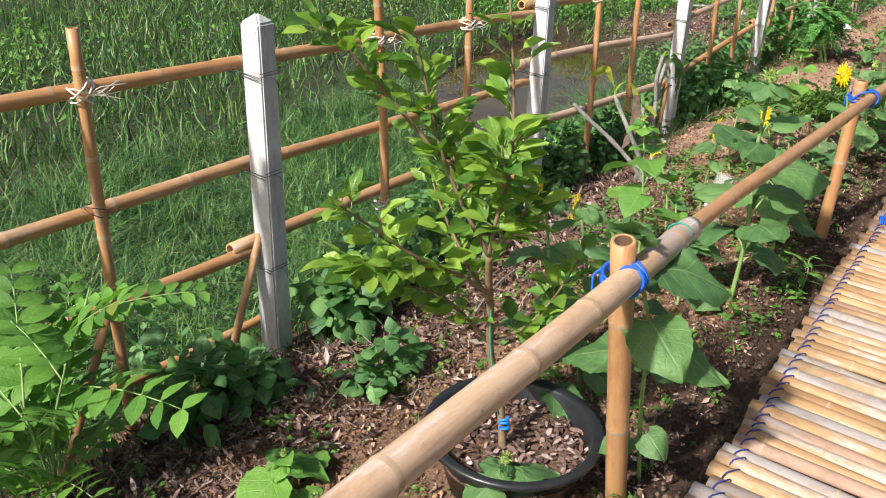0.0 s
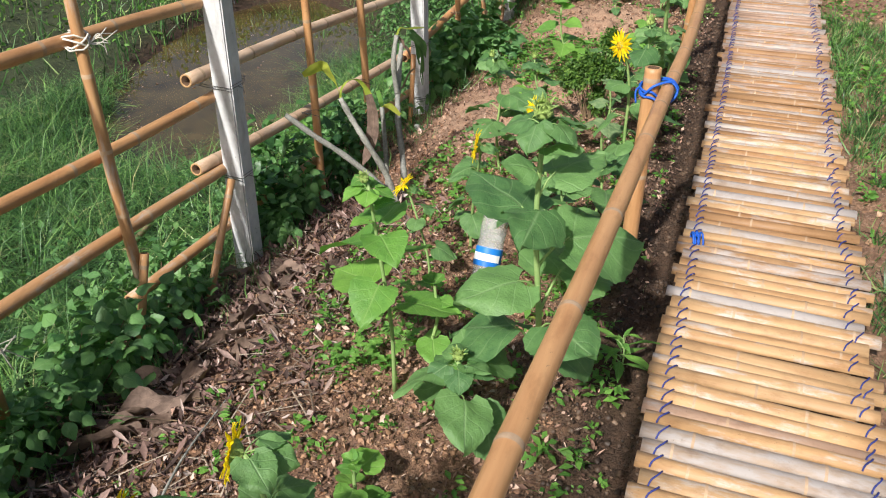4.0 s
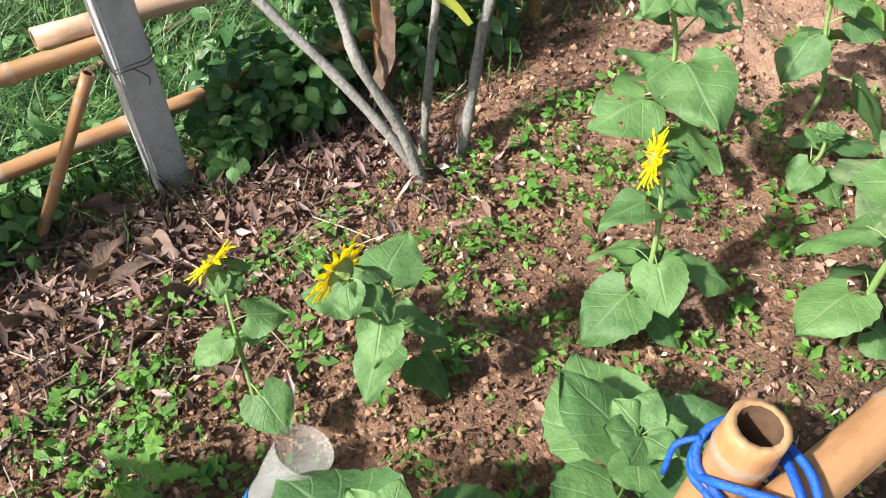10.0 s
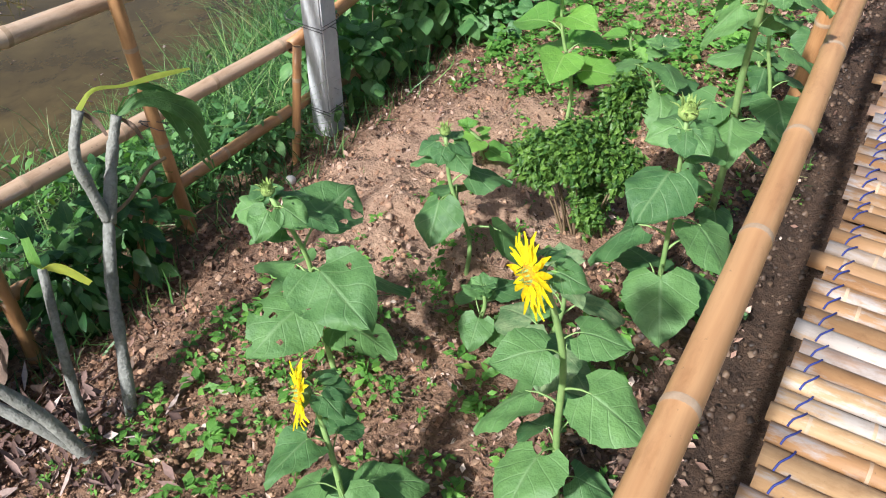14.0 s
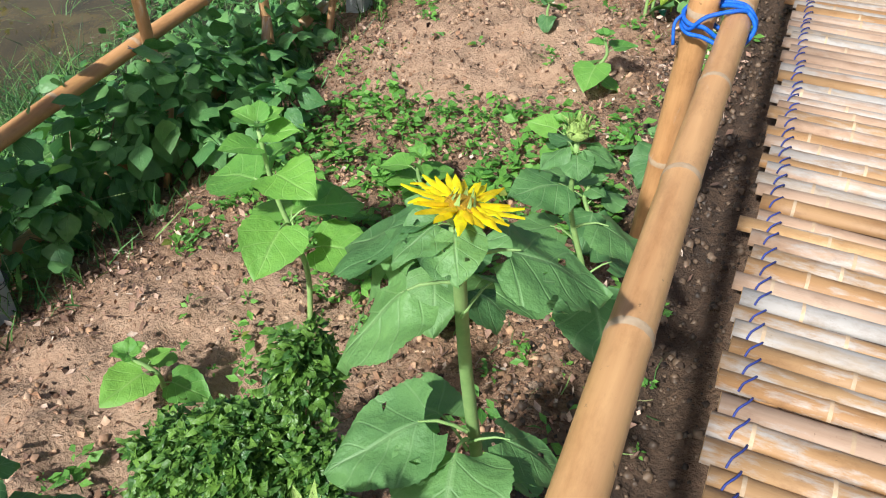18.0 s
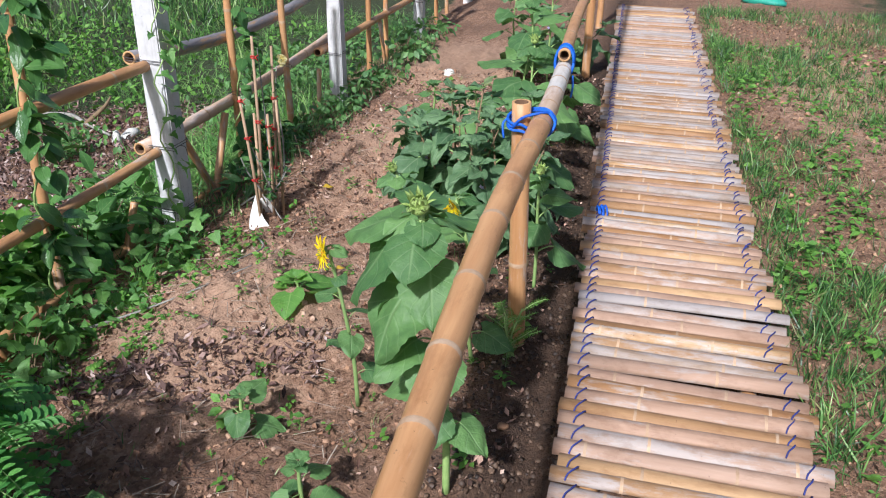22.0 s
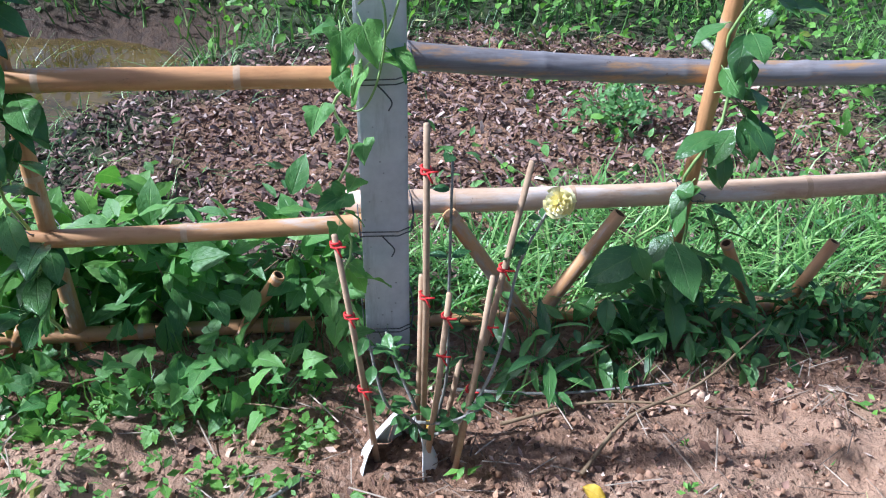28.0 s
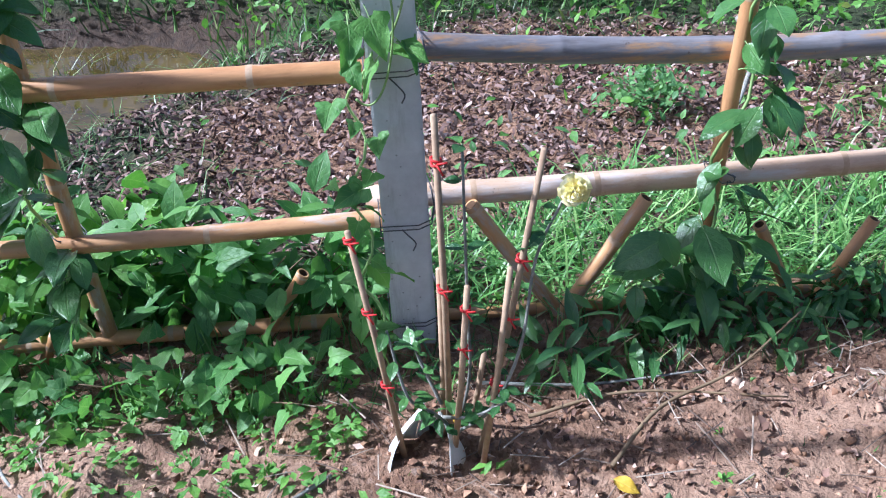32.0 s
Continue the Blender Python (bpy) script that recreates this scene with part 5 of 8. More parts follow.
BUDL = "tall green sunflower with a closed bud and heart-shaped leaves in soil"
FLOL = "green sunflower with an open yellow flower in stony soil"
YNGL = "young bright green sunflower seedling in reddish soil"
tall = sunflower(0.072, 0.39, 0.88, 0, 0.13, "tuft", seed=1, label="large-leaved green sunflower beside the handrail post", lean=(-0.045, -0.25))
for z, way, size, roll in ((0.76, (0.2, 0.12, 0.10), 0.18, 0.1), (0.66, (0.16, -0.11, 0.02), 0.165, 0.2), (0.56, (0.27, 0.05, 0.03), 0.185, -0.1), (0.62, (0.2, 0.24, 0.02), 0.185, 0.1), (0.26, (0.12, -0.08, 0.0), 0.09, 0.4),
                           (0.5, (-0.2, -0.08, 0.05), 0.155, -0.2), (0.2, (-0.12, -0.12, 0.02), 0.1, 0.2), (0.7, (-0.12, 0.2, 0.1), 0.15, 0.1), (0.84, (0.0, -0.06, 0.25), 0.12, 0.3), (0.8, (-0.15, -0.1, 0.15), 0.1, 0.0), (0.42, (0.03, 0.3, 0.05), 0.12, 0.0)):
    put("leaf", SUN_LEAVES[int(z * 50) % 8], tall, aim((-0.04 * max(0, z - 0.3) / 0.58, -0.25 * z / 0.88, z), way, roll, size))
sunflower(-0.82, -0.21, 0.02, 6, 0.115, "bud", 0.035, (0, -0.2, 1), 2, YNGL, True, low=0.25)
sunflower(-0.19, 0.03, 0.17, 6, 0.11, "bud", 0.05, (0, -0.2, 1), 58, "small sunflower with a green bud beside the black pot", low=0.45)
sunflower(-0.32, 0.46, 0.78, 9, 0.12, "flower", 0.109, (-0.95, -0.3, 0.1), 3, FLOL, lean=(-0.05, 0.0))
sunflower(-0.33, 0.78, 0.65, 9, 0.125, "flower", 0.109, (-0.95, -0.25, 0.15), 4, FLOL, lean=(-0.06, -0.03))
sunflower(-0.57, 1.82, 0.67, 10, 0.135, "bud", 0.05, (-0.3, -0.5, 0.9), 5, "slender light green sunflower with a small bud", True, (-0.05, -0.03), low=0.45)
sunflower(-0.10, 1.74, 0.94, 12, 0.18, "bud", 0.085, (-0.1, -0.45, 0.9), 6, BUDL, lean=(-0.02, 0.02), thick=0.009, low=0.25, turn=0.7, droop=-0.4)
sunflower(-0.17, 2.5, 0.40, 9, 0.165, "tuft", seed=7, label="bushy dark green sunflower with large glossy leaves near the handrail", low=0.45, lean=(-0.02, -0.03))
sunflower(-0.11, 2.87, 0.36, 7, 0.135, "tuft", droop=-0.5, seed=60, label="bushy dark green sunflower without a flower near the handrail", low=0.5)
sunflower(-0.46, 1.9, 0.3, 7, 0.095, "tuft", seed=8, label=YNGL, young=True, low=0.25)
sunflower(-0.28, 1.6, 0.27, 7, 0.16, "bud", 0.055, (0, -0.3, 1), 9, "low green sunflower with a green bud", low=0.4)
sunflower(-0.47, 1.3, 0.1, 6, 0.075, "tuft", seed=61, label=YNGL, young=True, low=0.3)
sunflower(-0.5, 0.93, 0.28, 7, 0.1, "tuft", seed=62, label="small light green sunflower among larger ones", young=True, low=0.3)
sunflower(-0.69, 2.49, 0.30, 5, 0.07, "flower", 0.109, (-0.65, -0.25, 0.65), 10, "thin sunflower with a small drooping yellow flower", lean=(-0.11, 0.04), thick=0.005, low=0.45)
sunflower(-0.62, 2.8, 0.46, 9, 0.088, "flower", 0.124, (-0.93, -0.3, 0.15), 11, FLOL, lean=(0.08, -0.15), low=0.2)
sunflower(-0.40, 3.27, 0.40, 9, 0.098, "flower", 0.124, (-0.68, -0.65, 0.2), 12, FLOL, lean=(-0.07, 0.02), low=0.2)
sunflower(-0.09, 3.57, 0.67, 10, 0.098, "flower", 0.131, (-0.58, -0.78, 0.05), 13, FLOL, lean=(-0.06, -0.08), low=0.18, thick=0.0075)
sunflower(-0.74, 3.68, 0.52, 10, 0.14, "bud", 0.05, (-0.1, -0.2, 1), 14, BUDL, lean=(-0.03, -0.1), low=0.3, bitten=True)
sunflower(-0.62, 4.15, 0.36, 7, 0.125, "bud", 0.05, (0, -0.2, 1), 15, BUDL, lean=(-0.08, 0.02), low=0.45, droop=0.25)
sunflower(-0.47, 3.96, 0.1, 6, 0.085, "tuft", seed=16, label=YNGL, low=0.3)
sunflower(-0.09, 4.17, 0.60, 11, 0.135, "bud", 0.075, (0, -0.1, 1), 17, BUDL, lean=(-0.02, -0.02), low=0.2)
sunflower(-0.24, 3.86, 0.36, 7, 0.1, "tuft", seed=18, label="slender sunflower with pale mottled leaves", low=0.3, pool=MOTTLED_LEAVES)
raised = sunflower(-0.06, 4.50, 0.88, 0, 0.085, "flower", 0.1, (0.12, 0.2, 0.95), 19, "sunflower with a raised yellow flower and insect-eaten leaves", lean=(0.02, -0.19), thick=0.0095, bitten=True)
for k, (z, way, size) in enumerate(((0.82, (-0.21, 0.06, 0.0), 0.13), (0.80, (-0.13, -0.1, -0.06), 0.11), (0.83, (0.15, 0.06, 0.0), 0.115), (0.74, (0.06, 0.15, 0.0), 0.11), (0.50, (-0.12, -0.09, 0.03), 0.14), (0.48, (0.02, -0.13, 0.03), 0.14), (0.47, (0.1, 0.02, 0.0), 0.11),
                                    (0.45, (-0.16, 0.05, 0.05), 0.12), (0.36, (0.1, 0.12, 0.0), 0.11), (0.26, (-0.13, -0.06, 0.0), 0.12), (0.18, (0.06, -0.12, 0.0), 0.1))):
    t = z / 0.88
    put("leaf", EATEN_LEAVES[k % 4], raised, aim((0.02 * t * t, -0.19 * t ** 1.3, z - gz(-0.06, 4.5)), way, 0.15 * (k % 3 - 1), size))
sunflower(-0.69, 5.04, 0.46, 9, 0.135, "tuft", seed=20, label="light green sunflower on a clay mound", young=True, lean=(-0.05, -0.04), low=0.4)
sunflower(-0.83, 4.7, 0.06, 5, 0.085, "tuft", seed=21, label=YNGL, young=True, lean=(-0.06, -0.04), low=0.4)
sunflower(-0.06, 5.12, 0.58, 10, 0.115, "bud", 0.07, (0, -0.2, 1), 22, BUDL, lean=(-0.03, -0.1), low=0.2)
sunflower(-0.42, 5.15, 0.24, 8, 0.135, "tuft", seed=23, label="low leafy sunflower in weeds", low=0.3)
sunflower(-0.66, 5.64, 0.06, 7, 0.09, "tuft", seed=24, label=YNGL, young=True)
sunflower(-0.33, 5.98, 0.08, 7, 0.085, "tuft", seed=25, label=YNGL, young=True)
sunflower(-0.16, 5.62, 0.12, 7, 0.1, "tuft", seed=26, label=YNGL)
sunflower(-0.04, 5.98, 0.1, 5, 0.09, "tuft", seed=59, label=YNGL)
sunflower(-0.65, 6.88, 0.1, 5, 0.065, "tuft", seed=27, label=YNGL)
sunflower(-0.34, 6.49, 0.16, 6, 0.085, "tuft", seed=28, label=YNGL, young=True)
sunflower(-0.72, 7.52, 0.2, 7, 0.115, "tuft", seed=29, label="young green sunflower on bare clay soil", low=0.35)
sunflower(-0.31, 7.14, 0.33, 6, 0.085, "tuft", seed=30, label="wilting yellow-green sunflower with drooping leaves", young=True, droop=0.9, low=0.6, pool=PALE_LEAVES)
sunflower(-0.27, 7.16, 0.25, 6, 0.08, "wilted", 0.11, (0.5, -0.6, -0.4), 31, "wilting sunflower with a nodding yellow flower", True, droop=0.9, low=0.6, lean=(0.03, 0), pool=PALE_LEAVES)
sunflower(-0.13, 7.10, 0.3, 7, 0.1, "wilted", 0.091, (-0.3, -0.6, -0.3), 32, "small sunflower with a drooping yellow flower", low=0.2)
sunflower(-0.67, 8.13, 0.11, 5, 0.075, "tuft", seed=33, label=YNGL)
sunflower(-0.36, 7.83, 0.18, 6, 0.075, "tuft", seed=34, label=YNGL)
sunflower(-0.39, 8.35, 0.52, 6, 0.08, "flower", 0.1, (-0.75, -0.6, 0.05), 35, "thin sunflower with a yellow flower and few leaves", lean=(-0.06, -0.02), low=0.2)
sunflower(-0.75, 8.74, 0.17, 6, 0.1, "tuft", seed=36, label=YNGL, young=True)
broad = sunflower(-0.02, 7.99, 0.85, 0, 0.15, "bud", 0.08, (-0.05, -0.45, 0.9), 38, BUDL, lean=(-0.05, -0.06), thick=0.0095)
for k, (z, way, size) in enumerate(((0.80, (-0.2, 0.02, 0.0), 0.15), (0.78, (-0.16, -0.1, -0.05), 0.165), (0.80, (0.0, -0.16, 0.0), 0.13), (0.80, (0.1, 0.16, 0.02), 0.15), (0.74, (0.05, -0.15, -0.06), 0.14), (0.82, (-0.05, 0.15, 0.1), 0.12),
                                    (0.68, (-0.1, -0.15, -0.08), 0.175), (0.66, (-0.2, 0.02, -0.08), 0.165), (0.5, (-0.1, -0.13, 0.02), 0.145), (0.48, (0.02, -0.16, 0.0), 0.14), (0.38, (-0.14, -0.02, 0.0), 0.12), (0.3, (-0.04, -0.14, 0.0), 0.11), (0.26, (0.12, -0.06, 0.0), 0.11))):
    t = z / 0.85
    put("leaf", SUN_LEAVES[k % 8], broad, aim((-0.05 * t * t, -0.06 * t * t, z - gz(-0.02, 7.99)), way, 0.15 * (k % 3 - 1), size))
sunflower(-0.08, 8.62, 0.6, 7, 0.1, "wilted", 0.085, (-0.4, -0.7, -0.45), 39, "sunflower with a nodding yellow flower half open", lean=(-0.06, -0.02), low=0.25)
sunflower(-0.33, 8.9, 0.58, 9, 0.12, "bud", 0.055, (-0.3, -0.5, 0.7), 40, "light green sunflower with a closed bud in reddish soil", lean=(-0.07, -0.06), low=0.3)
sunflower(-0.82, 11.04, 0.28, 7, 0.11, "tuft", seed=41, label=YNGL)
sunflower(-0.14, 10.3, 0.72, 12, 0.16, "bud", 0.07, (0, -0.2, 1), 42, BUDL, low=0.2)
sunflower(-0.3, 11.3, 0.78, 12, 0.17, "bud", 0.07, (0, -0.2, 1), 43, BUDL, low=0.2)
sunflower(-0.25, 12.0, 0.8, 12, 0.17, "bud", 0.07, (0, -0.2, 1), 44, BUDL, low=0.2)
sunflower(-0.5, 10.7, 0.35, 8, 0.13, "tuft", seed=45, label=YNGL)
sunflower(-0.55, 12.4, 0.6, 10, 0.16, "tuft", seed=46, label=BUDL)
sunflower(-0.05, 11.0, 0.5, 9, 0.15, "tuft", seed=47, label="large-leaved green sunflower beside the handrail")
sunflower(0.05, 9.18, 0.5, 8, 0.11, "bud", 0.06, (0.1, -0.3, 0.9), 48, "sunflower with a spiky green bud beside the handrail", lean=(0.0, -0.04), low=0.4)


# ---- lime tree in its pot ----
def build_pot():
    px, py = -0.27, 0.20
    z = gz(px, py)
    p = thing("plant_pot", px, py, z, "large round black plastic pot filled with dry mulch", "plant pot")
    prof = [(0.0, 0.01), (0.19, 0.0), (0.225, 0.13), (0.232, 0.135), (0.236, 0.175), (0.265, 0.18), (0.27, 0.19), (0.268, 0.2), (0.245, 0.2), (0.235, 0.19), (0.225, 0.12), (0.2, 0.06)]
    n = 40
    vs, fs = [], []
    for r, h in prof:
        for i in range(n):
            a = 2 * math.pi * i / n
            vs.append((r * math.cos(a), r * math.sin(a), h))
    for k in range(len(prof) - 1):
        for i in range(n):
            j = (i + 1) % n
            fs.append((k * n + i, k * n + j, k * n + n + j, k * n + n + i))
    put("body", mesh_of("body", vs, fs, [POT]), p)
    vs, fs = [(0, 0, 0.13)], []
    for k in range(1, 6):
        for i in range(n):
            a = 2 * math.pi * i / n
            r = 0.232 * k / 5
            vs.append((r * math.cos(a), r * math.sin(a), 0.125 + 0.012 * noise.noise((r * 9 * math.cos(a), r * 9 * math.sin(a), 2))))
    for i in range(n):
        j = (i + 1) % n
        fs.append((0, 1 + i, 1 + j))
        for k in range(4):
            fs.append((1 + k * n + i, 1 + k * n + n + i, 1 + k * n + n + j, 1 + k * n + j))
    me = mesh_of("soil_fill", vs, fs, [SOIL])
    att = me.color_attributes.new("kind", "FLOAT_COLOR", "POINT")
    att.data.foreach_set("color", np.tile(np.array([0, 0, 0.3, 1], np.float32), len(vs)))
    put("soil_fill", me, p)
    m = 700
    r = 0.225 * np.sqrt(RNG.random(m))
    a = RNG.random(m) * 6.28
    places = np.stack([r * np.cos(a), r * np.sin(a), 0.133 + RNG.random(m) * 0.012], -1)
    sc = scatter("mulch", FLAKE, places, turns_of(RNG.random(m) * 6.28, RNG.normal(0, 0.3, m), RNG.normal(0, 0.4, m)), 0.012 + RNG.random(m) * 0.028, [CHIPS], "stuff", "", "", p)


FLAKE = (np.array([(-0.5, -0.16, 0.0), (0.0, -0.22, 0.08), (0.5, -0.1, 0.0), (-0.5, 0.14, 0.06), (0.0, 0.2, 0.13), (0.5, 0.12, 0.03)]), np.array([(0, 1, 4, 3), (1, 2, 5, 4)]), np.array([(0, 0), (0.5, 0), (1, 0), (0, 1), (0.5, 1), (1, 1)], float))
build_pot()


def build_lime():
    x0, y0, z0 = -0.28, 0.17, gz(-0.27, 0.2) + 0.12
    t = thing("lime_tree", x0, y0, z0, "young lime tree with glossy yellow-green leaves in a black pot", "tree")
    rng = random.Random(11)

    def local(p):
        return Vector((p[0] - x0, p[1] - y0, p[2] - z0))

    trunk = smooth_path([local((x0, y0, z0 - 0.02)), local((-0.31, 0.18, 0.22)), local((-0.33, 0.14, 0.4)), local((-0.315, 0.1, 0.55)), local((-0.29, 0.04, 0.69)), local((-0.27, 0.0, 0.78))], 5)
    v, f = tube(trunk, [0.0125 - 0.004 * i / len(trunk) for i in range(len(trunk))], 8)
    tr = put("trunk", mesh_of("trunk", v, f, [BROWNSTEM]), t)
    limbs = [[(-0.27, 0.0, 0.78), (-0.24, -0.03, 0.88), (-0.21, -0.03, 1.04), (-0.22, -0.02, 1.2), (-0.24, -0.03, 1.4)],
             [(-0.27, 0.0, 0.78), (-0.34, -0.02, 0.9), (-0.39, -0.05, 1.04), (-0.42, -0.07, 1.18), (-0.44, -0.09, 1.3)],
             [(-0.4, -0.04, 1.02), (-0.49, -0.12, 1.16), (-0.54, -0.2, 1.27), (-0.55, -0.28, 1.33)],
             [(-0.3, 0.06, 0.64), (-0.37, 0.0, 0.7), (-0.43, -0.1, 0.77), (-0.47, -0.22, 0.88), (-0.47, -0.33, 0.97)],
             [(-0.4, -0.04, 0.72), (-0.5, -0.12, 0.72), (-0.55, -0.22, 0.74)],
             [(-0.33, 0.13, 0.44), (-0.4, 0.06, 0.56), (-0.45, 0.0, 0.62), (-0.56, -0.1, 0.65)],
             [(-0.33, 0.13, 0.46), (-0.25, 0.17, 0.5), (-0.19, 0.22, 0.6), (-0.14, 0.24, 0.72)],
             [(-0.27, 0.0, 0.8), (-0.22, 0.02, 0.86), (-0.18, 0.02, 0.94)],
             [(-0.3, 0.06, 0.62), (-0.39, 0.08, 0.7), (-0.48, 0.1, 0.8), (-0.52, 0.1, 0.88)],
             [(-0.35, -0.02, 0.92), (-0.42, 0.04, 0.98), (-0.47, 0.08, 1.06)],
             [(-0.22, -0.03, 0.98), (-0.18, -0.1, 1.04), (-0.17, -0.14, 1.12)]]
    count = 0
    for limb in limbs:
        path = smooth_path([local(p) for p in limb], 5)
        v, f = tube(path, [0.0065 - 0.0045 * i / len(path) for i in range(len(path))], 6)
        put("branch", mesh_of("branch", v, f, [BROWNSTEM]), t)
        n = len(path)
        for k in range(42):
            u = 0.14 + 0.86 * k / 41
            i = min(int(u * (n - 1)), n - 2)
            p = path[i].lerp(path[i + 1], u * (n - 1) - i) if i < n - 1 else path[-1]
            d = (path[min(i + 1, n - 1)] - path[max(i - 1, 0)]).normalized()
            a = rng.uniform(0, 6.28)
            out = Vector((math.cos(a), math.sin(a), rng.uniform(-0.25, 0.6))) + d * 0.5
            off = out.normalized() * rng.uniform(0, 0.04)
            put("leaf", LIME_LEAVES[rng.randrange(5)], t, aim(p + off, out, rng.uniform(-0.7, 0.7), rng.uniform(0.05, 0.095)))
            count += 1
    v, f = tube(smooth_path([local((-0.295, 0.15, 0.2)), local((-0.315, 0.11, 0.45)), local((-0.295, 0.07, 0.64))], 4), 0.0025, 5)
    put("string_tie", mesh_of("string_tie", v, f, [GREEN_STRING]), t)
    v, f = joined([coil(local((-0.285, 0.17, 0.16)), (-0.3, 0.3, 1), 0.014, 3, 0.004, 0.035, 0.3, 1)])
    put("ribbon", mesh_of("ribbon", v, f, [LABEL_BLUE]), t, None, "blue ribbon")


build_lime()


# ---- bottles ----
def bottle(x, y, z, h, tilt, label, band):
    b = thing("plastic_bottle", x, y, z, label, "bottle")
    root_m = pose(x, y, z) @ Matrix.Rotation(radians(tilt[0]), 4, "X") @ Matrix.Rotation(radians(tilt[1]), 4, "Y")
    b.matrix_basis = root_m @ Matrix.Diagonal((1.14, 1.14, 1.0, 1.0)) if band else root_m
    prof = [(0.0125, 0.02), (0.013, 0.04), (0.02, 0.07), (0.037, 0.125), (0.043, 0.15), (0.041, 0.16), (0.043, 0.17), (0.041, 0.22), (0.043, 0.25), (0.041, 0.28), (0.043, 0.31), (0.042, h - 0.01), (0.0425, h)]
    n = 22
    vs, fs = [], []
    for r, zz in prof:
        for i in range(n):
            a = 2 * math.pi * i / n
            vs.append((r * math.cos(a), r * math.sin(a), zz))
    for k in range(len(prof) - 1):
        for i in range(n):
            j = (i + 1) % n
            fs.append((k * n + i, k * n + j, k * n + n + j, k * n + n + i))
    put("body", mesh_of("body", vs, fs, [PET]), b)
    for name, lo, hi, mat in (("label", 0.175, 0.245, LABEL_BLUE), ("print", 0.195, 0.222, LABEL_WHITE)):
        vs, fs = [], []
        m = n if name == "label" else 9
        r = 0.0445 if name == "label" else 0.0455
        for zz in (lo, hi):
            for i in range(m):
                a = 2 * math.pi * i / n + 3.6
                vs.append((r * math.cos(a), r * math.sin(a), zz))
        for i in range(m if name == "label" else m - 1):
            j = (i + 1) % m
            fs.append((i, j, m + j, m + i))
        if band or name == "label":
            put(name, mesh_of(name, vs, fs, [mat]), b)
    v, f = tube([(0, 0, -0.01), (0, 0, 0.028)], 0.0155, 14)
    put("cap", mesh_of("cap", v, f, [CAP]), b, None, "green screw cap")
    vs, fs = [], []
    prof2 = [(0.011, 0.03), (0.018, 0.068), (0.034, 0.122), (0.038, 0.145), (0.0, 0.146)]
    for r, zz in prof2:
        for i in range(n):
            a = 2 * math.pi * i / n
            vs.append((r * math.cos(a), r * math.sin(a), zz))
    for k in range(len(prof2) - 1):
        for i in range(n):
            j = (i + 1) % n
            fs.append((k * n + i, k * n + j, k * n + n + j, k * n + n + i))
    put("water", mesh_of("water", vs, fs, [BAGWATER]), b, None, "cloudy water")


bottle(-0.44, 2.30, gz(-0.44, 2.30) + 0.01, 0.38, (-28, 3), "upturned clear plastic bottle with a blue label in the soil", True)
bottle(-0.25, 7.22, gz(-0.25, 7.22), 0.36, (-2, -1), "upturned clear plastic bottle with a blue band and open base", False)


# ---- pepper, fennel, frond plant ----
def pepper(x, y, s, label):
    p = thing("pepper_plant", x, y, gz(x, y) - 0.01, label, "pepper plant")
    v, f = tube(smooth_path([(0, 0, 0), (0.01, 0, s * 0.5), (0, 0.01, s)], 3), [0.004, 0.0038, 0.0036, 0.0032, 0.003, 0.0025, 0.002], 6)
    put("stem", mesh_of("stem", v, f, [STEM]), p)
    rng = random.Random(int(x * 100 + y * 10))
    for k in range(14):
        t = 0.3 + 0.7 * k / 13
        a = k * 2.4
        put("leaf", PEPPER_LEAVES[k % 3], p, aim((0, 0, s * t), (math.cos(a), math.sin(a), 0.2 + 0.9 * max(0, t - 0.6)), rng.uniform(-0.3, 0.3), rng.uniform(0.08, 0.115) * (1 if t < 0.8 else 0.7)))


FINGER = [(0, 0.05), (0.08, 0.2), (0.16, 0.4), (0.24, 0.12), (0.36, 0.16), (0.46, 0.36), (0.52, 0.13), (0.62, 0.13), (0.72, 0.24), (0.78, 0.09), (0.9, 0.07), (1, 0.003)]
FINGER_LEAVES = leaf_set("leaf", FINGER, YOUNGLEAF, STEM, 0.5, 0.02, 3, 0.3, droop=0.2, fold=0.1, wave=0.04, nu=26, hang=0.3, back=0.2)


def seedling(x, y, h, label, seed):
    p = thing("papaya_seedling", x, y, gz(x, y) - 0.01, label, "seedling")
    v, f = tube(smooth_path([(0, 0, 0), (0.005, 0, h * 0.5), (0, 0.005, h)], 3), 0.003, 6)
    put("stem", mesh_of("stem", v, f, [STEM]), p)
    for k in range(6):
        a = seed + k * 2.4
        put("leaf", FINGER_LEAVES[k % 3], p, aim((0, 0, h * (0.5 + 0.1 * k)), (math.cos(a), math.sin(a), 0.35), 0, 0.085 - 0.006 * k))


for k, (x, y, h) in enumerate([(-0.60, 1.98, 0.1), (-0.72, 1.9, 0.08), (-0.66, 2.25, 0.16)]):
    seedling(x, y, h, "small bright green papaya seedling with cut leaves", 1.3 * k)
pepper(0.12, 2.04, 0.16, "low bright green pepper plant beside the walkway")


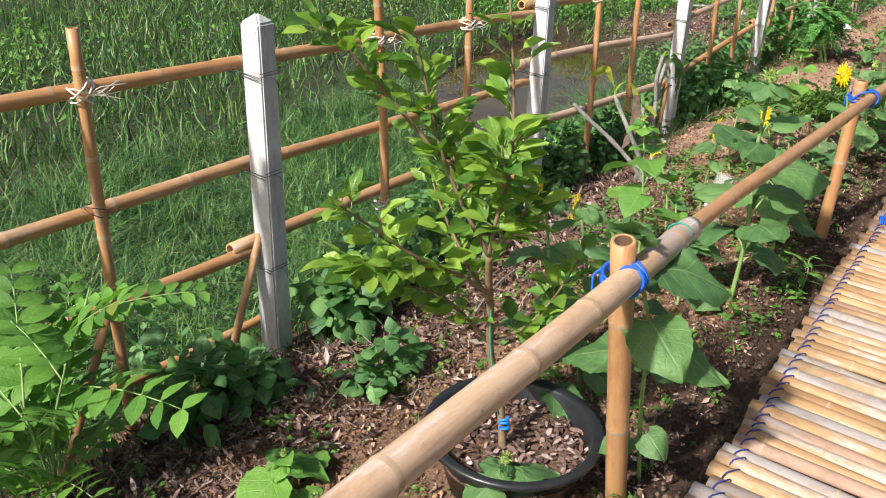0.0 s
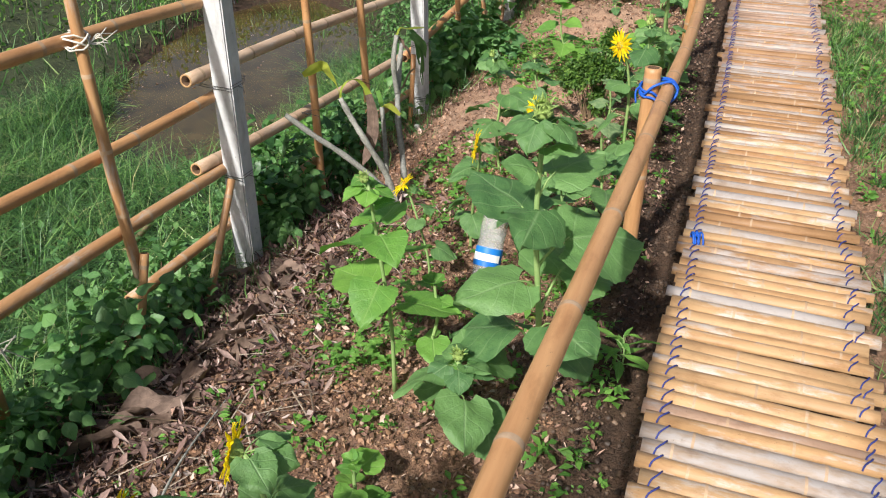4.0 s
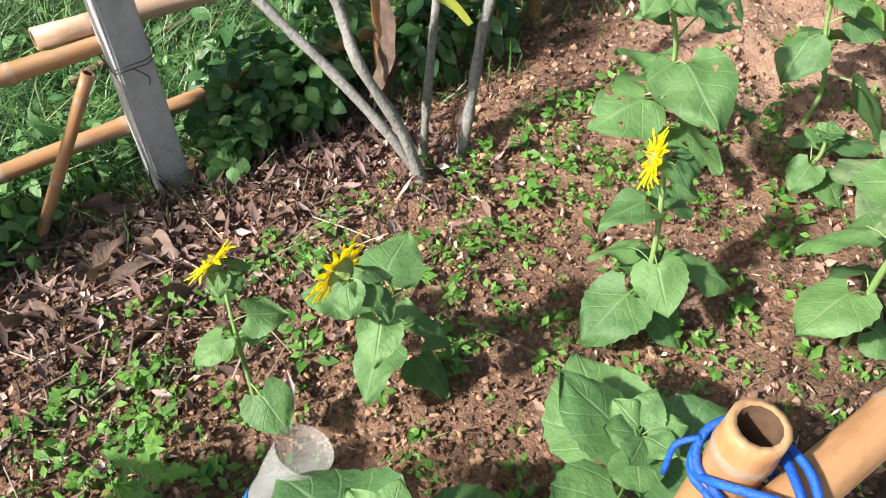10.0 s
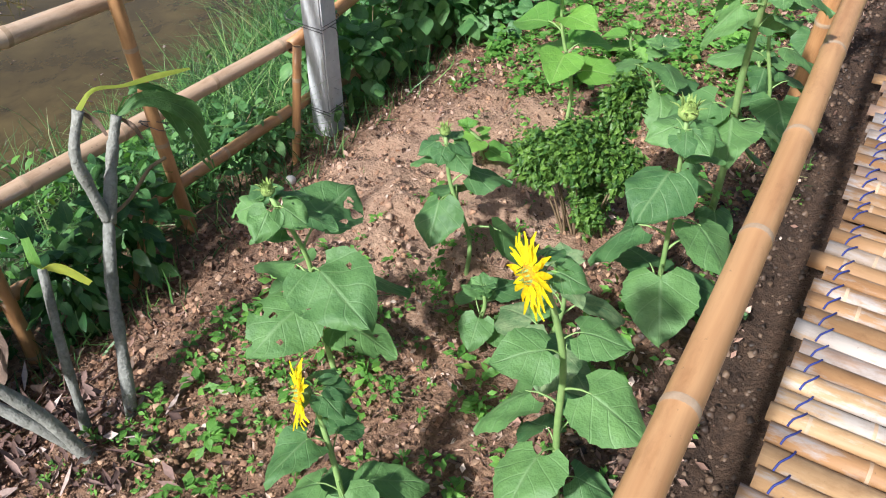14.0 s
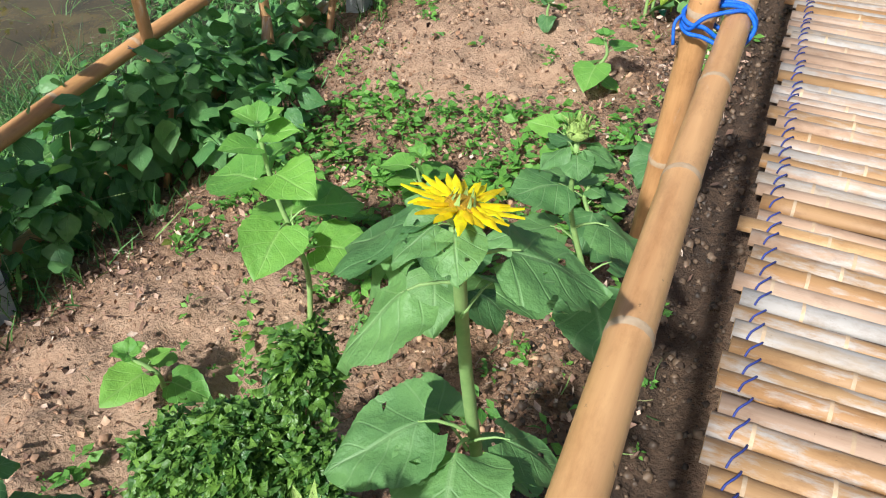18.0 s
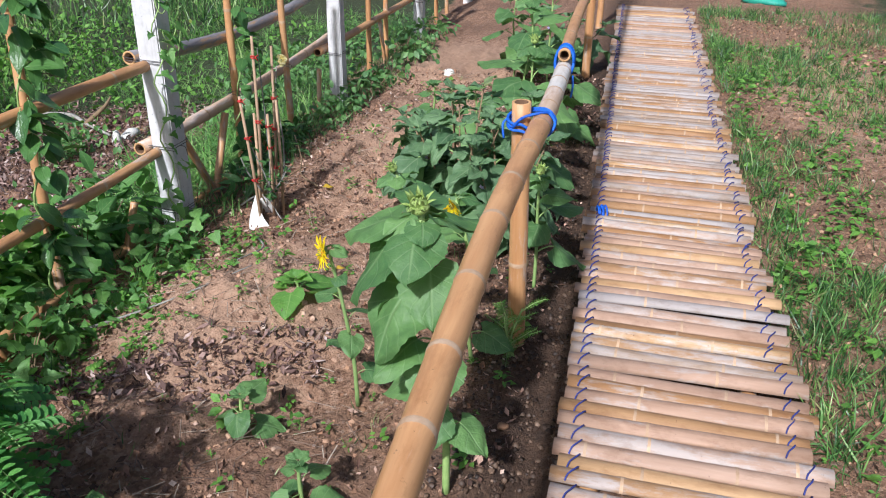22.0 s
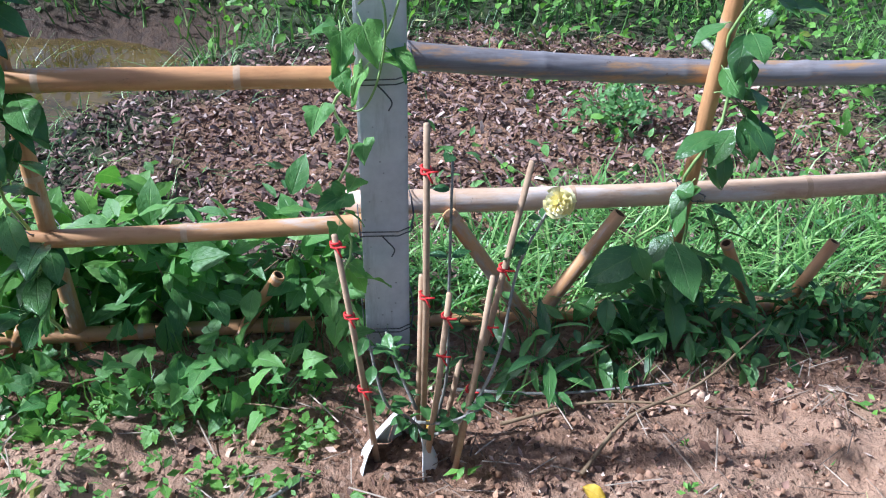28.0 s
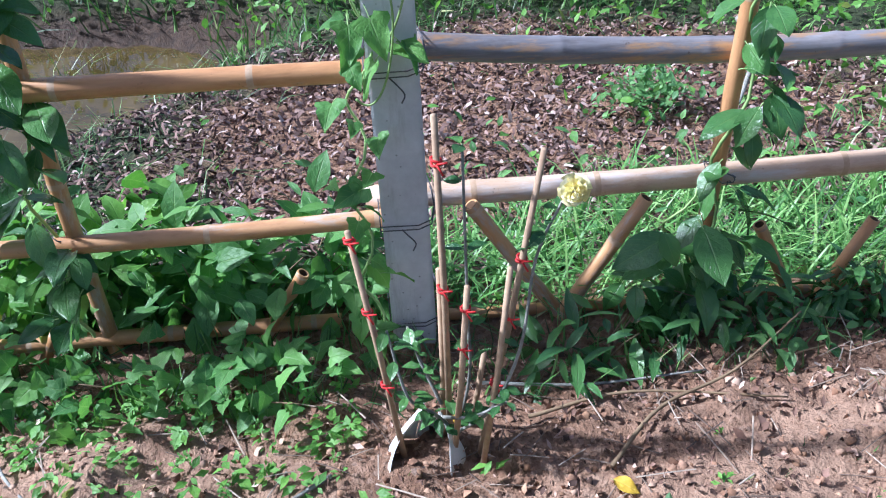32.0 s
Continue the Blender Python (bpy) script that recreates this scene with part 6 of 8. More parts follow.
def frond_mesh(name, pairs, leaf, length, mat, droop, outline, seed, last=True):
    """A feathered leaf along +X."""
    pr = blade(outline, nu=4, nv=2, droop=0.15, fold=0.25, wave=0.02, seed=seed)
    rng = random.Random(seed)
    path = [(length * t, 0, 0.25 * length * t - droop * length * t * t) for t in np.linspace(0, 1, 8)]
    vs, fs, uvs, mi = [], [], [], []
    tv, tf = tube(path, [0.0028 - 0.0018 * i / 8 for i in range(8)], 5)
    vs += [tuple(p) for p in tv]
    fs += tf
    mi += [1] * len(tf)
    uvs += [(0.5, 0.5)] * len(tv)
    for k in range(pairs):
        t = 0.18 + 0.8 * k / (pairs - 1)
        for s in (-1, 1):
            d = Vector((0.42, s * 1.0, 0.05 + rng.uniform(-0.15, 0.15)))
            p = Vector((length * t, 0, 0.25 * length * t - droop * length * t * t))
            m = aim(p, d, rng.uniform(-0.3, 0.3), leaf * (1 - 0.45 * abs(t - 0.5)) * rng.uniform(0.9, 1.1))
            o = len(vs)
            vs += [tuple(m @ Vector(q)) for q in pr[0]]
            fs += [tuple(int(i) + o for i in q) for q in pr[1]]
            mi += [0] * len(pr[1])
            uvs += [tuple(q) for q in pr[2]]
    return mesh_of(name, vs, fs, [mat, STEM], np.array(uvs), mi)


FINE_FRONDS = [frond_mesh("frond", 17, 0.04, 0.25, FERNLEAF, d, [(0, 0.02), (0.2, 0.2), (0.5, 0.23), (0.8, 0.18), (1, 0.02)], k) for k, d in enumerate((0.5, 0.8, 1.15))]
WIDE_FRONDS = [frond_mesh("frond", 7, 0.095, 0.36, WEEDLEAF, d, OVAL, 20 + k) for k, d in enumerate((0.2, 0.45))]
FENNEL = [frond_mesh("frond", 22, 0.028, 0.14, WEEDLEAF, d, [(0, 0.02), (0.5, 0.05), (1, 0.01)], 40 + k) for k, d in enumerate((0.1, 0.4))]


def frond_plant(name, x, y, h, n, pool, label, category, seed, spread, size, stems=4, base=0.12, rise=(0.0, 0.9)):
    p = thing(name, x, y, gz(x, y) - 0.01, label, category)
    rng = random.Random(seed)
    for k in range(stems):
        a = 6.28 * k / stems + rng.uniform(-0.4, 0.4)
        top = Vector((spread * math.cos(a) * rng.uniform(0.3, 1), spread * math.sin(a) * rng.uniform(0.3, 1), h * rng.uniform(0.65, 1)))
        path = smooth_path([(0.01 * k, 0.01, 0), (top.x * 0.3, top.y * 0.3, top.z * 0.5), tuple(top)], 5)
        v, f = tube(path, [0.006 - 0.004 * i / len(path) for i in range(len(path))], 6)
        put("stem", mesh_of("stem", v, f, [STEM]), p)
        for j in range(n // stems):
            t = base + (1 - base) * (j + rng.random()) / (n // stems)
            i = min(int(t * (len(path) - 1)), len(path) - 1)
            b = rng.uniform(0, 6.28)
            put("frond", pool[rng.randrange(len(pool))], p, aim(path[i], (math.cos(b), math.sin(b), rng.uniform(*rise)), rng.uniform(-0.4, 0.4), size * rng.uniform(0.7, 1.2)))
    return p


frond_plant("legume_shrub", -1.12, 7.46, 0.7, 140, FINE_FRONDS, "feathery green legume shrub with fine leaflets beside the fence", "shrub", 3, 0.3, 1.0, 11, 0.5, (-0.45, 0.5))
frond_plant("fennel_plant", 0.03, 8.68, 0.2, 24, FENNEL, "feathery dark green herb beside the handrail post", "herb", 5, 0.05, 0.72, 3, 0.1)
frond_plant("fennel_plant", 0.03, 6.95, 0.1, 14, FENNEL, "feathery low green herb at the foot of the rail", "herb", 6, 0.05, 0.7, 2, 0.1)
frond_plant("frond_shrub", -1.36, -0.66, 0.8, 30, WIDE_FRONDS, "green shrub with feathered leaves of broad leaflets", "shrub", 8, 0.3, 1.05, 5, 0.25)


# ---- plumeria cutting ----
def ribbon(points, widths, across, sag=0.15):
    """A long leaf along points, as wide as widths, spread along across: verts, faces, uvs."""
    path = smooth_path(points, 4)
    ws = np.interp(np.linspace(0, 1, len(path)), np.linspace(0, 1, len(widths)), widths)
    ac = Vector(across).normalized()
    vs, fs, uvs = [], [], []
    for i, q in enumerate(path):
        d = (path[min(i + 1, len(path) - 1)] - path[max(i - 1, 0)]).normalized()
        side = (ac - d * ac.dot(d)).normalized()
        up = d.cross(side)
        for j in range(5):
            w = (j - 2) / 2
            vs.append(q + side * (w * ws[i]) + up * (sag * abs(w) * ws[i] + 0.12 * ws[i] * math.sin(i * 1.3 + 2 * w)))
            uvs.append((i / len(path), 0.5 + 0.5 * w))
    for i in range(len(path) - 1):
        for j in range(4):
            b = i * 5 + j
            fs.append((b, b + 1, b + 6, b + 5))
    return vs, fs, np.array(uvs)


def build_plumeria():
    x0, y0 = -1.13, 3.26
    z0 = gz(x0, y0)
    p = thing("frangipani", x0, y0, z0, "nearly bare grey frangipani stems with a few withered leaves", "shrub")

    def L(x, y, z):
        return Vector((x - x0, y - y0, z - z0))

    stems = [([(-1.11, 3.22, -0.2), (-1.2, 3.16, -0.04), (-1.34, 3.08, 0.12), (-1.45, 3.02, 0.22), (-1.56, 2.96, 0.33)], 0.0135),
             ([(-1.12, 3.21, -0.2), (-1.16, 3.17, 0.0), (-1.235, 3.1, 0.2), (-1.3, 3.1, 0.3), (-1.35, 3.1, 0.39)], 0.0145),
             ([(-1.2, 3.26, -0.2), (-1.215, 3.29, 0.06), (-1.25, 3.34, 0.28)], 0.0115),
             ([(-1.14, 3.34, -0.24), (-1.17, 3.4, -0.02), (-1.22, 3.47, 0.16), (-1.246, 3.53, 0.29)], 0.0155),
             ([(-1.246, 3.53, 0.28), (-1.255, 3.515, 0.4), (-1.25, 3.505, 0.49), (-1.25, 3.545, 0.575)], 0.0135),
             ([(-1.246, 3.53, 0.28), (-1.255, 3.575, 0.38), (-1.26, 3.61, 0.45), (-1.26, 3.64, 0.51)], 0.0135)]
    tips = []
    for pts, r in stems:
        path = smooth_path([L(*q) for q in pts], 5)
        rng = random.Random(len(tips))
        v, f = tube(path, [r * (1.12 - 0.25 * i / len(path)) * rng.uniform(0.86, 1.14) for i in range(len(path))], 9)
        put("stem", mesh_of("stem", v, f, [GREYSTEM]), p)
        tips.append(path[-1])
    v, f = tube(smooth_path([L(-1.24, 3.535, 0.3), L(-1.24, 3.6, 0.31), L(-1.24, 3.67, 0.35), L(-1.23, 3.72, 0.36)], 4), 0.005, 6)
    put("twig", mesh_of("twig", v, f, [BROWNSTEM]), p)
    right = Vector((0.81, 0.59, 0))

    def frond(name, pts, widths, across, mats, label="", cut=None):
        v, f, uv = ribbon(pts, widths, across)
        mi = None if cut is None else [0 if i // 4 < cut else 1 for i in range(len(f))]
        put(name, mesh_of(name, v, f, mats, uv, mi), p, None, label)

    # one long leaf curled over into a hoop on its yellow stalk
    hoop = [(0, 0), (5, 22), (27, 40), (56, 38), (80, 12), (92, -28), (95, -70), (86, -112), (70, -150), (56, -172)]
    frond("withered_leaf", [tips[1] + right * (u / 640) + Vector((0, 0, w / 500)) for u, w in hoop], [0.005, 0.005, 0.006, 0.008, 0.014, 0.024, 0.03, 0.03, 0.02, 0.003], (0.92, 0.06, 0.35), [PALELEAF, DEADLEAF], "brown leaf curled into a hoop on a yellow stalk", 17)
    frond("leaf", [tips[1], tips[1] + Vector((-0.015, -0.01, 0.07)), tips[1] + Vector((-0.05, -0.04, 0.14)), tips[1] - right * 0.08 + Vector((0, 0, 0.15)), tips[1] - right * 0.16 + Vector((0, 0, 0.12))], [0.004, 0.006, 0.034, 0.045, 0.02], (0.3, -0.5, 0.8), [PALELEAF], "pale yellow-green leaf folded over")
    frond("leaf", [tips[2], tips[2] + Vector((0.0, -0.01, 0.03)), tips[2] + Vector((-0.02, 0.0, 0.08))], [0.004, 0.012, 0.01], right, [YOUNGLEAF])
    frond("leaf", [tips[2], tips[2] + right * 0.04 + Vector((0, 0, 0.0)), tips[2] + right * 0.09 - Vector((0, 0, 0.05))], [0.004, 0.016, 0.008], (0, 0, 1), [PALELEAF])
    # leaf stalks that arch over from the fork, and the torn blades that hang from them
    frond("leaf", [tips[4], tips[4] + Vector((0.0, 0.05, 0.025)), tips[4] + Vector((0.01, 0.12, 0.005)), tips[4] + Vector((0.02, 0.21, -0.01)), tips[4] + Vector((0.03, 0.3, -0.03))], [0.006, 0.0045, 0.004, 0.008, 0.003], (0.5, 0.0, -0.5), [PALELEAF], "leaf curled along its midrib")
    drop = [tips[5], tips[5] + Vector((0.02, 0.06, 0.05)), tips[5] + Vector((0.03, 0.13, -0.03)), tips[5] + Vector((0.03, 0.18, -0.14)), tips[5] + Vector((0.02, 0.23, -0.28))]
    v, f, uv = ribbon(drop, [0.004, 0.01, 0.03, 0.032, 0.006], (0.2, 0.8, 0.5))
    gaps = random.Random(5)
    f = [q for q in f if gaps.random() > 0.12]
    put("leaf", mesh_of("leaf", v, f, [SUNLEAF], uv), p, None, "long torn drooping leaf")
    frond("leaf", [tips[5], tips[5] + Vector((0.03, 0.07, 0.02)), tips[5] + Vector((0.05, 0.16, -0.05)), tips[5] + Vector((0.05, 0.2, -0.12))], [0.005, 0.02, 0.026, 0.006], (0.2, 0.8, 0.5), [SUNLEAF])
    for k in (4, 5):
        frond("withered_leaf", [tips[k], tips[k] + Vector((0.02, 0.02, -0.03)), tips[k] + Vector((0.03, 0.03, -0.07))], [0.003, 0.008, 0.003], right, [DEADLEAF])


build_plumeria()


# ---- eggplant ----
def star_mesh():
    """A small five-pointed flower that faces along +X."""
    vs, fs = [(0.06, 0, 0)], []
    for i in range(10):
        a, r = 2 * math.pi * i / 10, (0.5 if i % 2 else 0.26)
        vs.append((-0.04 if i % 2 else 0.02, r * math.cos(a), r * math.sin(a)))
    for i in range(10):
        fs.append((0, 1 + i, 1 + (i + 1) % 10))
    return mesh_of("flower", vs, fs, [LILAC])


LILAC_FLOWER = star_mesh()


def eggplant(x, y, h, r, n, label, seed):
    p = thing("eggplant_bush", x, y, gz(x, y) - 0.01, label, "eggplant")
    rng = random.Random(seed)
    stems = 12 if n > 100 else 6
    for k in range(stems):
        a = 6.28 * k / stems + rng.uniform(-0.3, 0.3)
        rr = r * rng.uniform(0.35, 1.0)
        top = (rr * math.cos(a), rr * math.sin(a), h * rng.uniform(0.7, 1.0))
        path = smooth_path([(0, 0, 0), (top[0] * 0.45, top[1] * 0.45, top[2] * 0.4), top], 5)
        v, f = tube(path, [0.008 - 0.005 * i / len(path) for i in range(len(path))], 6)
        put("stem", mesh_of("stem", v, f, [BROWNSTEM]), p)
        m = n // stems
        for j in range(m):
            t = 0.2 + 0.8 * (j + rng.random() * 0.7) / m
            i = min(int(t * (len(path) - 1)), len(path) - 1)
            b = a + rng.uniform(-1.9, 1.9)
            s = rng.uniform(0.13, 0.23) * (1 if t < 0.85 else 0.6)
            put("leaf", EGG_LEAVES[rng.randrange(7)], p, aim(path[i], (math.cos(b), math.sin(b), rng.uniform(-0.25, 0.45) + (0.5 if t > 0.85 else 0)), rng.uniform(-0.4, 0.4), s))
        for j in range(3):
            b = a + 2.1 * j
            put("leaf", EGG_LEAVES[(j + k) % 5], p, aim(path[-1], (math.cos(b), math.sin(b), 1.0), rng.uniform(-0.4, 0.4), rng.uniform(0.06, 0.1)))
        if k % 4 == 0:
            fl = put("flower", LILAC_FLOWER, p, aim(path[-3] + Vector((0.02 * math.cos(a), 0.02 * math.sin(a), 0)), (math.cos(a), math.sin(a), -0.3), 0, 0.03), "small lilac flower")


eggplant(-0.38, 9.8, 0.62, 0.36, 190, "broad eggplant bush with lobed grey-green leaves and small flowers", 5)
eggplant(-0.16, 9.62, 0.52, 0.2, 60, "smaller eggplant bush with lobed grey-green leaves by the rail", 6)
eggplant(-0.3, 12.8, 0.5, 0.4, 60, "eggplant bush with lobed leaves further along the bed", 8)


# ---- rose on sticks ----
def build_rose():
    x0, y0 = -1.27, 9.6
    z0 = gz(x0, y0)
    p = thing("rose_bush", x0, y0, z0, "thin rose bush tied with red bands to bamboo sticks", "rose")
    L = lambda x, y, z: Vector((x - x0, y - y0, z - z0))
    sticks = [((-1.25, 9.515, -0.1), (-1.27, 9.45, 0.59), (0.57, 0.4, 0.2)), ((-1.29, 9.615, -0.06), (-1.27, 9.615, 0.81), (0.72, 0.43)), ((-1.25, 9.675, -0.06), (-1.27, 9.80, 0.73), (0.5, 0.36, 0.18)),
              ((-1.24, 9.615, -0.08), (-1.25, 9.66, 0.455), (0.4, 0.3)), ((-1.3, 9.6, -0.05), (-1.29, 9.61, 0.47), ()), ((-1.33, 9.66, -0.06), (-1.33, 9.7, 0.2), ()), ((-1.22, 9.68, -0.06), (-1.24, 9.74, 0.5), ())]
    for k, (a, b, ties) in enumerate(sticks):
        a, b = L(*a), L(*b)
        v, f = tube([a, a.lerp(b, 0.5) + Vector((0.004, 0.003, 0)), b], [0.0075, 0.007, 0.006], 7)
        put("stick", mesh_of("stick", v, f, [STICK]), p)
        for z in ties:
            t = (z - z0 - a.z) / (b.z - a.z)
            c = a.lerp(b, t)
            tv = joined([coil(c, b - a, 0.009, 2, 0.0024, 0.008, 0.3, k), tube([c + Vector((0.01, 0, 0)), c + Vector((0.018, 0.018, 0.006))], 0.002, 5), tube([c + Vector((0.01, 0, 0)), c + Vector((0.018, 0.01, -0.018))], 0.002, 5)])
            put("red_tie", mesh_of("red_tie", *tv, [RED_TIE]), p)
    rng = random.Random(4)
    canes = [[(-1.28, 9.63, 0), (-1.24, 9.58, 0.12), (-1.22, 9.53, 0.2), (-1.26, 9.5, 0.35)], [(-1.28, 9.63, 0), (-1.26, 9.66, 0.2), (-1.26, 9.66, 0.4), (-1.27, 9.66, 0.75)], [(-1.28, 9.63, 0), (-1.22, 9.7, 0.14), (-1.23, 9.76, 0.3), (-1.26, 9.79, 0.5), (-1.27, 9.84, 0.63)], [(-1.26, 9.6, 0.08), (-1.22, 9.66, 0.12), (-1.2, 9.73, 0.18)], [(-1.28, 9.6, 0.1), (-1.32, 9.56, 0.2), (-1.34, 9.54, 0.28)]]
    for c in canes:
        path = smooth_path([L(*q) for q in c], 5)
        v, f = tube(path, [0.0045 - 0.002 * i / len(path) for i in range(len(path))], 6)
        put("cane", mesh_of("cane", v, f, [GREYSTEM]), p)
        for j in range(16):
            q = path[rng.randrange(2, len(path))]
            a = rng.uniform(0, 6.28)
            put("leaf", CLIMB_LEAVES[rng.randrange(5)], p, aim(q, (math.cos(a), math.sin(a), rng.uniform(-0.2, 0.6)), rng.uniform(-0.5, 0.5), rng.uniform(0.028, 0.05)))
    vs, fs = [], []
    for k in range(30):
        a, ring = k * 2.4, k / 30
        rad, lift = 0.005 + 0.02 * ring, 0.02 * (1 - ring)
        o = len(vs)
        for u in (0, 0.5, 1):
            for w in (-1, 0, 1):
                b = a + w * 0.45 + 0.1 * u
                vs.append((lift + 0.014 * u - 0.006 * abs(w) - 0.012 * ring * u * u, rad * (0.3 + 0.9 * u) * math.cos(b), rad * (0.3 + 0.9 * u) * math.sin(b)))
        for u in range(2):
            for w in range(2):
                q = o + u * 3 + w
                fs.append((q, q + 1, q + 4, q + 3))
    put("flower", mesh_of("flower", vs, fs, [ROSE_PETAL]), p, aim(L(-1.25, 9.85, 0.655), (0.9, -0.3, 0.35), 0, 1.1), "pale cream rose flower")


build_rose()


def build_bag():
    """A torn planting bag, gathered round the stems and open at one side, so that the soil in it shows."""
    x, y = -1.245, 9.56
    z = gz(x, y)
    bag = thing("plastic_bag", x, y, z, "torn white plastic planting bag round the foot of the rose", "plastic bag")
    for name, a0, a1, drop in (("flap", 200, 312, 0.03), ("flap", 42, 100, 0.0), ("back", 100, 200, 0.0)):
        vs, fs = [], []
        nu, nv = 14, 9
        for i in range(nv + 1):
            t = i / nv
            for j in range(nu + 1):
                q = j / nu
                a = radians(a0 + (a1 - a0) * (q if name == "back" else q * (1 - 0.45 * t) + (0.45 * t if a0 < 90 else 0)))
                r = 0.078 * (1 - 0.72 * t ** 1.3) * (1 + 0.12 * math.sin(5 * a + 2 * t))
                top = 0.125 if name != "back" else 0.1
                tip = drop * (q if a0 > 90 else 0) * (1 - t)
                vs.append(((r + 1.1 * tip) * math.cos(a) - 0.03 * t, (r + tip) * math.sin(a) + 0.015 * t, top * t - 0.012 + 0.012 * math.sin(4 * a) * t))
        for i in range(nv):
            for j in range(nu):
                q = i * (nu + 1) + j
                fs.append((q, q + 1, q + nu + 2, q + nu + 1))
        ob = put(name, mesh_of(name, vs, fs, [BAG]), bag)
        sol = ob.modifiers.new("thick", "SOLIDIFY")
        sol.thickness = 0.0016


build_bag()


# ---- shrub with fine leaves ----
NARROWL = blade(LANCE, nu=4, nv=2, droop=0.3, fold=0.3, wave=0.0, seed=4)


def crown(n, lobes, rng):
    """Leaf places in the skins of lumpy lobes, with outward directions."""
    pts, outs = [], []
    for cx, cy, cz, rx, ry, rz, share in lobes:
        m = int(n * share)
        d = rng.normal(size=(m, 3))
        d /= np.linalg.norm(d, axis=1)[:, None]
        lump = 0.82 + 0.3 * np.sin(d[:, 0] * 5 + cx * 9) * np.cos(d[:, 1] * 6 + d[:, 2] * 4) + 0.12 * rng.normal(size=m)
        rad = lump * rng.random(m) ** 0.28
        pts.append(np.stack([cx + d[:, 0] * rx * rad, cy + d[:, 1] * ry * rad, cz + d[:, 2] * rz * rad], -1))
        outs.append(d)
    return np.concatenate(pts), np.concatenate(outs)


def dirs(outs, rng, lift=0.3, spread=0.7):
    d = outs + rng.normal(size=outs.shape) * spread
    d[:, 2] += lift
    yaw = np.arctan2(d[:, 1], d[:, 0])
    pitch = np.arctan2(d[:, 2], np.hypot(d[:, 0], d[:, 1]))
    return turns_of(yaw, pitch, rng.normal(0, 0.5, len(d)))


def leafy(name, x, y, lobes, n, proto, size, mat, label, category, seed, stems=5, lift=0.3, group=""):
    """A bush: woody stems and a crown of single small leaves."""
    rng = np.random.default_rng(seed)
    z = gz(x, y)
    p = thing(name, x, y, z, label, category, group)
    tot = sum(l[6] for l in lobes)
    lobes = [(*l[:6], l[6] / tot) for l in lobes]
    pieces = []
    rr = random.Random(seed)
    for l in lobes:
        for k in range(stems):
            e = (l[0] + l[3] * rr.uniform(-0.6, 0.6), l[1] + l[4] * rr.uniform(-0.6, 0.6), l[2] + l[5] * rr.uniform(-0.2, 0.6))
            pieces.append(tube(smooth_path([(l[0] * 0.3, l[1] * 0.3, -0.03), (e[0] * 0.6, e[1] * 0.6, e[2] * 0.5), e], 4), [0.004 - 0.0003 * i for i in range(9)], 5))
    for v, f in pieces:
        put("stem", mesh_of("stem", v, f, [BROWNSTEM]), p)
    pts, outs = crown(n, lobes, rng)
    keep = pts[:, 2] > -0.02
    pts, outs = pts[keep], outs[keep]
    scatter("foliage", proto, pts, dirs(outs, rng, lift), size * (0.6 + 0.7 * rng.random(len(pts))), [mat], "stuff", "", "", p)
    return p


CURLY = blade(IVY, nu=4, nv=2, droop=0.6, fold=0.5, wave=0.2, ripple=0.08, seed=5)
leafy("ornamental_shrub", -0.40, 4.46, [(-0.03, -0.05, 0.31, 0.1, 0.1, 0.085, 3), (-0.12, -0.07, 0.26, 0.085, 0.085, 0.075, 1.8), (0.06, 0.03, 0.43, 0.05, 0.055, 0.1, 1.0), (0.02, -0.02, 0.12, 0.055, 0.055, 0.1, 0.8), (0.09, -0.02, 0.28, 0.06, 0.06, 0.07, 0.8)], 8200, CURLY, 0.0185, SHRUBLEAF, "compact shrub with fine curly yellow-green leaves on stony soil", "shrub", 31, 5)

# ---- climbers on the fence ----
def climber(name, pts, n, pool, size, label, seed, r=0.005, out=0.05, tendril=False):
    x0, y0, z0 = pts[0]
    p = thing(name, x0, y0, z0, label, "climbing plant", "climbers on the fence")
    rng = random.Random(seed)
    base = [Vector((q[0] - x0, q[1] - y0, q[2] - z0)) for q in pts]
    path = smooth_path(base, 8)
    wound = [q + Vector((0.02 * math.cos(i * 0.9), 0.024 * math.sin(i * 0.9), 0)) for i, q in enumerate(path)]
    v, f = tube(wound, [r * (1.1 - 0.6 * i / len(wound)) for i in range(len(wound))], 6)
    put("stem", mesh_of("stem", v, f, [STEM]), p)
    for k in range(n):
        i = rng.randrange(len(wound))
        a = rng.uniform(-1.6, 1.6)
        d = (math.cos(a), math.sin(a), rng.uniform(-1.3, 0.4))
        put("leaf", pool[rng.randrange(len(pool))], p, aim(wound[i] + Vector((rng.uniform(0, out), rng.uniform(-out, out), rng.uniform(-0.03, 0.03))), d, rng.uniform(-0.6, 0.6), size * rng.uniform(0.65, 1.25)))
    if tendril:
        for k in range(3):
            b = wound[len(wound) * 2 // 3 + k * 3]
            loop = [b + Vector((0.05 + 0.02 * math.sin(t * 5), 0.05 * math.sin(t * 4 + k) + 0.02, -0.2 * t + 0.07 * math.sin(t * 6 + k))) for t in np.linspace(0, 1, 16)]
            v, f = tube(smooth_path(loop, 2), 0.0025, 5)
            put("tendril", mesh_of("tendril", v, f, [STEM]), p, None, "pale green curling tendril")
    return p


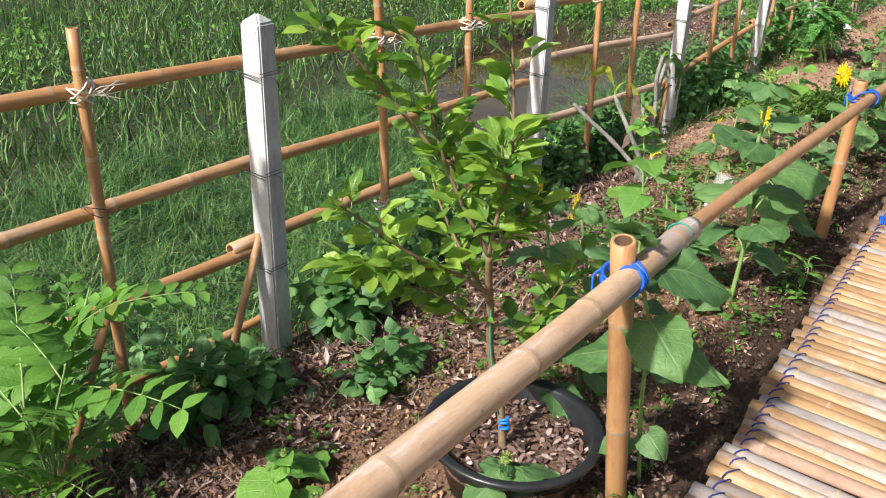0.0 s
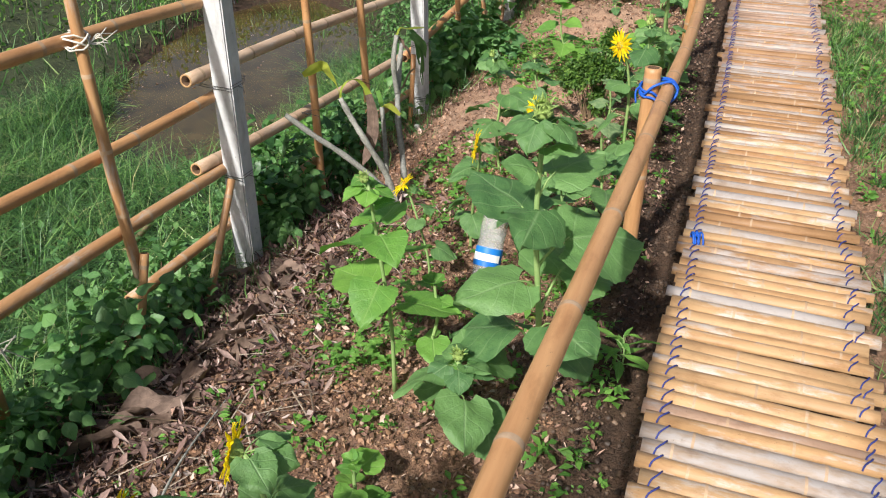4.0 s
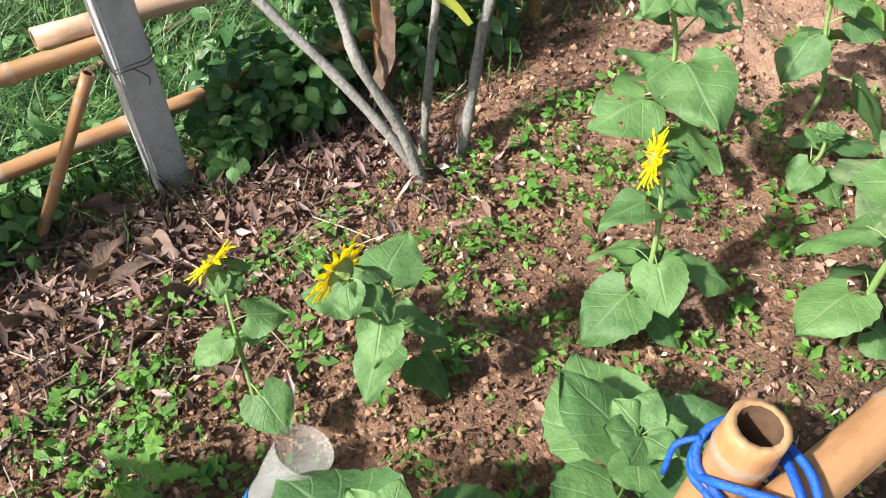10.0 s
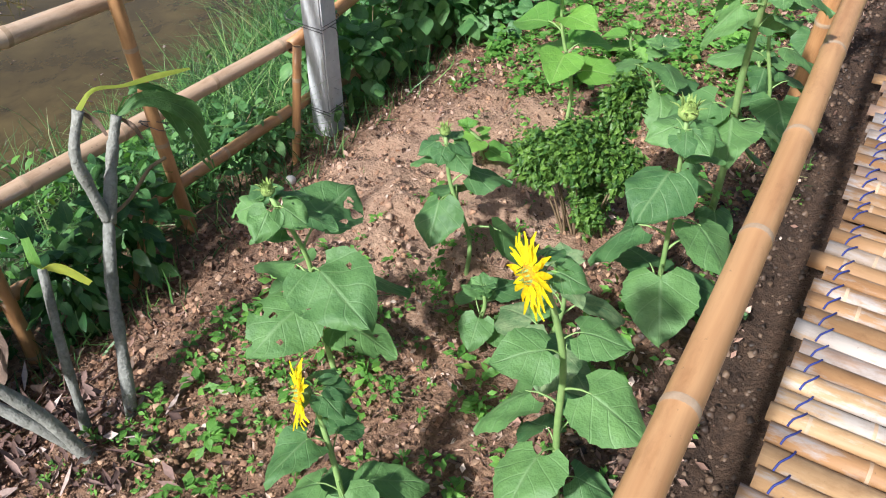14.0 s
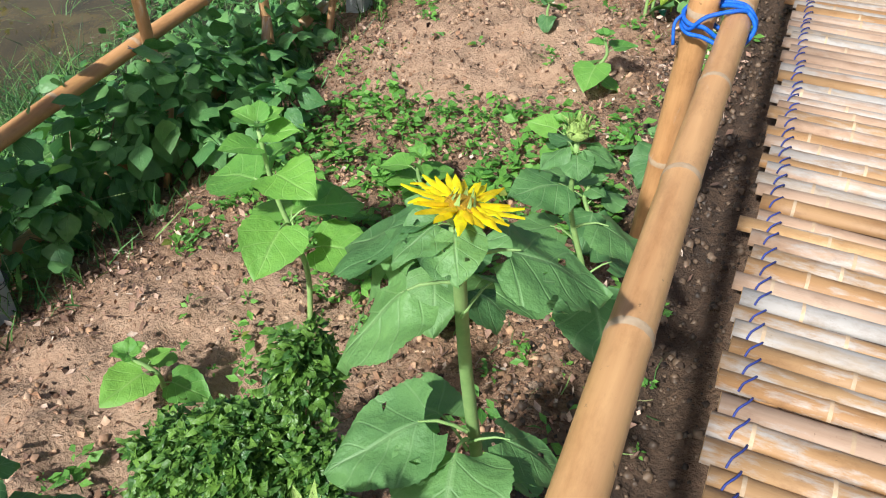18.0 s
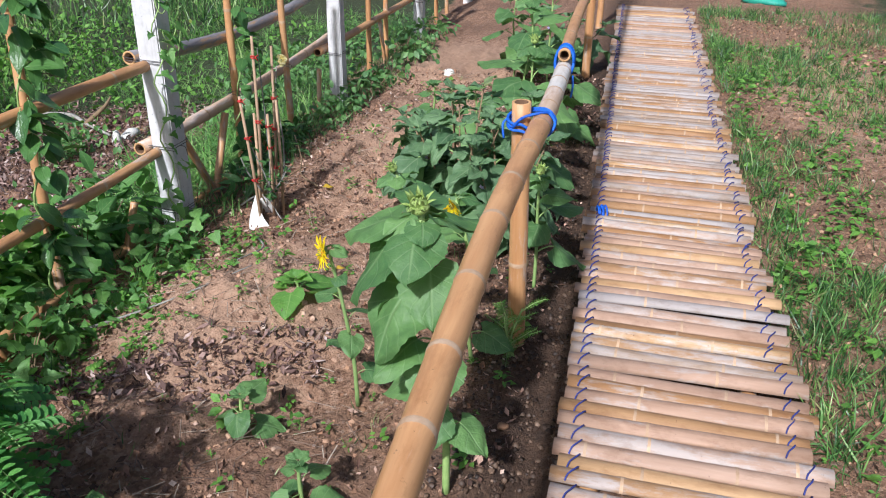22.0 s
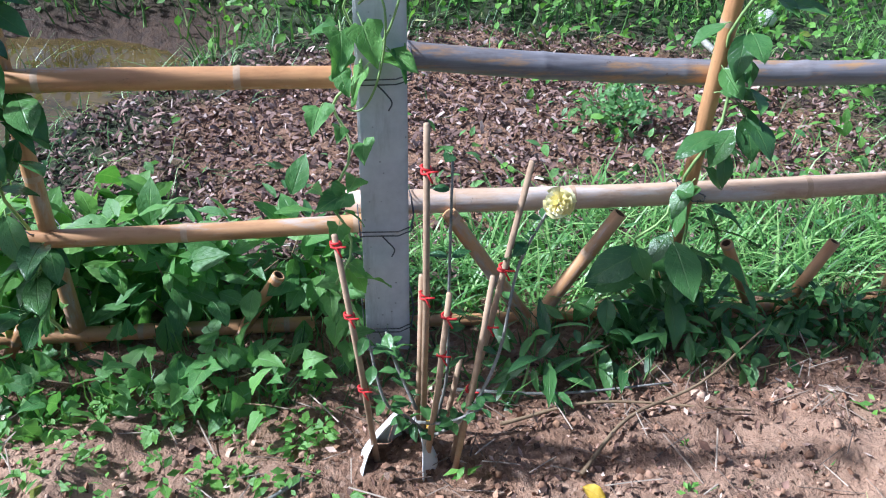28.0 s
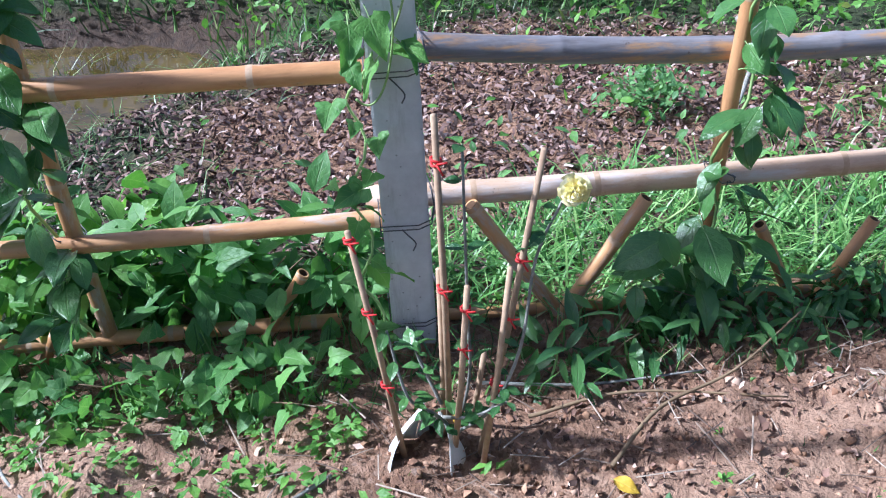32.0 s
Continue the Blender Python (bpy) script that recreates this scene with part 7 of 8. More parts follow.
CL = "climber with dark glossy oval leaves on a bamboo upright"
climber("climber", [(-1.72, 8.69, -0.14), (-1.72, 8.7, 0.2), (-1.72, 8.73, 0.6), (-1.73, 8.77, 1.0), (-1.73, 8.78, 1.15)], 86, CLIMB_LEAVES, 0.11, CL, 1)
climber("climber", [(-1.72, 10.3, -0.05), (-1.71, 10.31, 0.2), (-1.72, 10.34, 0.6), (-1.72, 10.37, 1.0), (-1.72, 10.38, 1.2)], 86, CLIMB_LEAVES, 0.11, CL, 2)
climber("climber", [(-1.69, 10.2, -0.05), (-1.69, 10.2, 0.12), (-1.7, 10.25, 0.33)], 26, CLIMB_LEAVES, 0.13, CL, 9, out=0.08)
climber("vine", [(-1.66, 9.46, -0.05), (-1.65, 9.45, 0.25), (-1.65, 9.46, 0.55), (-1.65, 9.5, 0.8), (-1.65, 9.52, 1.05), (-1.65, 9.5, 1.28)], 40, VINE_LEAVES, 0.07, "light green vine with lobed leaves on a concrete post", 3, 0.004, 0.05, True)
climber("climber", [(-1.72, 7.8, -0.1), (-1.72, 7.83, 0.3), (-1.72, 7.88, 0.7), (-1.72, 7.9, 1.05)], 20, CLIMB_LEAVES, 0.13, CL, 5)
climber("vine", [(-1.62, 7.12, -0.2), (-1.6, 7.1, 0.1), (-1.6, 7.12, 0.4)], 14, VINE_LEAVES, 0.075, "light green vine with lobed leaves at a concrete post", 6, 0.003, 0.05)

# ---- bushes along the fence ----
GB = "leafy green bush of toothed oval leaves along the bamboo fence"
OV = blade(OVAL, nu=4, nv=2, droop=0.3, fold=0.2, wave=0.03, seed=9, teeth=0.0)
RD = blade([(0, 0.08), (0.1, 0.3), (0.25, 0.41), (0.45, 0.4), (0.65, 0.29), (0.82, 0.15), (1, 0.003)], nu=5, nv=4, droop=0.4, fold=-0.15, wave=0.06, seed=10)
IV = blade(IVY, nu=8, nv=4, droop=0.25, fold=0.15, wave=0.04, seed=12, back=0.1)


def fence_bush(x, y, rx, ry, h, n, size, mat=None, proto=None, seed=0, label=GB):
    rng = random.Random(seed)
    lobes = []
    k = max(2, int(ry / 0.16))
    for i in range(k):
        yy = -ry + 2 * ry * (i + 0.5) / k
        hh = h * rng.uniform(0.65, 1.1)
        lobes.append((rng.uniform(-0.25, 0.25) * rx, yy, hh * 0.5, rx * rng.uniform(0.75, 1.1), ry / k * 1.25, hh * 0.55, 1))
    leafy("bush", x, y, lobes, n, proto or OV, size, mat or BUSHLEAF, label, "bush", 300 + seed, 3, -0.45, "bushes along the fence")


fence_bush(-1.50, 0.80, 0.2, 0.2, 0.5, 330, 0.085, proto=RD, seed=1)
fence_bush(-1.42, 0.02, 0.2, 0.24, 0.36, 230, 0.085, proto=RD, seed=2)
fence_bush(-0.98, 0.44, 0.12, 0.16, 0.22, 110, 0.065, proto=RD, seed=3, label="low toothed green plant in the bed")
fence_bush(-1.9, -0.2, 0.16, 0.4, 0.3, 150, 0.06, seed=4)
fence_bush(-1.70, 1.52, 0.26, 0.42, 0.36, 620, 0.062, proto=RD, seed=5)
fence_bush(-1.66, 2.08, 0.2, 0.24, 0.26, 300, 0.055, proto=RD, seed=6)
fence_bush(-1.88, 2.3, 0.2, 0.3, 0.36, 330, 0.055, seed=7)
fence_bush(-1.58, 3.0, 0.14, 0.22, 0.36, 320, 0.06, proto=RD, seed=31)
fence_bush(-1.80, 3.15, 0.22, 0.3, 0.55, 560, 0.075, mat=DARKLEAF, seed=8, label="bush with larger dark glossy leaves behind the fence")
fence_bush(-1.62, 3.72, 0.18, 0.24, 0.42, 400, 0.07, mat=DARKLEAF, seed=9, label="bush with larger dark glossy leaves behind the fence")
fence_bush(-1.86, 4.4, 0.24, 0.4, 0.34, 420, 0.055, seed=10)
fence_bush(-1.72, 5.3, 0.24, 0.36, 0.56, 380, 0.082, proto=RD, seed=11)
fence_bush(-1.62, 5.95, 0.24, 0.4, 0.58, 430, 0.084, proto=RD, seed=12)
fence_bush(-1.32, 5.85, 0.14, 0.2, 0.28, 100, 0.078, proto=RD, seed=13)
fence_bush(-1.72, 6.6, 0.2, 0.3, 0.42, 240, 0.078, proto=RD, seed=14)
fence_bush(-1.85, 7.5, 0.24, 0.4, 0.5, 480, 0.07, seed=15)
fence_bush(-1.56, 8.25, 0.22, 0.4, 0.26, 230, 0.06, mat=VINELEAF, proto=IV, seed=16, label="low creeping plant with pale lobed leaves at the fence")
fence_bush(-1.52, 8.98, 0.18, 0.36, 0.18, 170, 0.058, mat=VINELEAF, proto=IV, seed=17, label="low creeping plant with pale lobed leaves at the fence")
fence_bush(-1.98, 8.62, 0.22, 0.42, 0.55, 440, 0.095, mat=WEEDLEAF, seed=18, label="tall light green weeds behind the fence")
fence_bush(-1.95, 9.2, 0.2, 0.25, 0.34, 200, 0.085, proto=NARROWL, seed=19, label="tall light green weeds behind the fence")
fence_bush(-1.52, 10.0, 0.14, 0.2, 0.13, 70, 0.1, proto=NARROWL, mat=DARKLEAF, seed=20, label="drooping dark weeds at the foot of the fence")
fence_bush(-1.86, 9.0, 0.16, 0.5, 0.34, 300, 0.1, mat=VINELEAF, seed=41, label="dense dark green weeds behind the low fence rail")
fence_bush(-1.62, 10.55, 0.12, 0.4, 0.18, 200, 0.085, proto=NARROWL, mat=DARKLEAF, seed=44, label="drooping dark weeds at the foot of the fence")
fence_bush(-1.55, 10.8, 0.2, 0.5, 0.1, 230, 0.05, seed=21)
fence_bush(-1.50, 11.8, 0.22, 0.6, 0.15, 330, 0.055, seed=22)
fence_bush(-1.52, 13.4, 0.25, 0.8, 0.25, 300, 0.07, seed=23)


# ---- loose cover ----
def area(n, x0, x1, y0, y1, rng):
    return rng.uniform(x0, x1, n), rng.uniform(y0, y1, n)


def patch(x, y, scale, seed):
    """Smooth random field for uneven spread."""
    return (np.sin(x * scale + seed) * np.cos(y * scale * 0.9 + seed * 1.7) + np.sin((x + y) * scale * 0.53 + seed * 2.3) * 0.8) / 1.8


BLADE_G = (np.array([(0, -0.5, 0), (0, 0.5, 0), (0.5, -0.42, 0.06), (0.5, 0.42, 0.06), (1.0, -0.05, -0.12), (1.0, 0.05, -0.12)]), np.array([(0, 2, 3, 1), (2, 4, 5, 3)]), np.array([(0, 0), (0, 1), (0.5, 0), (0.5, 1), (1, 0), (1, 1)], float))


def curved(n=3, bend=0.38):
    """A blade of grass that bends over towards its tip."""
    vs, uv, q = [], [], []
    for i in range(n + 1):
        t = i / n
        for sgn in (-0.5, 0.5):
            vs.append((t * (1 - 0.18 * t * t), sgn * (1 - 0.9 * t ** 2), -bend * t * t))
            uv.append((t, sgn + 0.5))
    for i in range(n):
        q.append((2 * i, 2 * i + 2, 2 * i + 3, 2 * i + 1))
    return np.array(vs), np.array(q), np.array(uv)


BLADE_C = curved()


def grass(name, x, y, h, w, lean, label, rng, mat=None, proto=BLADE_G, arch=False):
    n = len(x)
    z = ground_z(x, y) - 0.01
    yaw = rng.random(n) * 6.28
    pitch = np.pi / 2 - np.abs(rng.normal(0, lean, n))
    s = h * (0.45 + 0.75 * rng.random(n))
    sizes = np.stack([s, np.full(n, w) * (0.6 + 0.8 * rng.random(n)), s], -1)
    return scatter(name, proto, np.stack([x, y, z], -1), turns_of(yaw, pitch, rng.normal(0, 0.5, n) if arch else rng.random(n) * 6.28), sizes, [mat or GRASS], "stuff", label, "grass")


def off_pond(x, y, edge=1.05):
    return pond_d(x, y) > edge


def off_chips(x, y, rng):
    d = ((x + 3.05) / 1.2) ** 2 + ((y - 9.95) / 1.85) ** 2
    return d + 0.4 * rng.normal(size=len(x)) > 1.0


rng = np.random.default_rng(21)
m = 6200
cx, cy = area(m, -4.5, -1.76, -2.8, 15.8, rng)
cy[: m * 3 // 5] = rng.uniform(-2.6, 6.0, m * 3 // 5)
per = 18
tall = np.repeat((0.5 + 0.75 * rng.random(m)) * (1 + 0.55 * patch(cx, cy, 3.7, 9.0)), per)
cx, cy = np.repeat(cx, per), np.repeat(cy, per)
x, y = cx + 0.034 * rng.normal(size=len(cx)), cy + 0.034 * rng.normal(size=len(cx))
k = (off_pond(x, y, 1.02) | (off_pond(x, y, 0.3) & (patch(x, y, 4.6, 3.0) > 0.25) & (y > 5.4))) & off_chips(x, y, rng) & (patch(cx, cy, 2.6, 1.0) + 0.35 * np.sin(37 * cx + 53 * cy) > -0.75) & (x < -1.74)
x, y, tall = x[k], y[k], tall[k]
high = 0.27 * tall * np.interp(y, [-2, 2.5, 8, 9.5, 15], [1.15, 1.1, 0.9, 0.7, 0.65])
# blades far along take the colours with sunlight painted in
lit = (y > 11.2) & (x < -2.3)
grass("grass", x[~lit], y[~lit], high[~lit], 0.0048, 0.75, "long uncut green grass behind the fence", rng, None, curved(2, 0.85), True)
grass("grass", x[lit], y[lit], high[lit], 0.0048, 0.75, "grass further along behind the fence, coloured as sunlit", rng, GRASS_LIT, curved(2, 0.8), True)
x, y = area(70000, -14, -4.2, -6, 24, rng)
k = (rng.random(len(x)) < np.clip((x + 14) / 4, 0, 1) * np.clip((y + 6) / 3, 0, 1) * np.clip((24 - y) / 5, 0, 1)) & off_pond(x, y, 1.02) & off_chips(x, y, rng) & (patch(x, y, 1.5, 2.0) + 0.4 * rng.normal(size=len(x)) > -0.4)
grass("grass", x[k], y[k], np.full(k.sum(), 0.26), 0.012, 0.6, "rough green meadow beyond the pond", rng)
x, y = area(70000, 0.9, 2.9, -2.2, 16, rng)
k = (patch(x, y, 3.1, 4.0) + 0.35 * rng.normal(size=len(x)) + 0.25 * np.exp(-((x - 1.0) / 0.12) ** 2) > 0.0)
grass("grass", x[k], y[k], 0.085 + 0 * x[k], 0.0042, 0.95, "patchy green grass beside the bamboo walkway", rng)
n = 2400
cx, cy = area(n, 0.0, 1.0, -2.0, 15.8, rng)
cx = 0.975 + 1.7 * cx ** 1.5
tall = np.repeat(0.5 + 0.8 * rng.random(n), 15)
cx, cy = np.repeat(cx, 15), np.repeat(cy, 15)
x, y = cx + 0.018 * rng.normal(size=len(cx)), cy + 0.018 * rng.normal(size=len(cx))
k = patch(cx, cy, 3.1, 4.0) + 0.25 * np.sin(cx * 41 + cy * 17) + 0.3 * np.exp(-((cx - 1.0) / 0.1) ** 2) > -0.1
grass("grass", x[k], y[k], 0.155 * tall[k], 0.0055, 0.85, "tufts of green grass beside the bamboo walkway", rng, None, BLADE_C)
x, y = area(3600, -1.45, 0.15, -1.5, 12, rng)
k = patch(x, y, 5.0, 6.0) + 0.3 * rng.normal(size=len(x)) > 0.25
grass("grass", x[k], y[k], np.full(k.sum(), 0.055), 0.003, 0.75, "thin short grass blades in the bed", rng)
x, y = area(3800, -1.75, -1.4, -1.6, 13.5, rng)
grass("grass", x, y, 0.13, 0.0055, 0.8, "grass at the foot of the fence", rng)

r = np.random.default_rng(64)
cx, cy = area(90, -3.3, -2.35, 4.2, 6.6, r)
k = (pond_d(cx, cy) > 0.62) & (pond_d(cx, cy) < 1.5)
cx, cy = np.repeat(cx[k], 16), np.repeat(cy[k], 16)
grass("reeds", cx + 0.025 * r.normal(size=len(cx)), cy + 0.025 * r.normal(size=len(cx)), 0.34 + 0 * cx, 0.004, 0.4, "tufts of tall thin grass at the edge of the pond", r, None, BLADE_C)
x, y = area(1500, -4.6, -2.6, 4.0, 8.6, r)
k = (pond_d(x, y) < 1.1) & (r.random(len(x)) < 0.15 + 0.85 * (pond_d(x, y) > 0.7))
x, y = x[k], y[k]
scatter("drift", FLAKE, np.stack([x, y, np.full(len(x), -0.543)], -1), turns_of(r.random(len(x)) * 6.28, 0 * x, r.normal(0, 0.1, len(x))), 0.01 + 0.03 * r.random(len(x)) ** 2, [CHIPS], "stuff", "fallen leaves and bits drifting on the pond", "drift")

# this stand behind the rail is painted sunlit as well
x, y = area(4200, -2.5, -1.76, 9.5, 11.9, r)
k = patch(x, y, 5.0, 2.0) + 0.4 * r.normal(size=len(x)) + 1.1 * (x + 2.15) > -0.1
grass("grass", x[k], y[k], 0.22 + 0 * x[k], 0.008, 0.6, "broad-bladed green grass behind the fence, coloured as sunlit", r, GRASS_LIT, curved(3, 0.75), True)

FAR_LEAF = blade(OVAL, nu=3, nv=2, droop=0.3, fold=0.2, wave=0.03, seed=9)
# tall weeds and undergrowth further off
MIX = [WEEDLEAF, BUSHLEAF, SHRUBLEAF]
for i, (n, cx, cy, sx, sy, hh, sz, mt) in enumerate([(900, -2.2, 1.2, 0.5, 1.6, 0.22, 0.042, 1), (5200, -6.9, 8.8, 1.5, 3.2, 0.42, 0.05, 2), (2600, -7.6, 1.4, 1.5, 3.0, 0.5, 0.055, 0), (4200, -4.6, 12.6, 2.2, 2.0, 0.2, 0.05, 0), (1500, -2.3, 3.3, 0.5, 1.2, 0.26, 0.045, 1), (3400, -6.2, 11.2, 0.9, 1.5, 0.4, 0.05, 2), (3000, -9.5, 14, 2.0, 4.0, 0.5, 0.08, 0), (1600, -2.6, 6.9, 0.45, 1.1, 0.22, 0.05, 1), (1500, -2.3, 4.9, 0.28, 0.9, 0.2, 0.045, 0), (1700, -2.4, 12.6, 0.5, 2.2, 0.16, 0.05, 1), (6000, -5.1, 10.3, 0.75, 2.6, 0.5, 0.055, 0), (420, -3.1, 10.6, 0.14, 0.16, 0.2, 0.035, 1)]):
    r = np.random.default_rng(50 + i)
    x = cx + sx * 0.62 * r.normal(size=n)
    y = cy + sy * 0.62 * r.normal(size=n)
    f = patch(x, y, 3.3, i) * 0.6 + 0.55 + 0.25 * r.normal(size=n)
    k = (f > 0.3) & off_pond(x, y, 1.1) & (x < -1.8)
    x, y, f = x[k], y[k], f[k]
    z = ground_z(x, y) + np.clip(f, 0.1, 1.3) * hh * r.random(len(x)) ** 0.6
    d = r.normal(size=(len(x), 3))
    scatter("undergrowth", FAR_LEAF, np.stack([x, y, z], -1), dirs(d, r, 0.8), sz * (0.6 + 0.8 * r.random(len(x))), [MIX[mt]], "stuff", "wild green undergrowth beyond the fence", "undergrowth")

# small weeds in the bed
r = np.random.default_rng(77)
places, sizes = [], []
for x0, x1, y0, y1, n in ((-1.2, 0.0, 2.2, 4.1, 520), (-1.3, -0.1, 5.2, 6.25, 500), (-1.3, 0.1, -0.8, 2.3, 330), (-1.2, 0.05, 6.3, 9.2, 130), (-1.5, -1.1, 6.3, 9.4, 120), (-1.3, 0.1, 9.2, 12.5, 130), (-1.0, 0.1, 4.1, 5.2, 110), (0.98, 1.5, -1, 14, 760), (1.5, 2.5, -1, 14, 620), (-0.05, 0.15, 0, 9, 60), (-1.0, -0.62, 1.85, 2.4, 110), (-1.5, -1.15, 8.2, 9.4, 90)):
    xs, ys = area(n, x0, x1, y0, y1, r)
    for a, b in zip(xs, ys):
        places.append((a, b))
        sizes.append((0.014 + 0.034 * r.random() ** 1.6) * (1.35 if a > 0.9 or 5.2 < b < 6.25 else 1.0))
P, D, S = [], [], []
for (a, b), s in zip(places, sizes):
    m = r.integers(6, 13)
    z = gz(a, b)
    for j in range(m):
        t = j / m
        w = r.uniform(0, 6.28)
        P.append((a + 0.25 * s * math.cos(w), b + 0.25 * s * math.sin(w), z + s * (0.1 + 1.5 * t)))
        D.append((math.cos(w), math.sin(w), r.uniform(-0.1, 0.7)))
        S.append(s * r.uniform(0.6, 1.1) * (1.15 - 0.5 * t))
P, D, S = np.array(P), np.array(D), np.array(S)
scatter("weeds", blade(OVAL, nu=2, nv=2, droop=0.25, fold=0.25, wave=0.02, seed=15), P, dirs(D, r, 0.0, 0.12), S, [WEEDLEAF], "stuff", "small bright green weeds scattered over the stony bed", "weeds")

# dead leaves, mulch, gravel
LEAF_D = blade(OVAL, nu=2, nv=2, droop=-0.35, fold=0.5, wave=0.05, seed=31)


def clay_free(x, y, r, share=0.9):
    """Thins loose cover out over the bare clay mounds."""
    c = np.zeros(len(x))
    for cx, cy, rx, ry in CLAY:
        c = np.maximum(c, 1.2 * np.exp(-((x - cx) / rx) ** 2 - ((y - cy) / ry) ** 2))
    return r.random(len(x)) > np.clip(c, 0, 1) * share


def strewn(name, proto, x, y, sizes, mat, label, category, r, tilt=0.35, lift=0.004):
    n = len(x)
    z = ground_z(x, y) + lift + r.random(n) * 0.012
    # follow the small bumps of the soil
    z = z + np.array([bumps(a, b) for a, b in zip(x, y)])
    scatter(name, proto, np.stack([x, y, z], -1), turns_of(r.random(n) * 6.28, r.normal(0, tilt, n), r.normal(0, tilt * 1.4, n)), sizes, [mat], "stuff", label, category)


r = np.random.default_rng(90)
x, y = area(36000, -1.55, 0.12, -1.8, 12.5, r)
k = patch(x, y, 4.4, 5.0) + 0.5 * r.normal(size=len(x)) + np.interp(y, [-2, 4, 6, 9, 12], [0.5, 0.35, 0.05, 0.1, 0.3]) > 0.12
k &= clay_free(x, y, r)
strewn("dead_leaves", LEAF_D, x[k], y[k], np.stack([0.008 + 0.03 * r.random(k.sum()) ** 2.2, 0.008 + 0.028 * r.random(k.sum()) ** 2, 0.012 + 0.04 * r.random(k.sum())], -1), LITTER, "crumbled brown leaf litter on the stony soil", "leaf litter", r, 0.4)
x, y = area(16000, -1.5, 0.15, -1.8, 12.5, r)
k = patch(x, y, 4.0, 3.0) + 0.5 * r.normal(size=len(x)) + np.interp(y, [-2, 4, 6, 9, 12], [0.45, 0.3, 0.0, 0.05, 0.1]) > 0.1
k &= clay_free(x, y, r, 0.75)
strewn("dead_leaves", LEAF_D, x[k], y[k], 0.008 + 0.03 * r.random(k.sum()) ** 2.2, LITTER, "brown dead leaves strewn over the bed", "leaf litter", r)
x, y = area(11000, -1.62, -0.75, -1.8, 3.4, r)
k = x < -0.95 + 0.3 * r.normal(size=len(x)) - 0.12 * np.maximum(0, y - 1)
strewn("mulch", LEAF_D, x[k], y[k], np.stack([0.015 + 0.08 * r.random(k.sum()) ** 2.5, 0.012 + 0.035 * r.random(k.sum()), 0.03 + 0.05 * r.random(k.sum())], -1), CHIPS, "dark mulch of dry leaves and bark by the fence", "mulch", r, 0.3, 0.012)
x, y = area(2600, -1.6, -0.55, 8.05, 8.6, r)
k = np.abs(y - 8.36 - 0.35 * (x + 1.0)) + 0.05 * r.normal(size=len(x)) < 0.1
strewn("mulch", LEAF_D, x[k], y[k], np.stack([0.012 + 0.05 * r.random(k.sum()) ** 2, 0.012 + 0.03 * r.random(k.sum()), 0.02 + 0.03 * r.random(k.sum())], -1), CHIPS, "dark reddish-brown leaf litter in a hollow of the clay", "mulch", r, 0.4, 0.006)
x, y = area(700, -1.6, -0.8, -1.6, 3.0, r)
STALK = (np.array([(-0.5, -0.5, 0), (-0.5, 0.5, 0), (0, -0.5, 0.03), (0, 0.5, 0.03), (0.5, -0.5, 0), (0.5, 0.5, 0), (0, 0, 0.06), (-0.5, 0, 0.03), (0.5, 0, 0.03)]), np.array([(0, 2, 6, 7), (2, 4, 8, 6), (7, 6, 3, 1), (6, 8, 5, 3)]), np.zeros((9, 2)))
strewn("dry_stalks", STALK, x, y, np.stack([0.05 + 0.14 * r.random(700), 0.003 + 0.003 * r.random(700), np.full(700, 0.06)], -1), STRAW, "dry grey-brown grass stalks on the mulch", "dry stalks", r, 0.15, 0.014)
x, y = area(900, -1.6, -0.3, 7.4, 12.6, r)
strewn("dry_stalks", STALK, x, y, np.stack([0.04 + 0.1 * r.random(900), 0.002 + 0.002 * r.random(900), np.full(900, 0.05)], -1), STRAW, "thin dry stalks on the clay", "dry stalks", r, 0.12, 0.006)
x, y = area(21000, -4.4, -1.95, 7.9, 12.0, r)
k = ((x + 3.05) / 1.2) ** 2 + ((y - 9.95) / 1.85) ** 2 + 0.25 * r.normal(size=len(x)) < 1.1
k &= pond_d(x, y) > 1.15
strewn("wood_chips", FLAKE, x[k], y[k], np.stack([0.012 + 0.05 * r.random(k.sum()) ** 1.6, 0.014 + 0.03 * r.random(k.sum()), 0.03 + 0.05 * r.random(k.sum())], -1), CHIPS, "heap of reddish-brown wood chips and bark behind the fence", "wood chips", r, 0.55, 0.01)
STONE = (np.array([(-0.5, -0.4, -0.3), (0.45, -0.5, -0.3), (0.5, 0.4, -0.3), (-0.4, 0.5, -0.3), (-0.32, -0.25, 0.3), (0.28, -0.3, 0.26), (0.3, 0.22, 0.34), (-0.22, 0.3, 0.24)]),
         np.array([(4, 5, 6, 7), (0, 1, 5, 4), (1, 2, 6, 5), (2, 3, 7, 6), (3, 0, 4, 7)]), np.zeros((8, 2)))
x, y = area(38000, -1.35, 0.24, -1.9, 12.5, r)
k = patch(x, y, 3.0, 8.0) + 0.6 * r.normal(size=len(x)) > -0.2
k &= clay_free(x, y, r, 0.9) & (x < -0.04) & (r.random(len(x)) < np.interp(y, [5.5, 7.0], [1.0, 0.25]))
strewn("gravel", STONE, x[k], y[k], (0.004 + 0.015 * r.random(k.sum()) ** 2.5)[:, None] * (0.6 + 0.8 * r.random((k.sum(), 3))), GRAVEL, "small brown stones in the soil", "gravel", r, 0.5, -0.001)
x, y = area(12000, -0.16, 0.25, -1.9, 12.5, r)
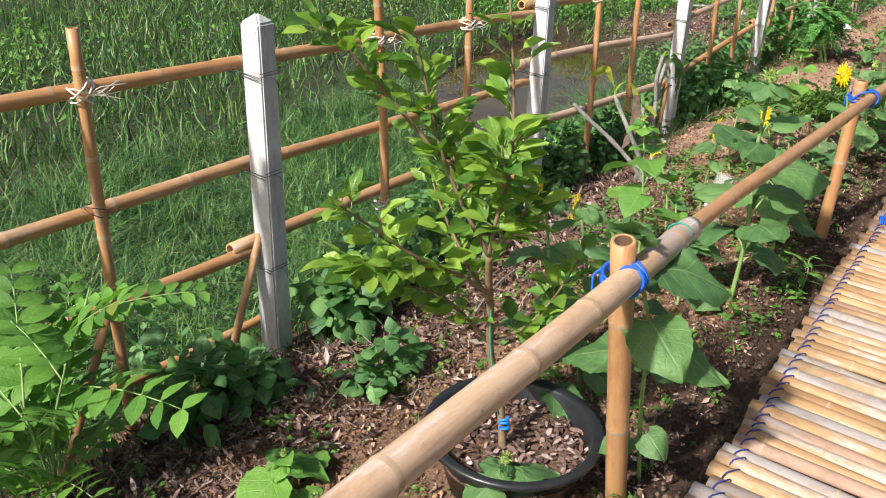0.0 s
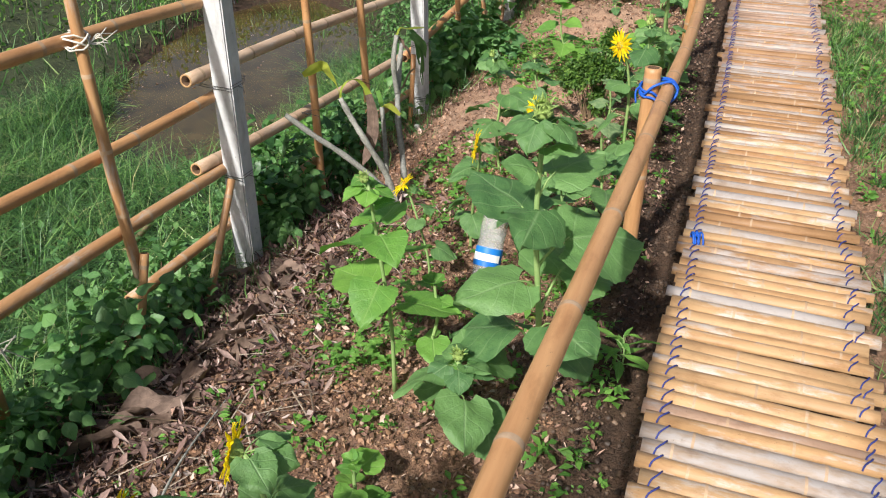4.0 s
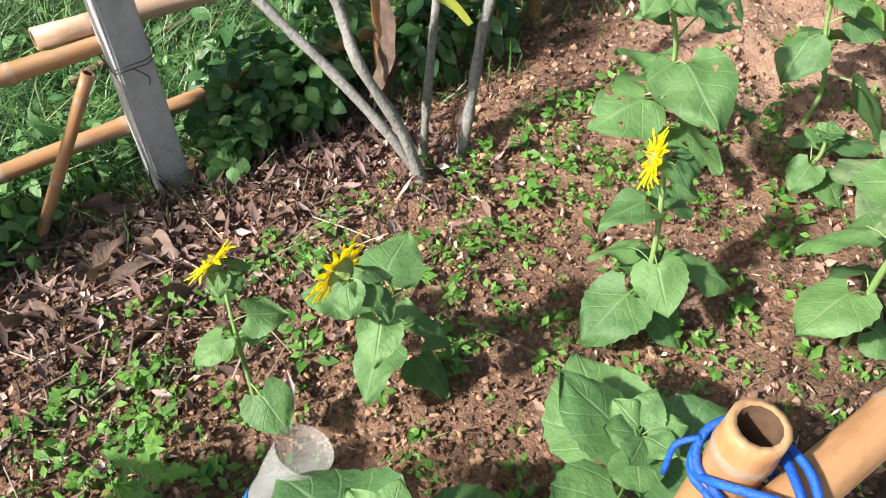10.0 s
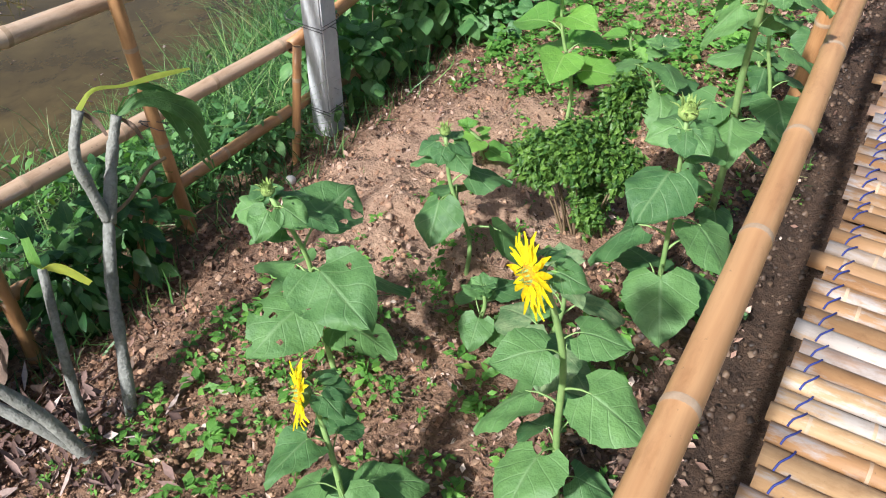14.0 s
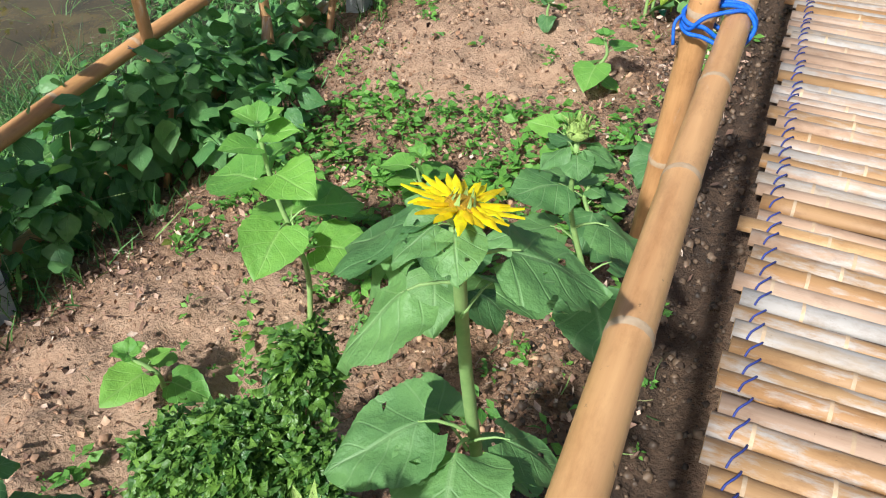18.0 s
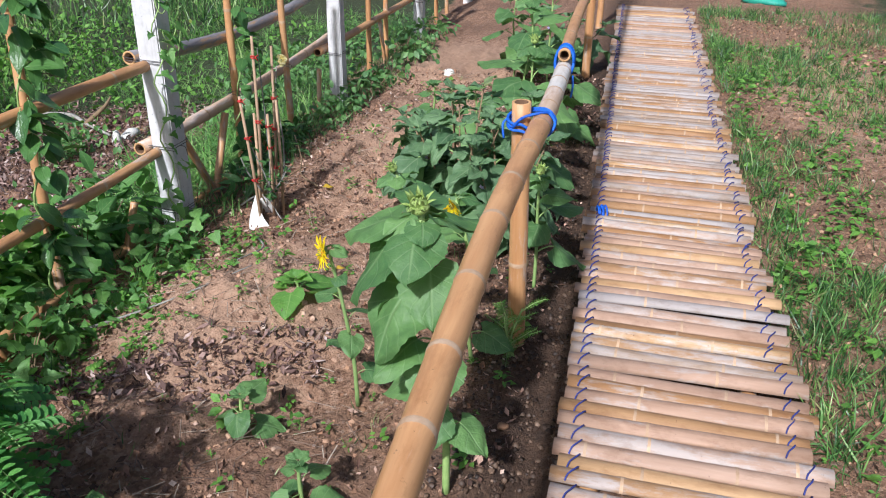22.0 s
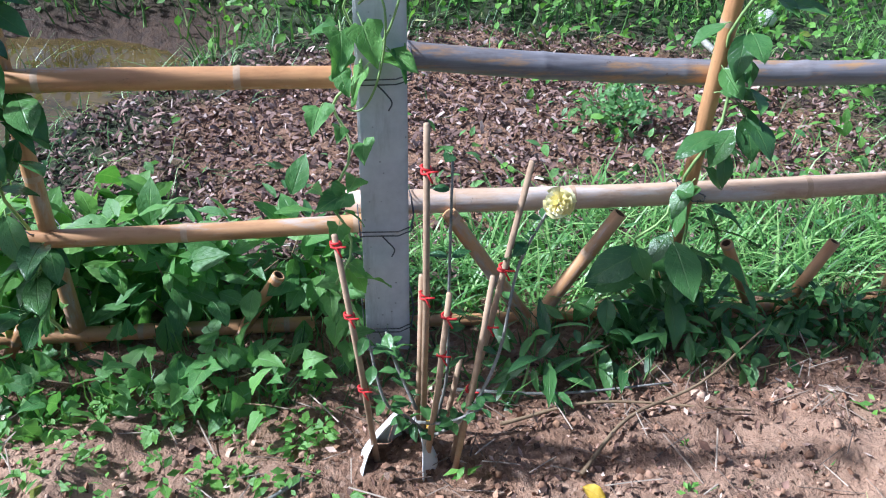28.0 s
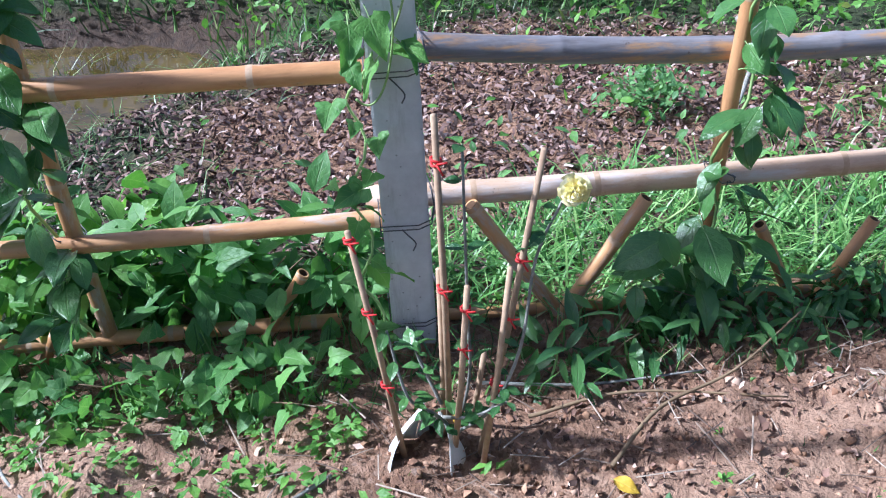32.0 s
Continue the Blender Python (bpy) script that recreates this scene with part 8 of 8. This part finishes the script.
strewn("gravel", STONE, x, y, 0.004 + 0.018 * r.random(len(x)) ** 2.2, DARKGRAVEL, "dark stones between handrail and walkway", "gravel", r, 0.5, -0.001)
x, y = area(9000, -1.5, -0.15, 3.8, 12.4, r)
k = np.zeros(len(x), bool)
for cx, cy, rx, ry in CLAY[:5]:
    k |= ((x - cx) / rx) ** 2 + ((y - cy) / ry) ** 2 < 1.1 * r.random(len(x)) + 0.2 + 0.5 * patch(x, y, 6.0, 4.0)
CLOD = varied_mat("clay_clods", [(0, (0.27, 0.15, 0.095)), (0.5, (0.39, 0.24, 0.16)), (1.0, (0.5, 0.345, 0.25))])
strewn("clay_clods", STONE, x[k], y[k], (0.005 + 0.02 * r.random(k.sum()) ** 3.0)[:, None] * (0.6 + 0.8 * r.random((k.sum(), 3))), CLOD, "crumbled sandy clay clods on the mounds", "clods", r, 0.6, -0.006)

PYR = (np.array([(-0.5, -0.45, -0.25), (0.5, -0.4, -0.25), (0.42, 0.5, -0.25), (-0.45, 0.4, -0.25), (0.08, -0.05, 0.42)]), np.array([(0, 1, 4), (1, 2, 4), (2, 3, 4), (3, 0, 4)]), np.zeros((5, 2)))
x, y = area(90000, -1.6, -0.02, -1.8, 12.6, r)
k = (patch(x, y, 3.4, 2.0) + 0.6 * r.normal(size=len(x)) > -0.3) & (r.random(len(x)) < np.interp(x, [-0.35, -0.05], [1.0, 0.6])) & clay_free(x, y, r, 0.45) & (r.random(len(x)) < np.interp(y, [5.6, 7.0], [1.0, 0.55]))
m = k.sum()
strewn("soil_crumbs", PYR, x[k], y[k], (0.004 + 0.016 * r.random(m) ** 2.6)[:, None] * (0.6 + 0.8 * r.random((m, 3))), CRUMB, "crumbled brown earth on the bed", "soil", r, 0.9, -0.002)

x, y = area(5500, 0.95, 2.4, -1.8, 15.5, r)
strewn("gravel", STONE, x, y, (0.006 + 0.024 * r.random(len(x)) ** 2.5)[:, None] * (0.6 + 0.8 * r.random((len(x), 3))), GRAVEL, "small brown stones beside the walkway", "gravel", r, 0.5, -0.001)
x, y = area(15000, 0.95, 2.7, -1.8, 15.5, r)
strewn("soil_crumbs", PYR, x, y, (0.004 + 0.02 * r.random(len(x)) ** 2.6)[:, None] * (0.6 + 0.8 * r.random((len(x), 3))), CRUMB, "crumbled reddish earth beside the walkway", "soil", r, 0.9, -0.002)

# single large dead leaves, twigs, rubbish
rr = random.Random(12)
for a, b in [(-1.4, 2.55), (-1.32, 2.72), (-1.46, 2.8), (-1.36, 2.95), (-1.5, 2.98), (-1.42, 3.1), (-1.28, 2.86), (-1.2, 2.3), (-1.3, 1.95), (-1.1, 1.6), (-1.35, 2.35), (-1.5, 2.6), (-1.42, 3.3), (-1.3, 3.5), (-1.05, 3.5), (-1.46, 3.45)]:
    ob = put("dead_leaf", BIG_DEAD[rr.randrange(2)], None, aim((a, b, gz(a, b) + 0.025), (math.cos(rr.uniform(0, 6.28)), math.sin(rr.uniform(0, 6.28)), 0.05), rr.uniform(-0.5, 0.5), rr.uniform(0.055, 0.085)))
    tagged(ob, "large curled brown dead leaf on the mulch", "dead leaf", "dead leaves by the fence")
STRAP = [(0, 0.012), (0.1, 0.05), (0.35, 0.085), (0.6, 0.08), (0.85, 0.04), (1, 0.003)]
LONG_DEAD = leaf_set("withered_leaf", STRAP, DEADLEAF, BROWNSTEM, 0.1, 0.01, 5, 0.01, droop=0.2, fold=0.9, wave=0.09, nu=12, nv=4, ripple=0.02)
for _ in range(80):
    a, b = rr.uniform(-1.56, -1.12), rr.uniform(1.4, 2.6)
    w = rr.uniform(0, 6.28)
    ob = put("dead_leaf", LONG_DEAD[rr.randrange(5)], None, aim((a, b, gz(a, b) + bumps(a, b) + 0.02), (math.cos(w), math.sin(w), rr.uniform(-0.1, 0.15)), rr.uniform(-0.9, 0.9), rr.choice((0.1, 0.13, 0.16, 0.2, 0.3)) * rr.uniform(0.85, 1.15)))
    tagged(ob, "long curled grey-brown dead leaf on the mulch", "dead leaf", "dead leaves by the fence")
YL = leaf_set("yellow_leaf", OVAL, leaf_mat("yellow_fallen_leaf", (0.5, 0.3, 0.02), (0.7, 0.48, 0.05), (0.75, 0.6, 0.2), 6, 0.2, 0.2, 0.5, old_from=1.0), STEM, 0.1, 0.01, 1, 0.0)[0]
for a, b, s in [(-1.12, 9.94, 0.06), (-1.35, 9.62, 0.04), (-0.95, 9.3, 0.035), (0.03, 7.7, 0.05), (-0.35, 6.95, 0.04), (0.02, 3.35, 0.045), (-0.72, 9.05, 0.04), (0.34, 7.64, 0.045)]:
    zz = gz(a, b) + 0.015 if a < 0.25 else WALK_Z + 0.012
    tagged(put("fallen_leaf", YL, None, aim((a, b, zz), (0.6, 0.8, 0.1), 0.2, s)), "yellow fallen leaf lying flat on the ground", "fallen leaf", "yellow fallen leaves")
TW = [[(-1.15, 9.95, 0.02), (-1.3, 10.1, 0.03), (-1.38, 10.3, 0.05), (-1.5, 10.5, 0.12)], [(-1.2, 9.35, 0.015), (-1.1, 9.2, 0.02), (-1.12, 9.0, 0.02)], [(-1.32, 9.8, 0.02), (-1.36, 10.05, 0.03), (-1.3, 10.4, 0.02)], [(-1.0, 1.1, 0.02), (-1.06, 1.35, 0.03), (-1.1, 1.7, 0.02)], [(-0.6, 3.0, 0.012), (-0.45, 3.06, 0.015), (-0.3, 3.12, 0.012)], [(-1.5, 8.5, 0.04), (-1.25, 8.65, 0.03), (-1.0, 8.9, 0.02)], [(-1.0, 6.1, 0.02), (-1.2, 5.95, 0.03), (-1.4, 5.8, 0.03)], [(-1.45, 9.7, 0.02), (-1.4, 9.95, 0.03), (-1.42, 10.25, 0.02)], [(-2.3, 2.6, 0.1), (-2.35, 2.9, 0.12), (-2.4, 3.1, 0.1)], [(-3.95, 11.32, 0.06), (-3.6, 11.3, 0.09), (-3.35, 11.15, 0.08), (-3.05, 10.98, 0.05)], [(-3.36, 11.15, 0.08), (-3.3, 11.3, 0.16), (-3.32, 11.42, 0.2)]]
for k, pts in enumerate(TW):
    x0, y0 = pts[0][0], pts[0][1]
    z0 = gz(x0, y0)
    path = smooth_path([(a - x0, b - y0, gz(a, b) - z0 + c) for a, b, c in pts], 6)
    th = 0.0045 if k < 8 else 0.016
    v, f = tube(path, [th * (1.2 - 0.7 * i / len(path)) for i in range(len(path))], 6)
    tagged(put("twig", mesh_of("twig", v, f, [GREYSTEM if k % 2 else BROWNSTEM]), None, pose(x0, y0, z0)), "dry bare twig lying on the ground" if k < 8 else "thick fallen branch in the grass", "twig", "twigs")


def lump(name, x, y, s, mat, label, category):
    bm = bmesh.new()
    bmesh.ops.create_icosphere(bm, subdivisions=2, radius=1)
    for v in bm.verts:
        v.co = Vector((v.co.x * s[0], v.co.y * s[1], v.co.z * s[2])) * (1 + 0.35 * noise.noise(v.co * 1.7 + Vector((x, y, 0))))
    me = bpy.data.meshes.new(name)
    bm.to_mesh(me)
    bm.free()
    me.materials.append(mat)
    me.polygons.foreach_set("use_smooth", np.ones(len(me.polygons), dtype=bool))
    tagged(put(name, me, None, pose(x, y, gz(x, y) + s[2] * 0.5, 0, 0, x * 90)), label, category)


lump("plastic_scrap", -2.98, 11.1, (0.1, 0.045, 0.035), BAG, "crumpled translucent plastic scrap in the grass", "litter")
lump("plastic_scrap", -4.32, 11.83, (0.07, 0.06, 0.05), BAG, "white plastic scrap in the grass", "litter")
lump("plastic_scrap", -2.95, 10.9, (0.03, 0.03, 0.07), BAG, "small white plastic bottle standing in the wood chips", "litter")
lump("plastic_sheet", 1.66, 16.5, (0.26, 0.14, 0.06), GREEN_STRING, "crumpled teal plastic sheet beside the walkway", "litter")
lump("plastic_scrap", -1.05, 12.4, (0.06, 0.05, 0.035), BAG, "crumpled white plastic scrap on the soil", "litter")
lump("plastic_scrap", -1.5, 4.45, (0.02, 0.015, 0.02), BAG, "small white plastic scrap at the fence", "litter")
for a, b, s in [(-0.53, 3.2, 0.012), (-0.5, 5.77, 0.013), (-0.35, 2.9, 0.015), (0.08, 8.3, 0.018), (0.1, 7.6, 0.02), (0.02, 5.9, 0.02), (0.12, 6.6, 0.025), (0.1, 3.6, 0.02), (-0.9, 5.9, 0.02), (-0.6, 6.31, 0.025)]:
    lump("stone", a, b, (s, s * 0.8, s * 0.6), GRAVEL, "smooth pale stone on the soil", "stone")
